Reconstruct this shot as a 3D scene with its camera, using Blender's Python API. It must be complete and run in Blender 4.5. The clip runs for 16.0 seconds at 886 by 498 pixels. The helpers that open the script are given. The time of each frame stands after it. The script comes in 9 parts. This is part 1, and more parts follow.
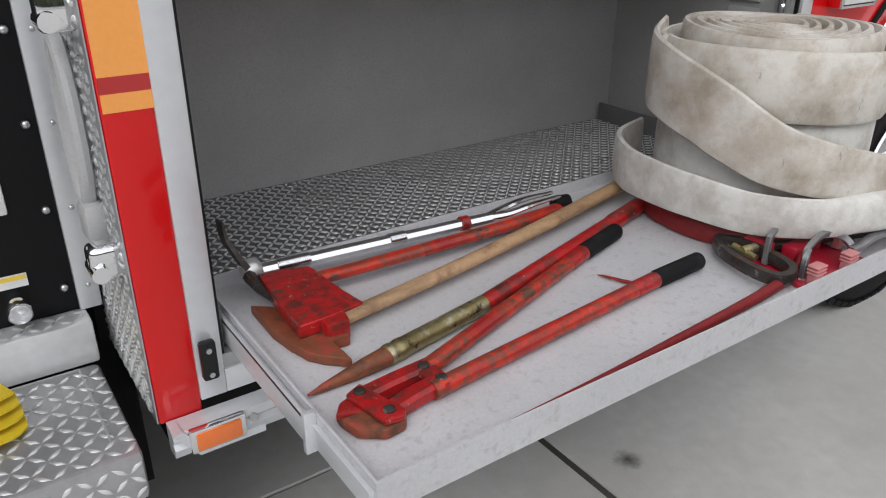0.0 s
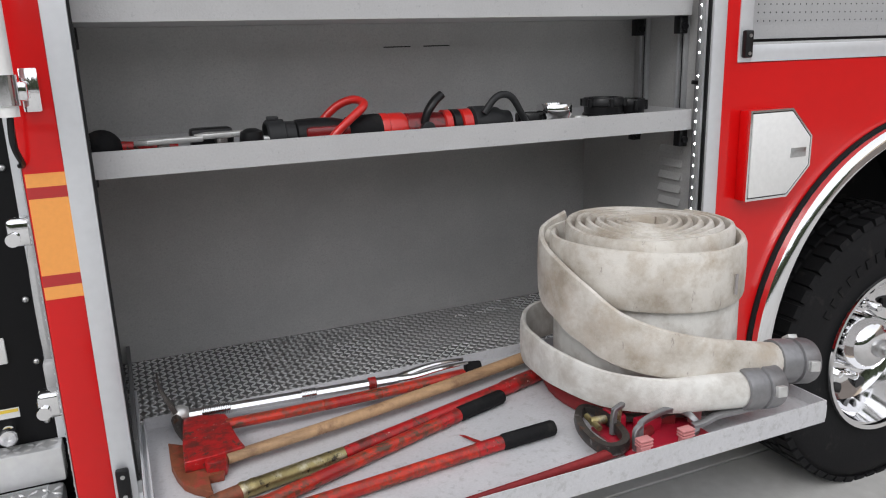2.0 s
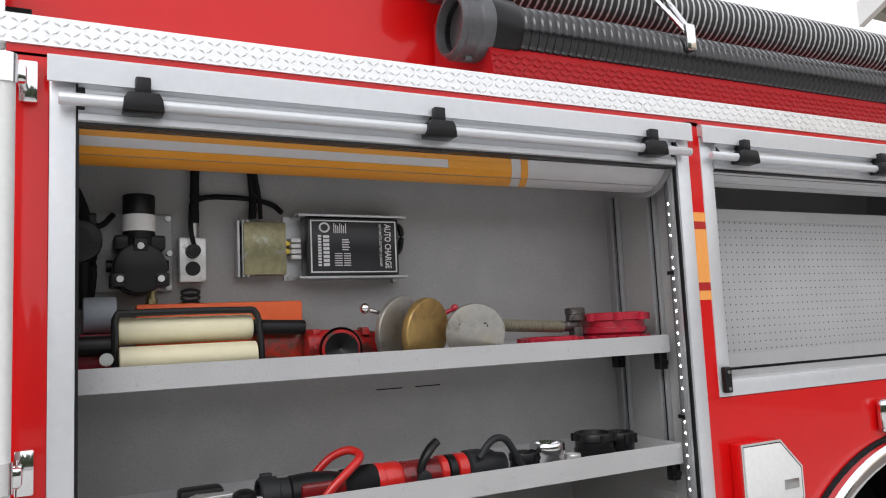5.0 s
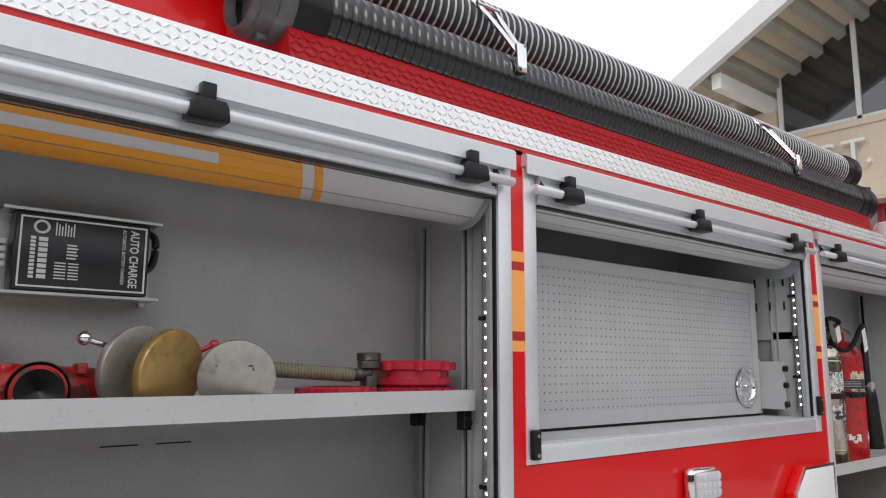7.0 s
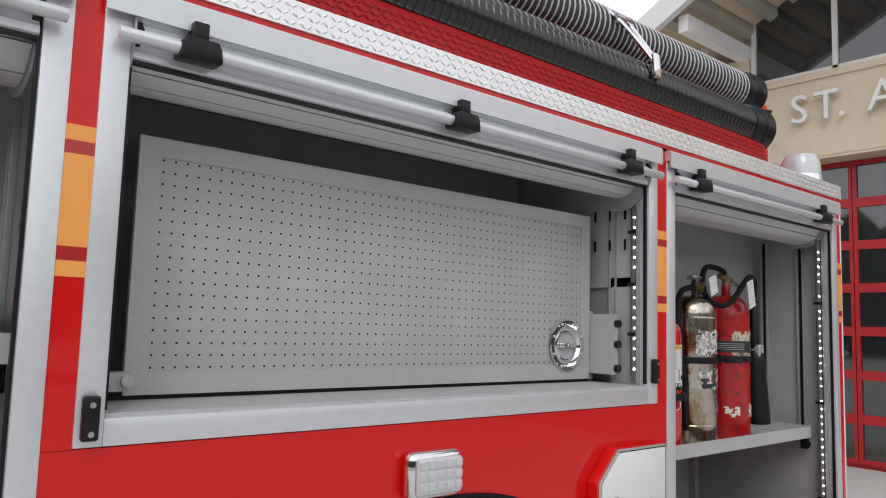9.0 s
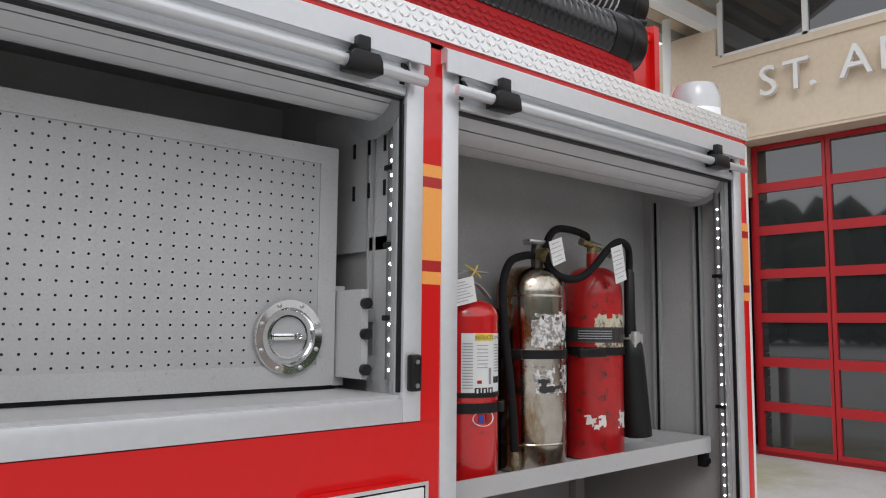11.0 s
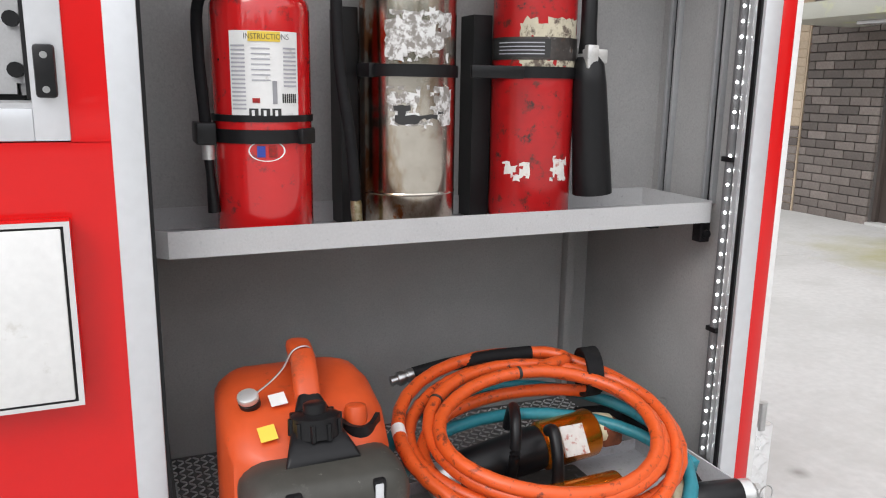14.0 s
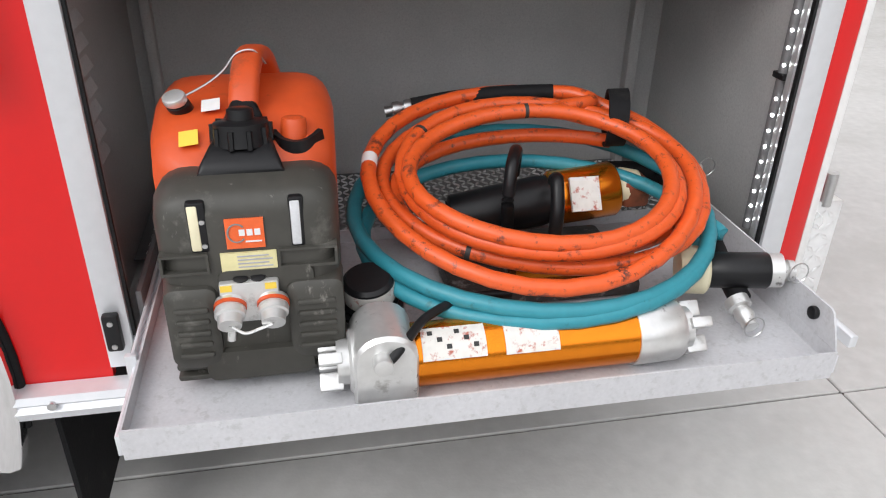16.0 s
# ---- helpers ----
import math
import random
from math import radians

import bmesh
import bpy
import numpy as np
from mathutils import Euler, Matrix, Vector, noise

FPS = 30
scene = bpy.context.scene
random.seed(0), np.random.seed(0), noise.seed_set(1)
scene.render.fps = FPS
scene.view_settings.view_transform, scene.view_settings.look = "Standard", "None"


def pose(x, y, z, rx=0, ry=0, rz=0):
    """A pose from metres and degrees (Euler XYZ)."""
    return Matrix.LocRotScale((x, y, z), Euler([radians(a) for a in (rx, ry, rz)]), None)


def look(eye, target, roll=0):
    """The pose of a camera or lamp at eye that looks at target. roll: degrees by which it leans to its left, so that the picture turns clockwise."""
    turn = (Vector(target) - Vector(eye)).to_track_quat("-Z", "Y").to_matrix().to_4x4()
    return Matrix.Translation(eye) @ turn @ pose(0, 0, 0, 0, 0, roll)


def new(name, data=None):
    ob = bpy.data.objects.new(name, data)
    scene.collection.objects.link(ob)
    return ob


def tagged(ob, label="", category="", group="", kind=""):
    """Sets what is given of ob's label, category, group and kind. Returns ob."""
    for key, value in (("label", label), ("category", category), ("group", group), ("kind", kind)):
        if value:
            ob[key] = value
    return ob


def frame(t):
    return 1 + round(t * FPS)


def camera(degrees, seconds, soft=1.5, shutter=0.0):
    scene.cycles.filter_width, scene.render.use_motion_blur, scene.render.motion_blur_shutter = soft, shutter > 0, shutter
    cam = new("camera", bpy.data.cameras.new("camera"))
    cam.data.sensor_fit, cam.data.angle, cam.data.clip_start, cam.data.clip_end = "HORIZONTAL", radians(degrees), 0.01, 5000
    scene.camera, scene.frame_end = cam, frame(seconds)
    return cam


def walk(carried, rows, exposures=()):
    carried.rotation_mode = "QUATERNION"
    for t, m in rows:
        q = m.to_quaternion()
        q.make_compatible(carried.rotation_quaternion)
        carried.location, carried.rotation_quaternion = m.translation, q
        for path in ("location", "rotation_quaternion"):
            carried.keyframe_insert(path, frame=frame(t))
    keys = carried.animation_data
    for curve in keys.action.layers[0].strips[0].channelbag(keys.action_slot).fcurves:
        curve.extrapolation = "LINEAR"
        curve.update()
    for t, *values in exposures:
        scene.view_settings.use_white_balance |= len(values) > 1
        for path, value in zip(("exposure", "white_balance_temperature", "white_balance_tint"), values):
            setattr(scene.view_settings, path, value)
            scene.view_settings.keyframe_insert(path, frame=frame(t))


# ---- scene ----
cam = camera(60.9, 16.0, soft=1.1)
PATH = [
    (0, (-0.106, -1.134, 1.431), (0.926, 0.352, 0.580), 0.3),
    (0.5, (0.053, -1.213, 1.452), (1.073, 0.276, 0.590), 0.3),
    (1, (0.194, -1.422, 1.484), (1.054, 0.190, 0.675), -0.9),
    (1.5, (0.262, -1.603, 1.536), (1.042, 0.108, 0.852), -1.0),
    (2, (0.263, -1.664, 1.61), (1.025, 0.115, 1.106), -1.8),
    (2.5, (0.249, -1.661, 1.657), (1.019, 0.146, 1.278), -1.7),
    (3, (0.224, -1.633, 1.689), (1.015, 0.182, 1.406), -1.6),
    (3.5, (0.209, -1.625, 1.72), (1.015, 0.201, 1.584), -1.4),
    (4, (0.198, -1.632, 1.75), (1.006, 0.197, 1.805), -1.7),
    (4.2, (0.204, -1.646, 1.764), (0.997, 0.187, 1.868), -1.9),
    (6.3, (0.162, -1.467, 1.807), (1.35, 0.11, 2.123), -0.9),
    (6.5, (0.245, -1.426, 1.796), (1.461, 0.128, 2.118), 0.0),
    (7, (0.464, -1.349, 1.799), (1.745, 0.155, 2.111), 0.2),
    (7.5, (0.7, -1.382, 1.785), (2.005, 0.107, 2.064), -0.9),
    (8, (0.968, -1.483, 1.788), (2.26, 0.026, 2.012), 0.2),
    (8.5, (1.209, -1.444, 1.772), (2.499, 0.074, 1.961), 0.7),
    (8.7, (1.332, -1.405, 1.779), (2.629, 0.104, 1.982), 1.7),
    (10.8, (2.482, -1.246, 1.758), (3.769, 0.272, 1.953), 1.0),
    (11, (2.573, -1.23, 1.76), (3.874, 0.276, 1.955), 0.5),
    (11.5, (2.836, -1.275, 1.744), (4.106, 0.256, 1.945), -0.9),
    (12, (3.087, -1.347, 1.748), (4.28, 0.25, 1.905), -0.6),
    (12.5, (3.274, -1.287, 1.709), (4.393, 0.367, 1.81), -0.4),
    (13, (3.441, -1.175, 1.677), (4.473, 0.537, 1.621), 0.3),
    (13.5, (3.529, -1.162, 1.644), (4.477, 0.59, 1.464), 0.1),
    (14, (3.645, -1.248, 1.644), (4.409, 0.552, 1.224), 0.9),
    (14.5, (3.738, -1.325, 1.604), (4.357, 0.501, 1.071), 0.2),
    (15, (3.816, -1.381, 1.577), (4.347, 0.421, 0.891), 0.8),
    (15.5, (3.88, -1.33, 1.513), (4.341, 0.44, 0.704), 0.6),
    (16, (3.998, -1.19, 1.479), (4.347, 0.53, 0.521), 1.2),
]
EXPOSURES = [(0.0, -0.17), (1.0, -0.1), (2.0, -0.06), (2.5, 0.04), (4.2, 0.06), (6.5, -0.2), (7.5, -0.18), (8.5, -0.30), (11.0, -0.25), (11.5, -0.17), (12.0, -0.03), (13.0, 0.17), (14.5, 0.45), (15.0, 0.47), (15.5, 0.33), (16.0, 0.38)]
walk(cam, [(t, look(eye, target, roll)) for t, eye, target, roll in PATH], EXPOSURES)

# ---- daylight: bright overcast ----
world = bpy.data.worlds.new("overcast_sky")
scene.world = world
world.use_nodes = True
wn, wl = world.node_tree.nodes, world.node_tree.links
wn.clear()
sky = wn.new("ShaderNodeTexSky")
sky.sky_type, sky.sun_disc = "NISHITA", False
sky.sun_elevation, sky.sun_rotation = radians(42), radians(224)
sky.air_density, sky.dust_density = 1.0, 1.0
soften = wn.new("ShaderNodeHueSaturation")
soften.inputs["Saturation"].default_value = 0.12
back = wn.new("ShaderNodeBackground")
back.inputs["Strength"].default_value = 0.235
wout = wn.new("ShaderNodeOutputWorld")
wl.new(sky.outputs[0], soften.inputs["Color"])
cloud = wn.new("ShaderNodeMix")
cloud.data_type = "RGBA"
cloud.inputs["Factor"].default_value = 0.65
cloud.inputs["B"].default_value = (5.95, 6.0, 6.3, 1)
wl.new(soften.outputs[0], cloud.inputs["A"])
wl.new(cloud.outputs["Result"], back.inputs["Color"])
wl.new(back.outputs[0], wout.inputs["Surface"])
sun_data = bpy.data.lights.new("sun", "SUN")
sun_data.energy, sun_data.angle, sun_data.color = 0.75, radians(25), (1.0, 0.985, 0.965)
sun = new("sun", sun_data)
sun.matrix_world = look((-9.5, -12.0, 16.4), (2.5, 0.0, 1.0))


# ---- materials ----
def mat(name, color, rough=0.5, metal=0.0, var=0.12, scale=18.0, bump=0.0, bump_scale=120.0, coat=0.0,
        dirt=None, dirt_amount=0.0, dirt_scale=6.0, spec=0.5, rough_var=0.08, island=0.0, dirt_soft=0.05):
    """A node material with colour variation at two scales, patches of dirt or wear, and fine relief."""
    m = bpy.data.materials.new(name)
    m.use_nodes = True
    n, l = m.node_tree.nodes, m.node_tree.links
    p = n["Principled BSDF"]
    p.inputs["Roughness"].default_value, p.inputs["Metallic"].default_value = rough, metal
    p.inputs["Coat Weight"].default_value = coat
    p.inputs["Coat Roughness"].default_value = 0.04
    p.inputs["Specular IOR Level"].default_value = spec
    tc = n.new("ShaderNodeTexCoord")
    big = n.new("ShaderNodeTexNoise")
    big.inputs["Scale"].default_value, big.inputs["Detail"].default_value = scale * 0.15, 3.0
    fine = n.new("ShaderNodeTexNoise")
    fine.inputs["Scale"].default_value, fine.inputs["Detail"].default_value = scale * 4.0, 4.0
    for t in (big, fine):
        l.new(tc.outputs["Object"], t.inputs["Vector"])
    both = n.new("ShaderNodeMath")
    both.operation = "ADD"
    l.new(big.outputs["Fac"], both.inputs[0])
    l.new(fine.outputs["Fac"], both.inputs[1])
    ramp = n.new("ShaderNodeMapRange")
    ramp.inputs["From Min"].default_value, ramp.inputs["From Max"].default_value = 0.6, 1.4
    ramp.inputs["To Min"].default_value, ramp.inputs["To Max"].default_value = 1.0 - var, 1.0 + var
    l.new(both.outputs[0], ramp.inputs["Value"])
    mul = n.new("ShaderNodeMix")
    mul.data_type, mul.blend_type = "RGBA", "MULTIPLY"
    mul.inputs["Factor"].default_value = 1.0
    mul.inputs["A"].default_value = (*color, 1)
    l.new(ramp.outputs[0], mul.inputs["B"])
    last = mul.outputs["Result"]
    if island > 0:
        ir = n.new("ShaderNodeMapRange")
        ir.inputs["To Min"].default_value, ir.inputs["To Max"].default_value = 1.0 - island, 1.0 + island
        oi = n.new("ShaderNodeObjectInfo")
        l.new(oi.outputs["Random"], ir.inputs["Value"])
        m2 = n.new("ShaderNodeMix")
        m2.data_type, m2.blend_type = "RGBA", "MULTIPLY"
        m2.inputs["Factor"].default_value = 1.0
        l.new(last, m2.inputs["A"])
        l.new(ir.outputs[0], m2.inputs["B"])
        last = m2.outputs["Result"]
    if dirt is not None:
        dn = n.new("ShaderNodeTexNoise")
        dn.inputs["Scale"].default_value, dn.inputs["Detail"].default_value = dirt_scale, 8.0
        dn.inputs["Roughness"].default_value = 0.65
        l.new(tc.outputs["Object"], dn.inputs["Vector"])
        dr = n.new("ShaderNodeMapRange")
        edge = 0.72 - 0.35 * dirt_amount
        dr.inputs["From Min"].default_value, dr.inputs["From Max"].default_value = edge - dirt_soft, edge + dirt_soft
        l.new(dn.outputs["Fac"], dr.inputs["Value"])
        m3 = n.new("ShaderNodeMix")
        m3.data_type = "RGBA"
        m3.inputs["B"].default_value = (*dirt, 1)
        l.new(dr.outputs[0], m3.inputs["Factor"])
        l.new(last, m3.inputs["A"])
        last = m3.outputs["Result"]
    l.new(last, p.inputs["Base Color"])
    rr = n.new("ShaderNodeMapRange")
    rr.inputs["To Min"].default_value = max(0.02, rough - rough_var)
    rr.inputs["To Max"].default_value = min(1.0, rough + rough_var)
    l.new(big.outputs["Fac"], rr.inputs["Value"])
    l.new(rr.outputs[0], p.inputs["Roughness"])
    if bump > 0:
        bn = n.new("ShaderNodeTexNoise")
        bn.inputs["Scale"].default_value, bn.inputs["Detail"].default_value = bump_scale, 3.0
        l.new(tc.outputs["Object"], bn.inputs["Vector"])
        b = n.new("ShaderNodeBump")
        b.inputs["Strength"].default_value, b.inputs["Distance"].default_value = bump, 0.002
        l.new(bn.outputs["Fac"], b.inputs["Height"])
        l.new(b.outputs["Normal"], p.inputs["Normal"])
    return m


RED = mat("red_paint", (0.66, 0.004, 0.005), 0.30, var=0.03, coat=0.45, scale=6, rough_var=0.03, spec=0.3)
ORANGE = mat("orange_reflective_stripe", (0.92, 0.38, 0.09), 0.4, var=0.05, scale=30)
STRIPE_RED = mat("red_stripe", (0.45, 0.015, 0.015), 0.3, var=0.04, coat=0.5)
ALU = mat("anodised_aluminium", (0.70, 0.715, 0.74), 0.36, metal=0.45, var=0.05, scale=12)
ALU_DARK = mat("grey_aluminium_track", (0.42, 0.43, 0.44), 0.45, metal=0.35, var=0.1, scale=15)
GREY = mat("speckled_grey_paint", (0.385, 0.381, 0.376), 0.5, var=0.12, scale=55, bump=0.25, bump_scale=260,
           dirt=(0.345, 0.342, 0.338), dirt_amount=0.38, dirt_scale=150)
GREY_LIGHT = mat("light_grey_shelf_paint", (0.465, 0.465, 0.47), 0.5, var=0.08, scale=50, bump=0.2, bump_scale=260,
                 dirt=(0.37, 0.37, 0.38), dirt_amount=0.2, dirt_scale=90)
TRAY = mat("worn_grey_tray_paint", (0.55, 0.55, 0.57), 0.5, var=0.1, scale=40, bump=0.2, bump_scale=240,
           dirt=(0.47, 0.47, 0.48), dirt_amount=0.35, dirt_scale=60)
# one metal in three tones: bars carry the sky glint, sheets the shade
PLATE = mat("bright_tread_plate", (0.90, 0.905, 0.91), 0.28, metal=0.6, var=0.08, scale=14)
PLATE_SHADED = mat("shaded_tread_plate_sheet", (0.19, 0.19, 0.193), 0.4, metal=0.75, var=0.15, scale=14)
PLATE_MID = mat("half_shaded_tread_plate_sheet", (0.50, 0.50, 0.51), 0.36, metal=0.7, var=0.15, scale=14)
PLATE_RED = mat("red_tread_plate", (0.40, 0.008, 0.012), 0.42, var=0.06, coat=0.05, spec=0.25)
CHROME = mat("chrome", (0.85, 0.85, 0.86), 0.08, metal=1.0, var=0.03, scale=10, rough_var=0.04)
STEEL = mat("brushed_steel", (0.56, 0.56, 0.56), 0.32, metal=1.0, var=0.12, scale=30, rough_var=0.12)
BLACK = mat("black_plastic", (0.009, 0.009, 0.010), 0.36, var=0.2, scale=30, bump=0.1, spec=0.32)
RUBBER = mat("black_rubber", (0.009, 0.009, 0.010), 0.72, var=0.25, scale=25, bump=0.3, bump_scale=160,
             dirt=(0.022, 0.021, 0.02), dirt_amount=0.25, dirt_scale=14, spec=0.2)
WHITE = mat("white_plastic", (0.8, 0.8, 0.8), 0.4, var=0.03)
PAPER = mat("white_paper_label", (0.78, 0.78, 0.77), 0.7, var=0.05, dirt=(0.55, 0.53, 0.5), dirt_amount=0.15, dirt_scale=40)
INK = mat("black_ink", (0.03, 0.03, 0.03), 0.6, var=0.1)
YELLOW = mat("yellow_label", (0.85, 0.62, 0.08), 0.5, var=0.05)
CONCRETE = mat("pale_concrete", (0.52, 0.515, 0.50), 0.85, var=0.12, scale=5, bump=0.3, bump_scale=90,
               dirt=(0.44, 0.435, 0.415), dirt_amount=0.35, dirt_scale=1.4, dirt_soft=0.12)
JOINT = mat("dark_joint_filler", (0.06, 0.055, 0.05), 0.9, var=0.3)


def blotch(m, centre, radius, color, scale):
    """A ragged stain on the ground round one place."""
    n, l = m.node_tree.nodes, m.node_tree.links
    p = n["Principled BSDF"]
    was = p.inputs["Base Color"].links[0].from_socket
    geo = n.new("ShaderNodeNewGeometry")
    far = n.new("ShaderNodeVectorMath")
    far.operation = "DISTANCE"
    far.inputs[1].default_value = centre
    l.new(geo.outputs["Position"], far.inputs[0])
    rag = n.new("ShaderNodeTexNoise")
    rag.inputs["Scale"].default_value, rag.inputs["Detail"].default_value = scale, 7.0
    l.new(geo.outputs["Position"], rag.inputs["Vector"])
    add = n.new("ShaderNodeMath")
    add.operation = "MULTIPLY_ADD"
    add.inputs[1].default_value = -1.6 * radius
    l.new(rag.outputs["Fac"], add.inputs[0])
    l.new(far.outputs["Value"], add.inputs[2])
    fac = n.new("ShaderNodeMapRange")
    fac.inputs["From Min"].default_value, fac.inputs["From Max"].default_value = 0.55 * radius, -0.75 * radius
    l.new(add.outputs[0], fac.inputs["Value"])
    mix = n.new("ShaderNodeMix")
    mix.data_type = "RGBA"
    mix.inputs["B"].default_value = (*color, 1)
    l.new(fac.outputs[0], mix.inputs["Factor"])
    l.new(was, mix.inputs["A"])
    l.new(mix.outputs["Result"], p.inputs["Base Color"])


blotch(CONCRETE, (11.3, 3.75, 0), 1.0, (0.33, 0.31, 0.12), 2.2)
blotch(CONCRETE, (1.27, -0.07, 0), 0.035, (0.07, 0.068, 0.062), 30.0)
blotch(CONCRETE, (5.75, 0.75, 0), 0.03, (0.26, 0.25, 0.235), 12.0)
blotch(CONCRETE, (6.3, 0.95, 0), 0.05, (0.26, 0.25, 0.235), 9.0)
blotch(CONCRETE, (2.1, -0.9, 0), 0.02, (0.12, 0.115, 0.11), 40.0)


def scuff(m, color, amount, scale, soft=0.03, stretch=(1, 1, 1), side=None):
    """A further layer of ragged patches: bare spots, stains or scratches; side=(axis, from, to) makes them denser that way."""
    n, l = m.node_tree.nodes, m.node_tree.links
    p = n["Principled BSDF"]
    was = p.inputs["Base Color"].links[0].from_socket
    tc = n.new("ShaderNodeTexCoord")
    mp = n.new("ShaderNodeMapping")
    mp.inputs["Scale"].default_value = stretch
    mp.inputs["Location"].default_value = (scale * 0.37, amount * 9.1, 3.3)
    l.new(tc.outputs["Object"], mp.inputs["Vector"])
    nz = n.new("ShaderNodeTexNoise")
    nz.inputs["Scale"].default_value, nz.inputs["Detail"].default_value, nz.inputs["Roughness"].default_value = scale, 9.0, 0.7
    l.new(mp.outputs[0], nz.inputs["Vector"])
    value = nz.outputs["Fac"]
    if side:
        axis, v0, v1 = side
        sep = n.new("ShaderNodeSeparateXYZ")
        l.new(tc.outputs["Object"], sep.inputs[0])
        grade = n.new("ShaderNodeMapRange")
        grade.inputs["From Min"].default_value, grade.inputs["From Max"].default_value = v0, v1
        grade.inputs["To Min"].default_value, grade.inputs["To Max"].default_value = -0.30, 0.06
        l.new(sep.outputs[axis], grade.inputs["Value"])
        add = n.new("ShaderNodeMath")
        add.operation = "ADD"
        l.new(value, add.inputs[0])
        l.new(grade.outputs[0], add.inputs[1])
        value = add.outputs[0]
    fac = n.new("ShaderNodeMapRange")
    edge = 0.72 - 0.30 * amount
    fac.inputs["From Min"].default_value, fac.inputs["From Max"].default_value = edge - soft, edge + soft
    l.new(value, fac.inputs["Value"])
    mix = n.new("ShaderNodeMix")
    mix.data_type = "RGBA"
    mix.inputs["B"].default_value = (*color, 1)
    l.new(fac.outputs[0], mix.inputs["Factor"])
    l.new(was, mix.inputs["A"])
    l.new(mix.outputs["Result"], p.inputs["Base Color"])
    return fac.outputs[0]


# ---- mesh tools ----
def V(*a):
    return Vector(a)


def finish(name, bm, material, parent=None, label="", smooth=None):
    bmesh.ops.recalc_face_normals(bm, faces=bm.faces)
    me = bpy.data.meshes.new(name)
    bm.to_mesh(me)
    bm.free()
    for m in (material if isinstance(material, (list, tuple)) else [material]):
        me.materials.append(m)
    if smooth is not None:
        me.shade_smooth()
        me.set_sharp_from_angle(angle=radians(smooth))
    ob = new(name, me)
    if parent is not None:
        ob.parent = parent
    if label:
        ob["label"] = label
    return ob


def part(name, bm, material, parent, label="", smooth=38):
    """One mesh object under a thing or a part."""
    return finish(name, bm, material, parent, label, smooth)


def thing(name, label, category, group="", kind="", at=(0, 0, 0)):
    ob = new(name)
    ob.location = at
    ob.empty_display_size = 0.05
    return tagged(ob, label, category, group, kind)


def box(bm, x0, x1, y0, y1, z0, z1, bevel=0.0, seg=2, mi=0):
    r = bmesh.ops.create_cube(bm, size=1.0)
    vs = r["verts"]
    for v in vs:
        v.co = V(x0 + (v.co.x + .5) * (x1 - x0), y0 + (v.co.y + .5) * (y1 - y0), z0 + (v.co.z + .5) * (z1 - z0))
    fs = list({f for v in vs for f in v.link_faces})
    if bevel > 0:
        es = list({e for v in vs for e in v.link_edges})
        r = bmesh.ops.bevel(bm, geom=es, offset=min(bevel, abs(x1 - x0) * .49, abs(y1 - y0) * .49, abs(z1 - z0) * .49),
                            segments=seg, affect="EDGES", profile=0.5)
        fs = list({f for v in vs if v.is_valid for f in v.link_faces} | set(r["faces"]))
    for f in fs:
        if f.is_valid:
            f.material_index = mi
    return bm


def boxes(*specs, bevel=0.0):
    bm = bmesh.new()
    for s in specs:
        box(bm, *s, bevel=bevel)
    return bm


def frame_of(a, b):
    d = (V(*b) - V(*a))
    q = d.to_track_quat("Z", "Y")
    return V(*a), d.length, q


def lathe(bm, a, b, profile, seg=28, mi=0, caps=True):
    """Revolve profile [(share of the way from a to b, radius)] about the line a-b."""
    o, length, q = frame_of(a, b)
    rings = []
    for h, r in profile:
        ring = []
        for i in range(seg):
            t = 2 * math.pi * i / seg
            ring.append(bm.verts.new(o + q @ V(r * math.cos(t), r * math.sin(t), h * length)))
        rings.append(ring)
    for r0, r1 in zip(rings, rings[1:]):
        for i in range(seg):
            f = bm.faces.new((r0[i], r0[(i + 1) % seg], r1[(i + 1) % seg], r1[i]))
            f.material_index = mi
    if caps:
        for ring in (rings[0], rings[-1]):
            f = bm.faces.new(ring)
            f.material_index = mi
    return bm


def rod(bm, a, b, r, r2=None, seg=16, mi=0, edge=0.0):
    r2 = r if r2 is None else r2
    length = (V(*b) - V(*a)).length
    if edge > 0:
        e = min(edge / length, 0.3)
        return lathe(bm, a, b, [(0, r - edge), (e * .3, r - edge * .3), (e, r), (1 - e, r2), (1 - e * .3, r2 - edge * .3), (1, r2 - edge)], seg, mi)
    return lathe(bm, a, b, [(0, r), (1, r2)], seg, mi)


def spline(pts, n=8, closed=False):
    """Catmull-Rom points through pts."""
    P = [V(*p) for p in pts]
    out = []
    m = len(P)
    for i in range(m if closed else m - 1):
        if closed:
            p0, p1, p2, p3 = P[i - 1], P[i], P[(i + 1) % m], P[(i + 2) % m]
        else:
            p0, p1, p2, p3 = P[max(i - 1, 0)], P[i], P[i + 1], P[min(i + 2, m - 1)]
        for k in range(n):
            t = k / n
            out.append(0.5 * ((2 * p1) + (p2 - p0) * t + (2 * p0 - 5 * p1 + 4 * p2 - p3) * t * t + (3 * p1 - p0 - 3 * p2 + p3) * t ** 3))
    if not closed:
        out.append(P[-1])
    return out


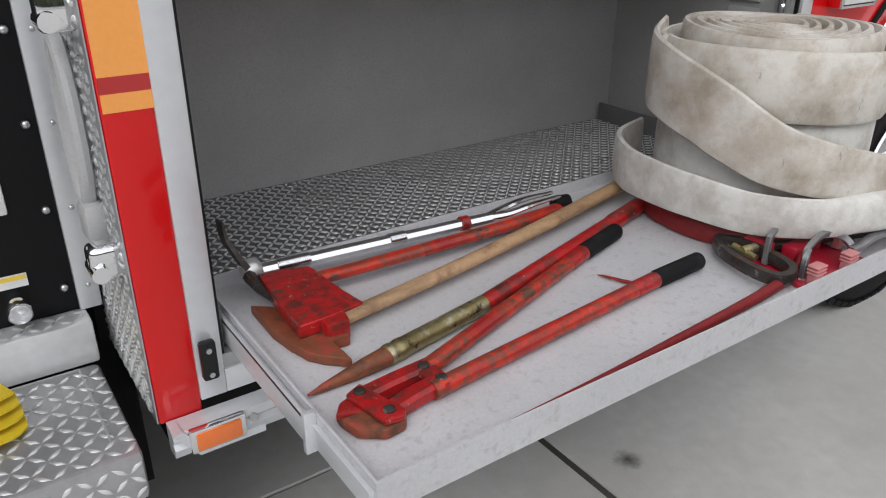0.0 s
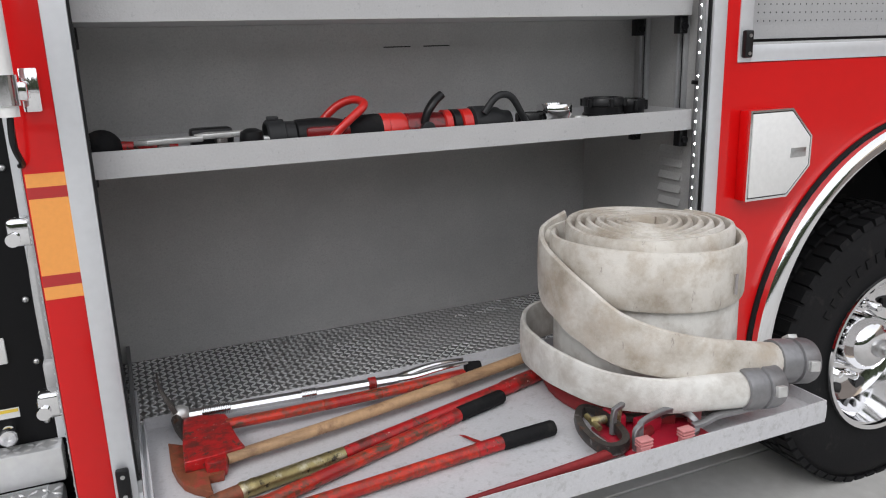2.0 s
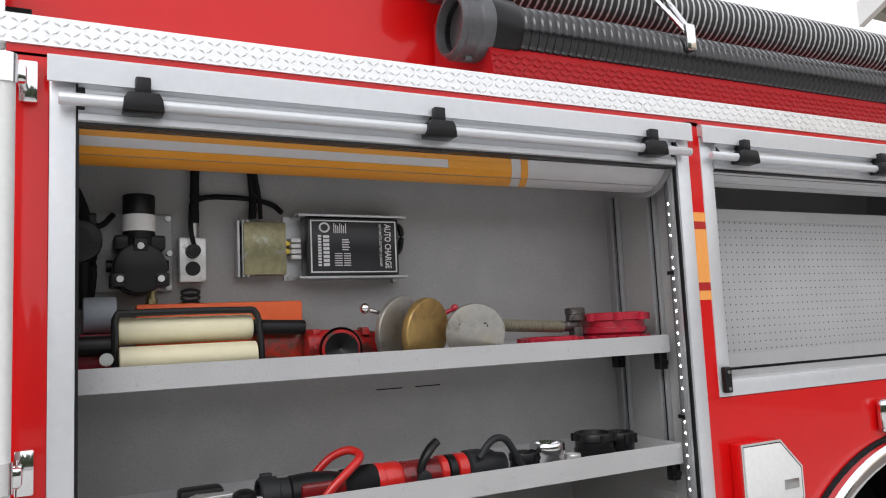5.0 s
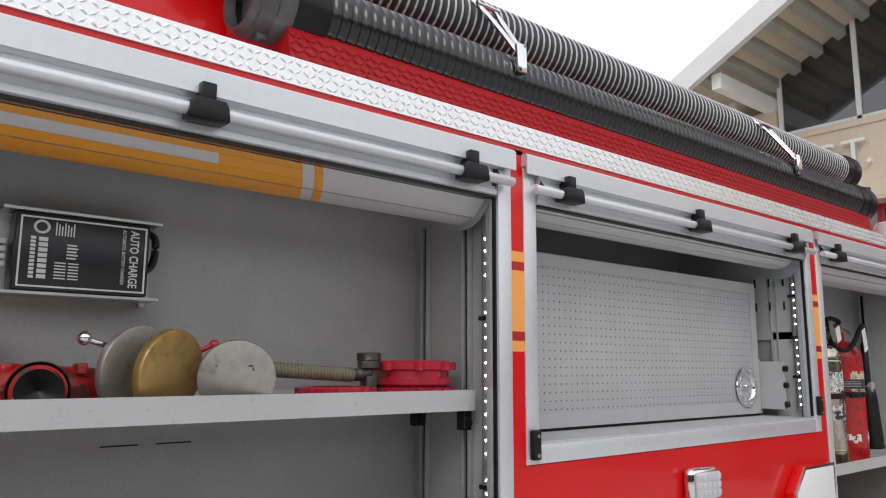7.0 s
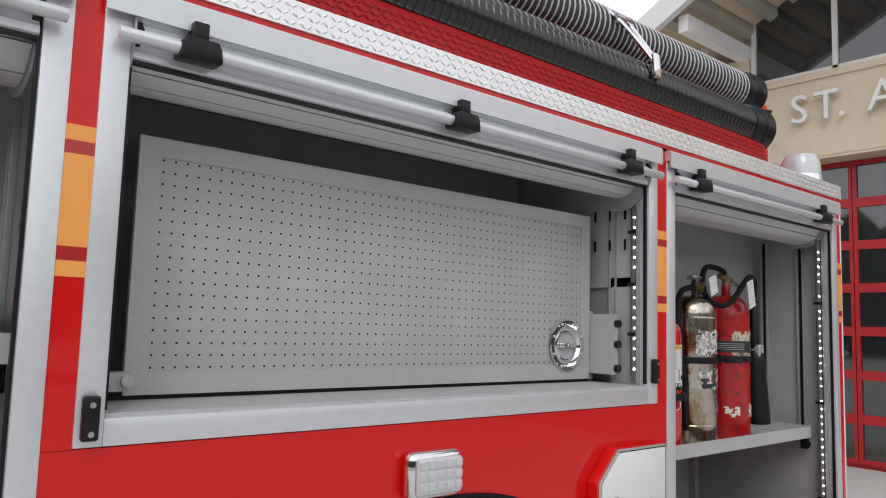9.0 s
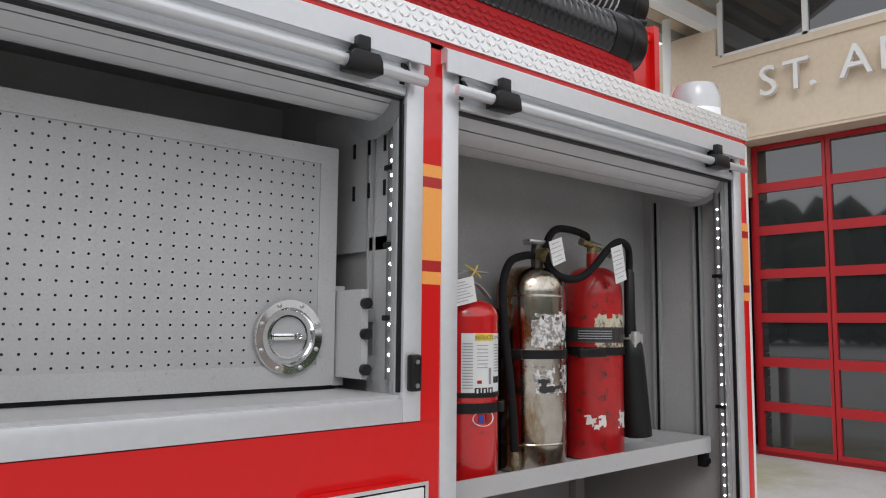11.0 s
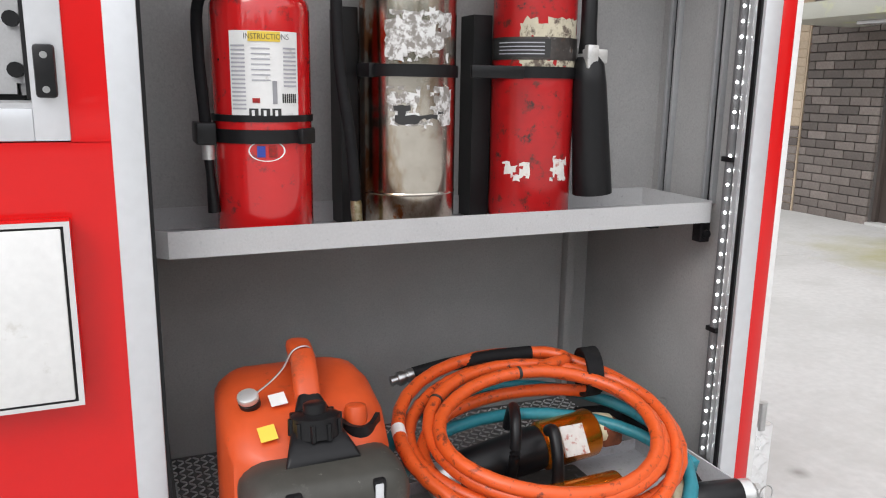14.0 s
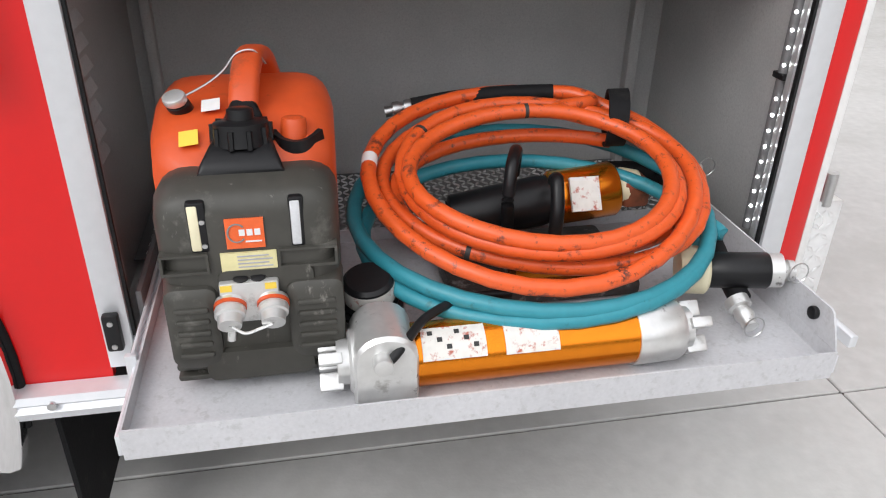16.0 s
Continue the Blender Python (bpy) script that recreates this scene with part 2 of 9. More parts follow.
def sweep(bm, path, section, up=(0, 0, 1), closed=False, mi=0, scale=None):
    """Carry the section [(across, upward)] along the path."""
    up = V(*up)
    rings = []
    n = len(path)
    for i, p in enumerate(path):
        a = path[i - 1] if (i or closed) else path[0]
        b = path[(i + 1) % n] if (i < n - 1 or closed) else path[-1]
        d = (b - a).normalized()
        side = d.cross(up)
        side = side.normalized() if side.length > 1e-4 else V(1, 0, 0)
        u = side.cross(d).normalized()
        k = scale(i / max(n - 1, 1)) if scale else 1.0
        rings.append([bm.verts.new(p + side * (s * k) + u * (h * k)) for s, h in section])
    m = len(section)
    for i in range(n if closed else n - 1):
        r0, r1 = rings[i], rings[(i + 1) % n]
        for j in range(m):
            f = bm.faces.new((r0[j], r0[(j + 1) % m], r1[(j + 1) % m], r1[j]))
            f.material_index = mi
    if not closed:
        for ring in (rings[0], rings[-1]):
            f = bm.faces.new(ring)
            f.material_index = mi
    return bm


def circle(r, seg=12, ry=None):
    ry = r if ry is None else ry
    return [(r * math.cos(2 * math.pi * i / seg), ry * math.sin(2 * math.pi * i / seg)) for i in range(seg)]


def tube(bm, pts, r, seg=10, n=8, mi=0, closed=False, up=(0, 0, 1), scale=None):
    return sweep(bm, spline(pts, n, closed), circle(r, seg), up, closed, mi, scale)


def prism(bm, outline, axis, d0, d1, mi=0, bevel=0.0):
    """Push a flat outline of two coordinates along an axis from d0 to d1."""
    def at(p, d):
        return {"x": (d, p[0], p[1]), "y": (p[0], d, p[1]), "z": (p[0], p[1], d)}[axis]
    lo = [bm.verts.new(at(p, d0)) for p in outline]
    hi = [bm.verts.new(at(p, d1)) for p in outline]
    fs = [bm.faces.new(lo), bm.faces.new(hi)]
    m = len(outline)
    for i in range(m):
        fs.append(bm.faces.new((lo[i], lo[(i + 1) % m], hi[(i + 1) % m], hi[i])))
    for f in fs:
        f.material_index = mi
    if bevel > 0:
        es = list({e for f in fs for e in f.edges})
        bmesh.ops.bevel(bm, geom=es, offset=bevel, segments=2, affect="EDGES", profile=0.5)
    return bm


def ring_prism(bm, outer, inner, axis, d0, d1, mi=0):
    """A flat ring between two outlines with as many corners each."""
    def at(p, d):
        return {"x": (d, p[0], p[1]), "y": (p[0], d, p[1]), "z": (p[0], p[1], d)}[axis]
    q = [[bm.verts.new(at(p, d)) for p in o] for d in (d0, d1) for o in (outer, inner)]
    m = len(outer)
    for i in range(m):
        j = (i + 1) % m
        for a, b in ((q[0], q[1]), (q[2], q[3]), (q[0], q[2]), (q[1], q[3])):
            f = bm.faces.new((a[i], a[j], b[j], b[i]))
            f.material_index = mi
    return bm


def moved(bm, m):
    bmesh.ops.transform(bm, matrix=m, verts=bm.verts)
    return bm


def tread(name, origin, u, v, nu, nv, pitch, material, parent, lug=0.62, height=0.0028, label=""):
    """Raised bars of tread plate, laid in turns across and along, as one joined mesh on a sheet."""
    o, u, v = V(*origin), V(*u).normalized(), V(*v).normalized()
    w = u.cross(v)
    verts, faces = [], []
    for i in range(nu):
        for j in range(nv):
            c = o + u * ((i + .5) * pitch) + v * ((j + .5) * pitch)
            s = 1 if (i + j) % 2 else -1
            a = (u * 0.766 + v * 0.643 * s)
            b = w.cross(a)
            ha, hb = pitch * lug, pitch * 0.185
            k = len(verts)
            verts += [c - a * ha, c - b * hb, c + a * ha, c + b * hb, c - a * ha * .62 + w * height, c + a * ha * .62 + w * height]
            faces += [(k, k + 1, k + 4), (k + 1, k + 2, k + 5), (k + 1, k + 5, k + 4), (k + 2, k + 3, k + 5), (k + 3, k, k + 4), (k + 3, k + 4, k + 5)]
    me = bpy.data.meshes.new(name)
    me.from_pydata([tuple(p) for p in verts], [], faces)
    me.materials.append(material)
    me.shade_smooth()
    ob = new(name, me)
    ob.parent = parent
    tagged(ob, label, "", "", "stuff")
    return ob


def text(name, body, size, m, material, parent=None, depth=0.0006, width=1.0, label="", bold=0.0):
    """Words in the built-in font as a mesh, left end of the base line at the pose m, reading along its x."""
    cu = bpy.data.curves.new(name, "FONT")
    cu.body, cu.size, cu.extrude = body, size, depth
    cu.resolution_u, cu.offset = 3, bold
    tmp = new(name, cu)
    me = bpy.data.meshes.new_from_object(tmp.evaluated_get(bpy.context.evaluated_depsgraph_get()))
    bpy.data.objects.remove(tmp)
    me.transform(Matrix.Diagonal((width, 1, 1, 1)))
    me.materials.clear()
    me.materials.append(material)
    ob = new(name, me)
    ob.parent = parent
    ob.matrix_local = m
    if label:
        ob["label"] = label
    return ob


UP_FRONT = Matrix(((1, 0, 0, 0), (0, 0, -1, 0), (0, 1, 0, 0), (0, 0, 0, 1)))  # a sign that faces -y


# ---- ground ----
bm = bmesh.new()
box(bm, -600, 600, -600, 600, -0.3, -0.025)
ground = tagged(finish("ground", bm, CONCRETE), "pale grey concrete apron with dark joints and stains", "ground", kind="structure")

# ---- fire truck ----
truck = thing("fire_truck", "red fire truck with orange stripes and its three roller compartments open", "fire truck")
LOW, TOP = 0.615, 2.36
CX, CZ = 2.74, 0.64       # centre of the wheel arch
UPBACK, LOWBACK = 0.385, 0.665

# outer skin
bm = bmesh.new()
box(bm, 0.09, 0.166, 0.0, 0.06, 0.60, 2.372, bevel=0.006)
part("front_pillar", bm, RED, truck)
bm = boxes((1.841, 1.891, 0.0, 0.06, 1.555, 2.372))
part("middle_pillar", bm, RED, truck)
bm = boxes((3.574, 3.63, 0.0, 0.06, 1.555, 2.372))
part("middle_pillar", bm, RED, truck)
bm = bmesh.new()
box(bm, 4.938, 4.986, 0.0, 0.06, 0.60, 2.372, bevel=0.008)
part("rear_pillar", bm, RED, truck)
bm = bmesh.new()
arch = [(CX + 0.70 * math.cos(radians(a)), CZ + 0.70 * math.sin(radians(a))) for a in range(183, -4, -6)]
outline = [(1.841, 0.60), (arch[0][0], 0.60)] + arch + [(arch[-1][0], 0.60), (3.63, 0.60), (3.63, 1.556), (1.841, 1.556)]
prism(bm, outline, "y", 0.0, 0.02)
part("wheel_panel", bm, RED, truck)
bm = boxes((0.09, 4.986, 0.000, 0.06, 2.36, 2.3815))
part("top_trim", bm, RED, truck)

# orange and red bands on the pillars
def bands(x0, x1, z_top, parent):
    for dz0, dz1, m in ((0, .027, ORANGE), (.027, .050, STRIPE_RED), (.050, .207, ORANGE), (.207, .231, STRIPE_RED), (.231, .258, ORANGE)):
        part("reflective_stripe", boxes((x0, x1, -0.0015, 0.001, z_top - dz1, z_top - dz0)), m, parent)


bands(0.094, 0.166, 1.405, truck)
bands(1.842, 1.890, 2.099, truck)
bands(3.575, 3.629, 2.099, truck)
bands(4.939, 4.983, 2.099, truck)

# body behind the skin
bm = boxes((0.09, 4.98, 0.76, 2.30, 0.75, 2.36))
part("body_core", bm, RED, truck)
bm = boxes((0.092, 4.984, 0.03, 2.35, 2.362, 2.374))
part("body_roof", bm, RED, truck)
bm = bmesh.new()
box(bm, 4.955, 4.985, 0.06, 2.30, 0.60, 2.37)
part("rear_wall", bm, RED, truck)
bm = boxes((0.095, 0.115, 0.06, 0.80, 0.62, 2.37))
part("front_bulkhead", bm, PLATE, truck)
part("corner_plate", boxes((0.0875, 0.0898, 0.004, 0.62, 0.602, 2.37)), PLATE_MID, truck)
tread("tread_relief", (0.0874, 0.62, 0.605), (0, -1, 0), (0, 0, 1), 30, 88, 0.020, PLATE, truck, height=0.0035, label="raised bars of bright tread plate")
# plain black filler blocks, added to stop sky light leaking under the truck
for block in ((0.12, 4.95, 0.70, 2.25, 0.40, 0.76), (0.13, 1.98, 0.10, 0.70, 0.44, 0.598), (3.53, 4.93, 0.10, 0.70, 0.44, 0.598), (0.125, 4.93, 0.75, 2.2, 0.22, 0.40), (1.9, 3.6, 0.56, 0.76, 0.4, 1.4), (-1.4, 0.12, 0.36, 2.25, 0.20, 2.6), (-1.4, 0.05, 0.02, 0.36, 0.22, 0.515)):
    part("underbody", boxes(block), RUBBER, truck)


def compartment(x0, x1, z0, z1, back, name, split=None, lower_back=None):
    """A painted metal locker, deeper below the split."""
    t = 0.012
    deep = lower_back or back
    ob = part(name, boxes((x0 - t, x1 + t, back, back + t, split or z0, z1)), GREY, truck, "speckled grey painted locker lining", smooth=None)
    if split:
        part("lower_back", boxes((x0 - t, x1 + t, lower_back, lower_back + t, z0, split)), GREY, ob)
        part("ledge", boxes((x0 - t, x1 + t, back + t, lower_back + t, split, split + t)), GREY, ob)
    for xa, xb in ((x0 - t, x0), (x1, x1 + t)):
        bm = bmesh.new()
        o = [(0.055, z0), (deep, z0), (deep, split), (back, split), (back, z1), (0.055, z1)] if split else [(0.055, z0), (back, z0), (back, z1), (0.055, z1)]
        prism(bm, o, "x", xa, xb)
        part("side_panel", bm, GREY, ob)
    part("top_panel", boxes((x0 - t, x1 + t, 0.055, deep + t, z1, z1 + t)), GREY, ob)
    part("bottom_panel", boxes((x0 - t, x1 + t, 0.055, deep + t, z0 - t, z0)), GREY, ob)
    # folded corner flanges
    for xs, s in ((x0, 1), (x1, -1)):
        for yy in (back - 0.075, 0.135):
            bm = bmesh.new()
            lo, hi = min(xs, xs + s * 0.016), max(xs, xs + s * 0.016)
            for y0, y1 in ((yy, yy + 0.009), (yy + 0.026, yy + 0.035)):
                box(bm, lo, hi, y0, y1, (split or z0) + 0.03, z1 - 0.14, bevel=0.002)
            tr = part("shelf_track", bm, ALU_DARK, ob)
            part("track_slot", boxes((min(xs, xs + s * 0.004), max(xs, xs + s * 0.004), yy + 0.009, yy + 0.026, (split or z0) + 0.03, z1 - 0.14)), BLACK, tr)
    return ob


C1 = compartment(0.168, 1.835, 0.70, 2.34, UPBACK, "locker", 1.372, LOWBACK)
C2 = compartment(1.90, 3.566, 1.60, 2.34, 0.60, "locker")
C3 = compartment(3.636, 4.935, 0.665, 2.34, UPBACK - 0.01, "locker", 1.352, 0.66)

# louvres low on the side walls
for lx, s, zz in ((1.835, -1, 1.05), (3.636, 1, 0.95)):
    for k in range(7):
        bm = bmesh.new()
        z = zz + 0.04 * k
        prism(bm, [(lx, z), (lx + s * 0.009, z), (lx, z + 0.022)], "y", 0.14, 0.24)
        part("louvre", bm, GREY, truck)


def opening_frame(x0, x1, z0, z1, name):
    """White aluminium surround of a roller door with its tracks and lamp strip."""
    w = 0.047
    fr = part(name, boxes((x0, x0 + w, -0.004, 0.03, z0, z1), (x1 - w, x1, -0.004, 0.03, z0, z1),
                          (x0 + w, x1 - w, -0.0035, 0.03, z0, z0 + w), bevel=0.002), ALU, truck)
    # drip rail over the opening
    bm = bmesh.new()
    prism(bm, [(-0.022, z1 - 0.052), (-0.022, z1 - 0.004), (-0.016, z1 + 0.003), (0.03, z1 + 0.003), (0.03, z1 - 0.03), (-0.016, z1 - 0.03), (-0.016, z1 - 0.052)], "x", x0 - 0.004, x1 + 0.002)
    part("drip_rail", bm, ALU, fr)
    for xs, s in ((x0 + w, 1), (x1 - w, -1)):
        bm = bmesh.new()
        a, b = sorted((xs + s * 0.0005, xs + s * 0.006))
        box(bm, a, b, 0.004, 0.014, z0 + 0.06, z1 - 0.06)
        part("door_seal", bm, BLACK, fr)
        bm = bmesh.new()
        a, b = sorted((xs - s * 0.02, xs + s * 0.0))
        box(bm, a, b, 0.03, 0.046, z0 + 0.05, z1 - 0.1, bevel=0.003)
        part("door_track", bm, ALU_DARK, fr)
    return fr


F1 = opening_frame(0.165, 1.842, 0.625, TOP, "door_frame")
F2 = opening_frame(1.890, 3.575, 1.558, TOP, "door_frame")
F3 = opening_frame(3.629, 4.939, 0.625, TOP, "door_frame")

LED = bpy.data.materials.new("white_led")
LED.use_nodes = True
LED.node_tree.nodes["Principled BSDF"].inputs["Base Color"].default_value = (0.9, 0.9, 0.9, 1)
LED.node_tree.nodes["Principled BSDF"].inputs["Emission Color"].default_value = (1, 1, 1, 1)
LED.node_tree.nodes["Principled BSDF"].inputs["Emission Strength"].default_value = 22.0


LAMP_TUBE = mat("grey_lamp_tube", (0.14, 0.14, 0.144), 0.5, var=0.1, scale=20)


def led_strip(x, y, z0, z1, s):
    bm = bmesh.new()
    rod(bm, (x, y, z0), (x, y, z1), 0.011, seg=14)
    st = part("lamp_strip", bm, LAMP_TUBE, truck, "row of small white lamps in a grey tube")
    k = int((z1 - z0 - 0.03) / 0.032)
    bm = bmesh.new()
    for i in range(k):
        if i % 14 == 9:
            continue
        z = z0 + 0.02 + i * 0.032
        c = V(x + s * 0.008, y - 0.007, z)
        bmesh.ops.create_icosphere(bm, subdivisions=1, radius=0.0035, matrix=Matrix.Translation(c))
    tagged(part("lamp_row", bm, LED, st), kind="stuff")
    for z in (z0 + (z1 - z0) * q for q in (.22, .5, .8)):
        part("clip", boxes((x - 0.012, x + 0.012, y - 0.017, y + 0.017, z, z + 0.012), bevel=0.002), BLACK, st)


led_strip(1.812, 0.062, 0.80, 2.20, -1)
led_strip(3.543, 0.062, 1.64, 2.20, -1)
led_strip(4.897, 0.062, 0.78, 2.20, -1)

# roller doors rolled up under the drip rails
SLAT = mat("satin_aluminium_slat", (0.60, 0.60, 0.61), 0.45, metal=0.2, var=0.05, scale=8)
AMBER = mat("amber_reflective_film", (0.80, 0.34, 0.035), 0.42, var=0.06, scale=30)


def lerp_(a, b, t):
    return a + (b - a) * t


def shutter(x0, x1, z_bar, stripes, latch_xs, r=0.106):
    yc, zc = r + 0.029, 2.288
    n, step = (7, 24.3) if not stripes else (5, 34)
    prof = []
    for i in range(n + 1):
        a = radians(-184 + i * step)
        prof.append((yc + r * math.cos(a), zc + r * math.sin(a)))
    sh = part("roller_door", boxes((x0, x1, 0.02, 0.026, 2.27, 2.345)), ALU, truck, "rolled-up aluminium roller door")
    for i in range(n):
        a0 = -184 + i * step
        outer = [(yc + (r + 0.002) * math.cos(radians(a0 + q)), zc + (r + 0.002) * math.sin(radians(a0 + q))) for q in (0.9, 3, step * .3, step * .5, step * .7, step - 3, step - 0.9)]
        inner = [(yc + (r - 0.008) * math.cos(radians(a0 + q)), zc + (r - 0.008) * math.sin(radians(a0 + q))) for q in (step - 0.9, step * .5, 0.9)]
        bm = bmesh.new()
        prism(bm, outer + inner, "x", x0, x1)
        part("slat", bm, SLAT, sh)
    if stripes:
        # slanted graphics over the lower slats
        xe = stripes

        def patch(a0, a1, xl, xr):
            """A stripe on the drum from angle a0 to a1; its ends xl and xr may lean with the angle."""
            bm = bmesh.new()
            m = max(2, int((a1 - a0) / 6))
            rows = []
            for k in range(m + 1):
                a = lerp_(a0, a1, k / m)
                rows.append([bm.verts.new((x, yc + rr * math.cos(radians(a)), zc + rr * math.sin(radians(a)))) for rr in (r + 0.0024, r + 0.0034) for x in (xl(a), xr(a))])
            for p, q in zip(rows, rows[1:]):
                for j, k in ((0, 1), (1, 3), (3, 2), (2, 0)):
                    bm.faces.new((p[j], p[k], q[k], q[j]))
            bm.faces.new((rows[0][0], rows[0][1], rows[0][3], rows[0][2]))
            bm.faces.new((rows[-1][0], rows[-1][1], rows[-1][3], rows[-1][2]))
            part("stripe", bm, AMBER, sh)

        def lean(x):
            return lambda a: x + (a + 150) * 0.0008

        def start(a):
            return x0

        for a0, a1 in ((-181, -151), (-149, -142)):
            patch(a0, a1, start, lean(xe))
            patch(a0, a1, lean(xe + 0.03), lean(xe + 0.052))
        patch(-141.8, -129, lean(xe - 0.19), lean(xe))
        patch(-141.8, -117, lean(xe + 0.03), lean(xe + 0.052))
        patch(-128.8, -117, start, lean(xe))
        patch(-115, -84, start, lean(xe))
        patch(-115, -84, lean(xe + 0.03), lean(xe + 0.052))
    # rubber edge, ridged bottom rail and lift bar
    part("seal", boxes((x0, x1, 0.002, 0.02, 2.230, 2.2355)), BLACK, sh)
    bm = bmesh.new()
    prism(bm, [(0.03, 2.236), (0.000, 2.236), (-0.004, 2.239), (-0.004, 2.252), (0.002, 2.256), (0.002, 2.270), (-0.008, 2.275), (-0.012, 2.280), (-0.012, 2.290), (-0.002, 2.295), (-0.002, 2.303), (-0.010, 2.308), (-0.014, 2.313), (-0.014, 2.322), (0.000, 2.327), (0.000, 2.336), (0.03, 2.338)], "x", x0, x1)
    part("bottom_rail", bm, ALU, sh, "ridged aluminium bottom rail")
    bm = bmesh.new()
    rod(bm, (x0 - 0.035, -0.028, z_bar), (x1 + 0.035, -0.028, z_bar), 0.0125, seg=18, edge=0.002)
    part("lift_bar", bm, ALU, sh, "round aluminium lift bar")
    for lx in latch_xs:
        bm = bmesh.new()
        prism(bm, [(lx - 0.040, z_bar - 0.019), (lx + 0.040, z_bar - 0.019), (lx + 0.037, z_bar + 0.008), (lx + 0.030, z_bar + 0.021), (lx - 0.030, z_bar + 0.021), (lx - 0.037, z_bar + 0.008)], "y", -0.051, -0.006, bevel=0.004)
        box(bm, lx - 0.015, lx + 0.015, -0.040, 0.008, z_bar + 0.014, z_bar + 0.056, bevel=0.004)
        part("latch_bracket", bm, BLACK, sh, "black plastic lift bar bracket")
    for xe2 in (x0, x1 - 0.012):
        bm = bmesh.new()
        prism(bm, [(-0.020, 2.285), (0.004, 2.258), (0.012, 2.258), (0.012, 2.325), (-0.014, 2.325), (-0.004, 2.305)], "x", xe2, xe2 + 0.012)
        part("end_cap", bm, BLACK, sh)
    # end plates that carry the drum
    for xa in (x0 - 0.004, x1 + 0.001):
        bm = bmesh.new()
        lathe(bm, (xa, yc, zc), (xa + 0.004, yc, zc), [(0, 0.125), (1, 0.125)], seg=32)
        part("drum_plate", bm, ALU_DARK, sh)


shutter(0.216, 1.79, 2.272, 1.25, (0.334, 1.005, 1.683))
shutter(1.941, 3.524, 2.268, 0, (2.05, 2.713, 3.395), r=0.080)
shutter(3.68, 4.888, 2.270, 0, (3.794, 4.75))

# small black door stops at the lower corners
for bx, bz in ((0.185, 0.70), (1.912, 1.60), (3.55, 1.65), (3.65, 0.70)):
    bm = bmesh.new()
    box(bm, bx - 0.014, bx + 0.014, -0.022, -0.004, bz - 0.03, bz + 0.045, bevel=0.005)
    ds = part("door_stop", bm, BLACK, truck)
    for dz in (-0.018, 0.03):
        bm = bmesh.new()
        rod(bm, (bx, -0.0245, bz + dz), (bx, -0.021, bz + dz), 0.005, seg=10)
        part("screw", bm, STEEL, ds)

# bright tread plate along the top edge
part("top_edge_plate", boxes((0.02, 4.99, -0.006, 0.004, 2.382, 2.440), (0.02, 4.99, -0.004, 0.34, 2.436, 2.442)), PLATE, truck)
tread("tread_relief", (0.02, -0.0062, 2.3835), (1, 0, 0), (0, 0, 1), 270, 3, 0.0184, PLATE, truck, lug=0.55, label="raised bars of bright tread plate")

# rub rail below the doors
for xa, xb in ((0.10, 2.02), (3.44, 4.985)):
    bm = bmesh.new()
    prism(bm, [(-0.002, 0.605), (-0.034, 0.598), (-0.04, 0.585), (-0.032, 0.576), (-0.04, 0.566), (-0.034, 0.548), (-0.002, 0.545)], "x", xa, xb)
    rr = part("rub_rail", bm, ALU, truck)
bm = bmesh.new()
box(bm, 0.125, 0.225, -0.050, -0.036, 0.553, 0.602, bevel=0.004)
ml = part("marker_lamp", bm, CHROME, truck, "orange side marker lamp in a chrome bezel")
AMBER = mat("amber_lens", (0.85, 0.18, 0.02), 0.15, var=0.05, coat=1.0)
part("lens", boxes((0.135, 0.215, -0.055, -0.0495, 0.560, 0.595), bevel=0.002), AMBER, ml)
bm = bmesh.new()
prism(bm, [(0.10, 0.60), (0.14, 0.545), (0.26, 0.545), (0.26, 0.56), (0.15, 0.56), (0.115, 0.605)], "y", -0.045, -0.003)
part("rail_end", bm, ALU, truck)
for sx in (0.24, 3.53):
    bm = bmesh.new()
    rod(bm, (sx, -0.046, 0.582), (sx, -0.036, 0.582), 0.008, seg=12)
    part("rail_screw", bm, STEEL, truck)


def shelf(x0, x1, y0, y1, z0, z1, chamfer=0.0):
    bm = bmesh.new()
    t = 0.004
    o = [(x0, y1), (x0, y0 + chamfer), (x0 + chamfer, y0), (x1 - chamfer * .3, y0), (x1, y0 + chamfer * .3), (x1, y1)] if chamfer else \
        [(x0, y1), (x0, y0), (x1, y0), (x1, y1)]
    i = [(x0 + t, y1 - t), (x0 + t, y0 + chamfer + t), (x0 + chamfer + t, y0 + t), (x1 - chamfer * .3 - t, y0 + t), (x1 - t, y0 + chamfer * .3 + t), (x1 - t, y1 - t)] if chamfer else \
        [(x0 + t, y1 - t), (x0 + t, y0 + t), (x1 - t, y0 + t), (x1 - t, y1 - t)]
    prism(bm, o, "z", z0, z0 + t)
    ring_prism(bm, o, i, "z", z0 + t, z1)
    ob = part("shelf", bm, GREY_LIGHT, truck, "light grey painted metal shelf with a raised lip", smooth=None)
    for bx in (x0 + 0.012, x1 - 0.012):
        for by in (y0 + 0.03, y1 - 0.06):
            bm = bmesh.new()
            box(bm, bx - 0.014, bx + 0.014, by - 0.014, by + 0.014, z0 - 0.05, z0 - 0.001, bevel=0.002)
            rod(bm, (bx, by - 0.022, z0 - 0.03), (bx, by - 0.012, z0 - 0.03), 0.010, seg=10)
            part("shelf_clamp", bm, BLACK, ob)
    return ob


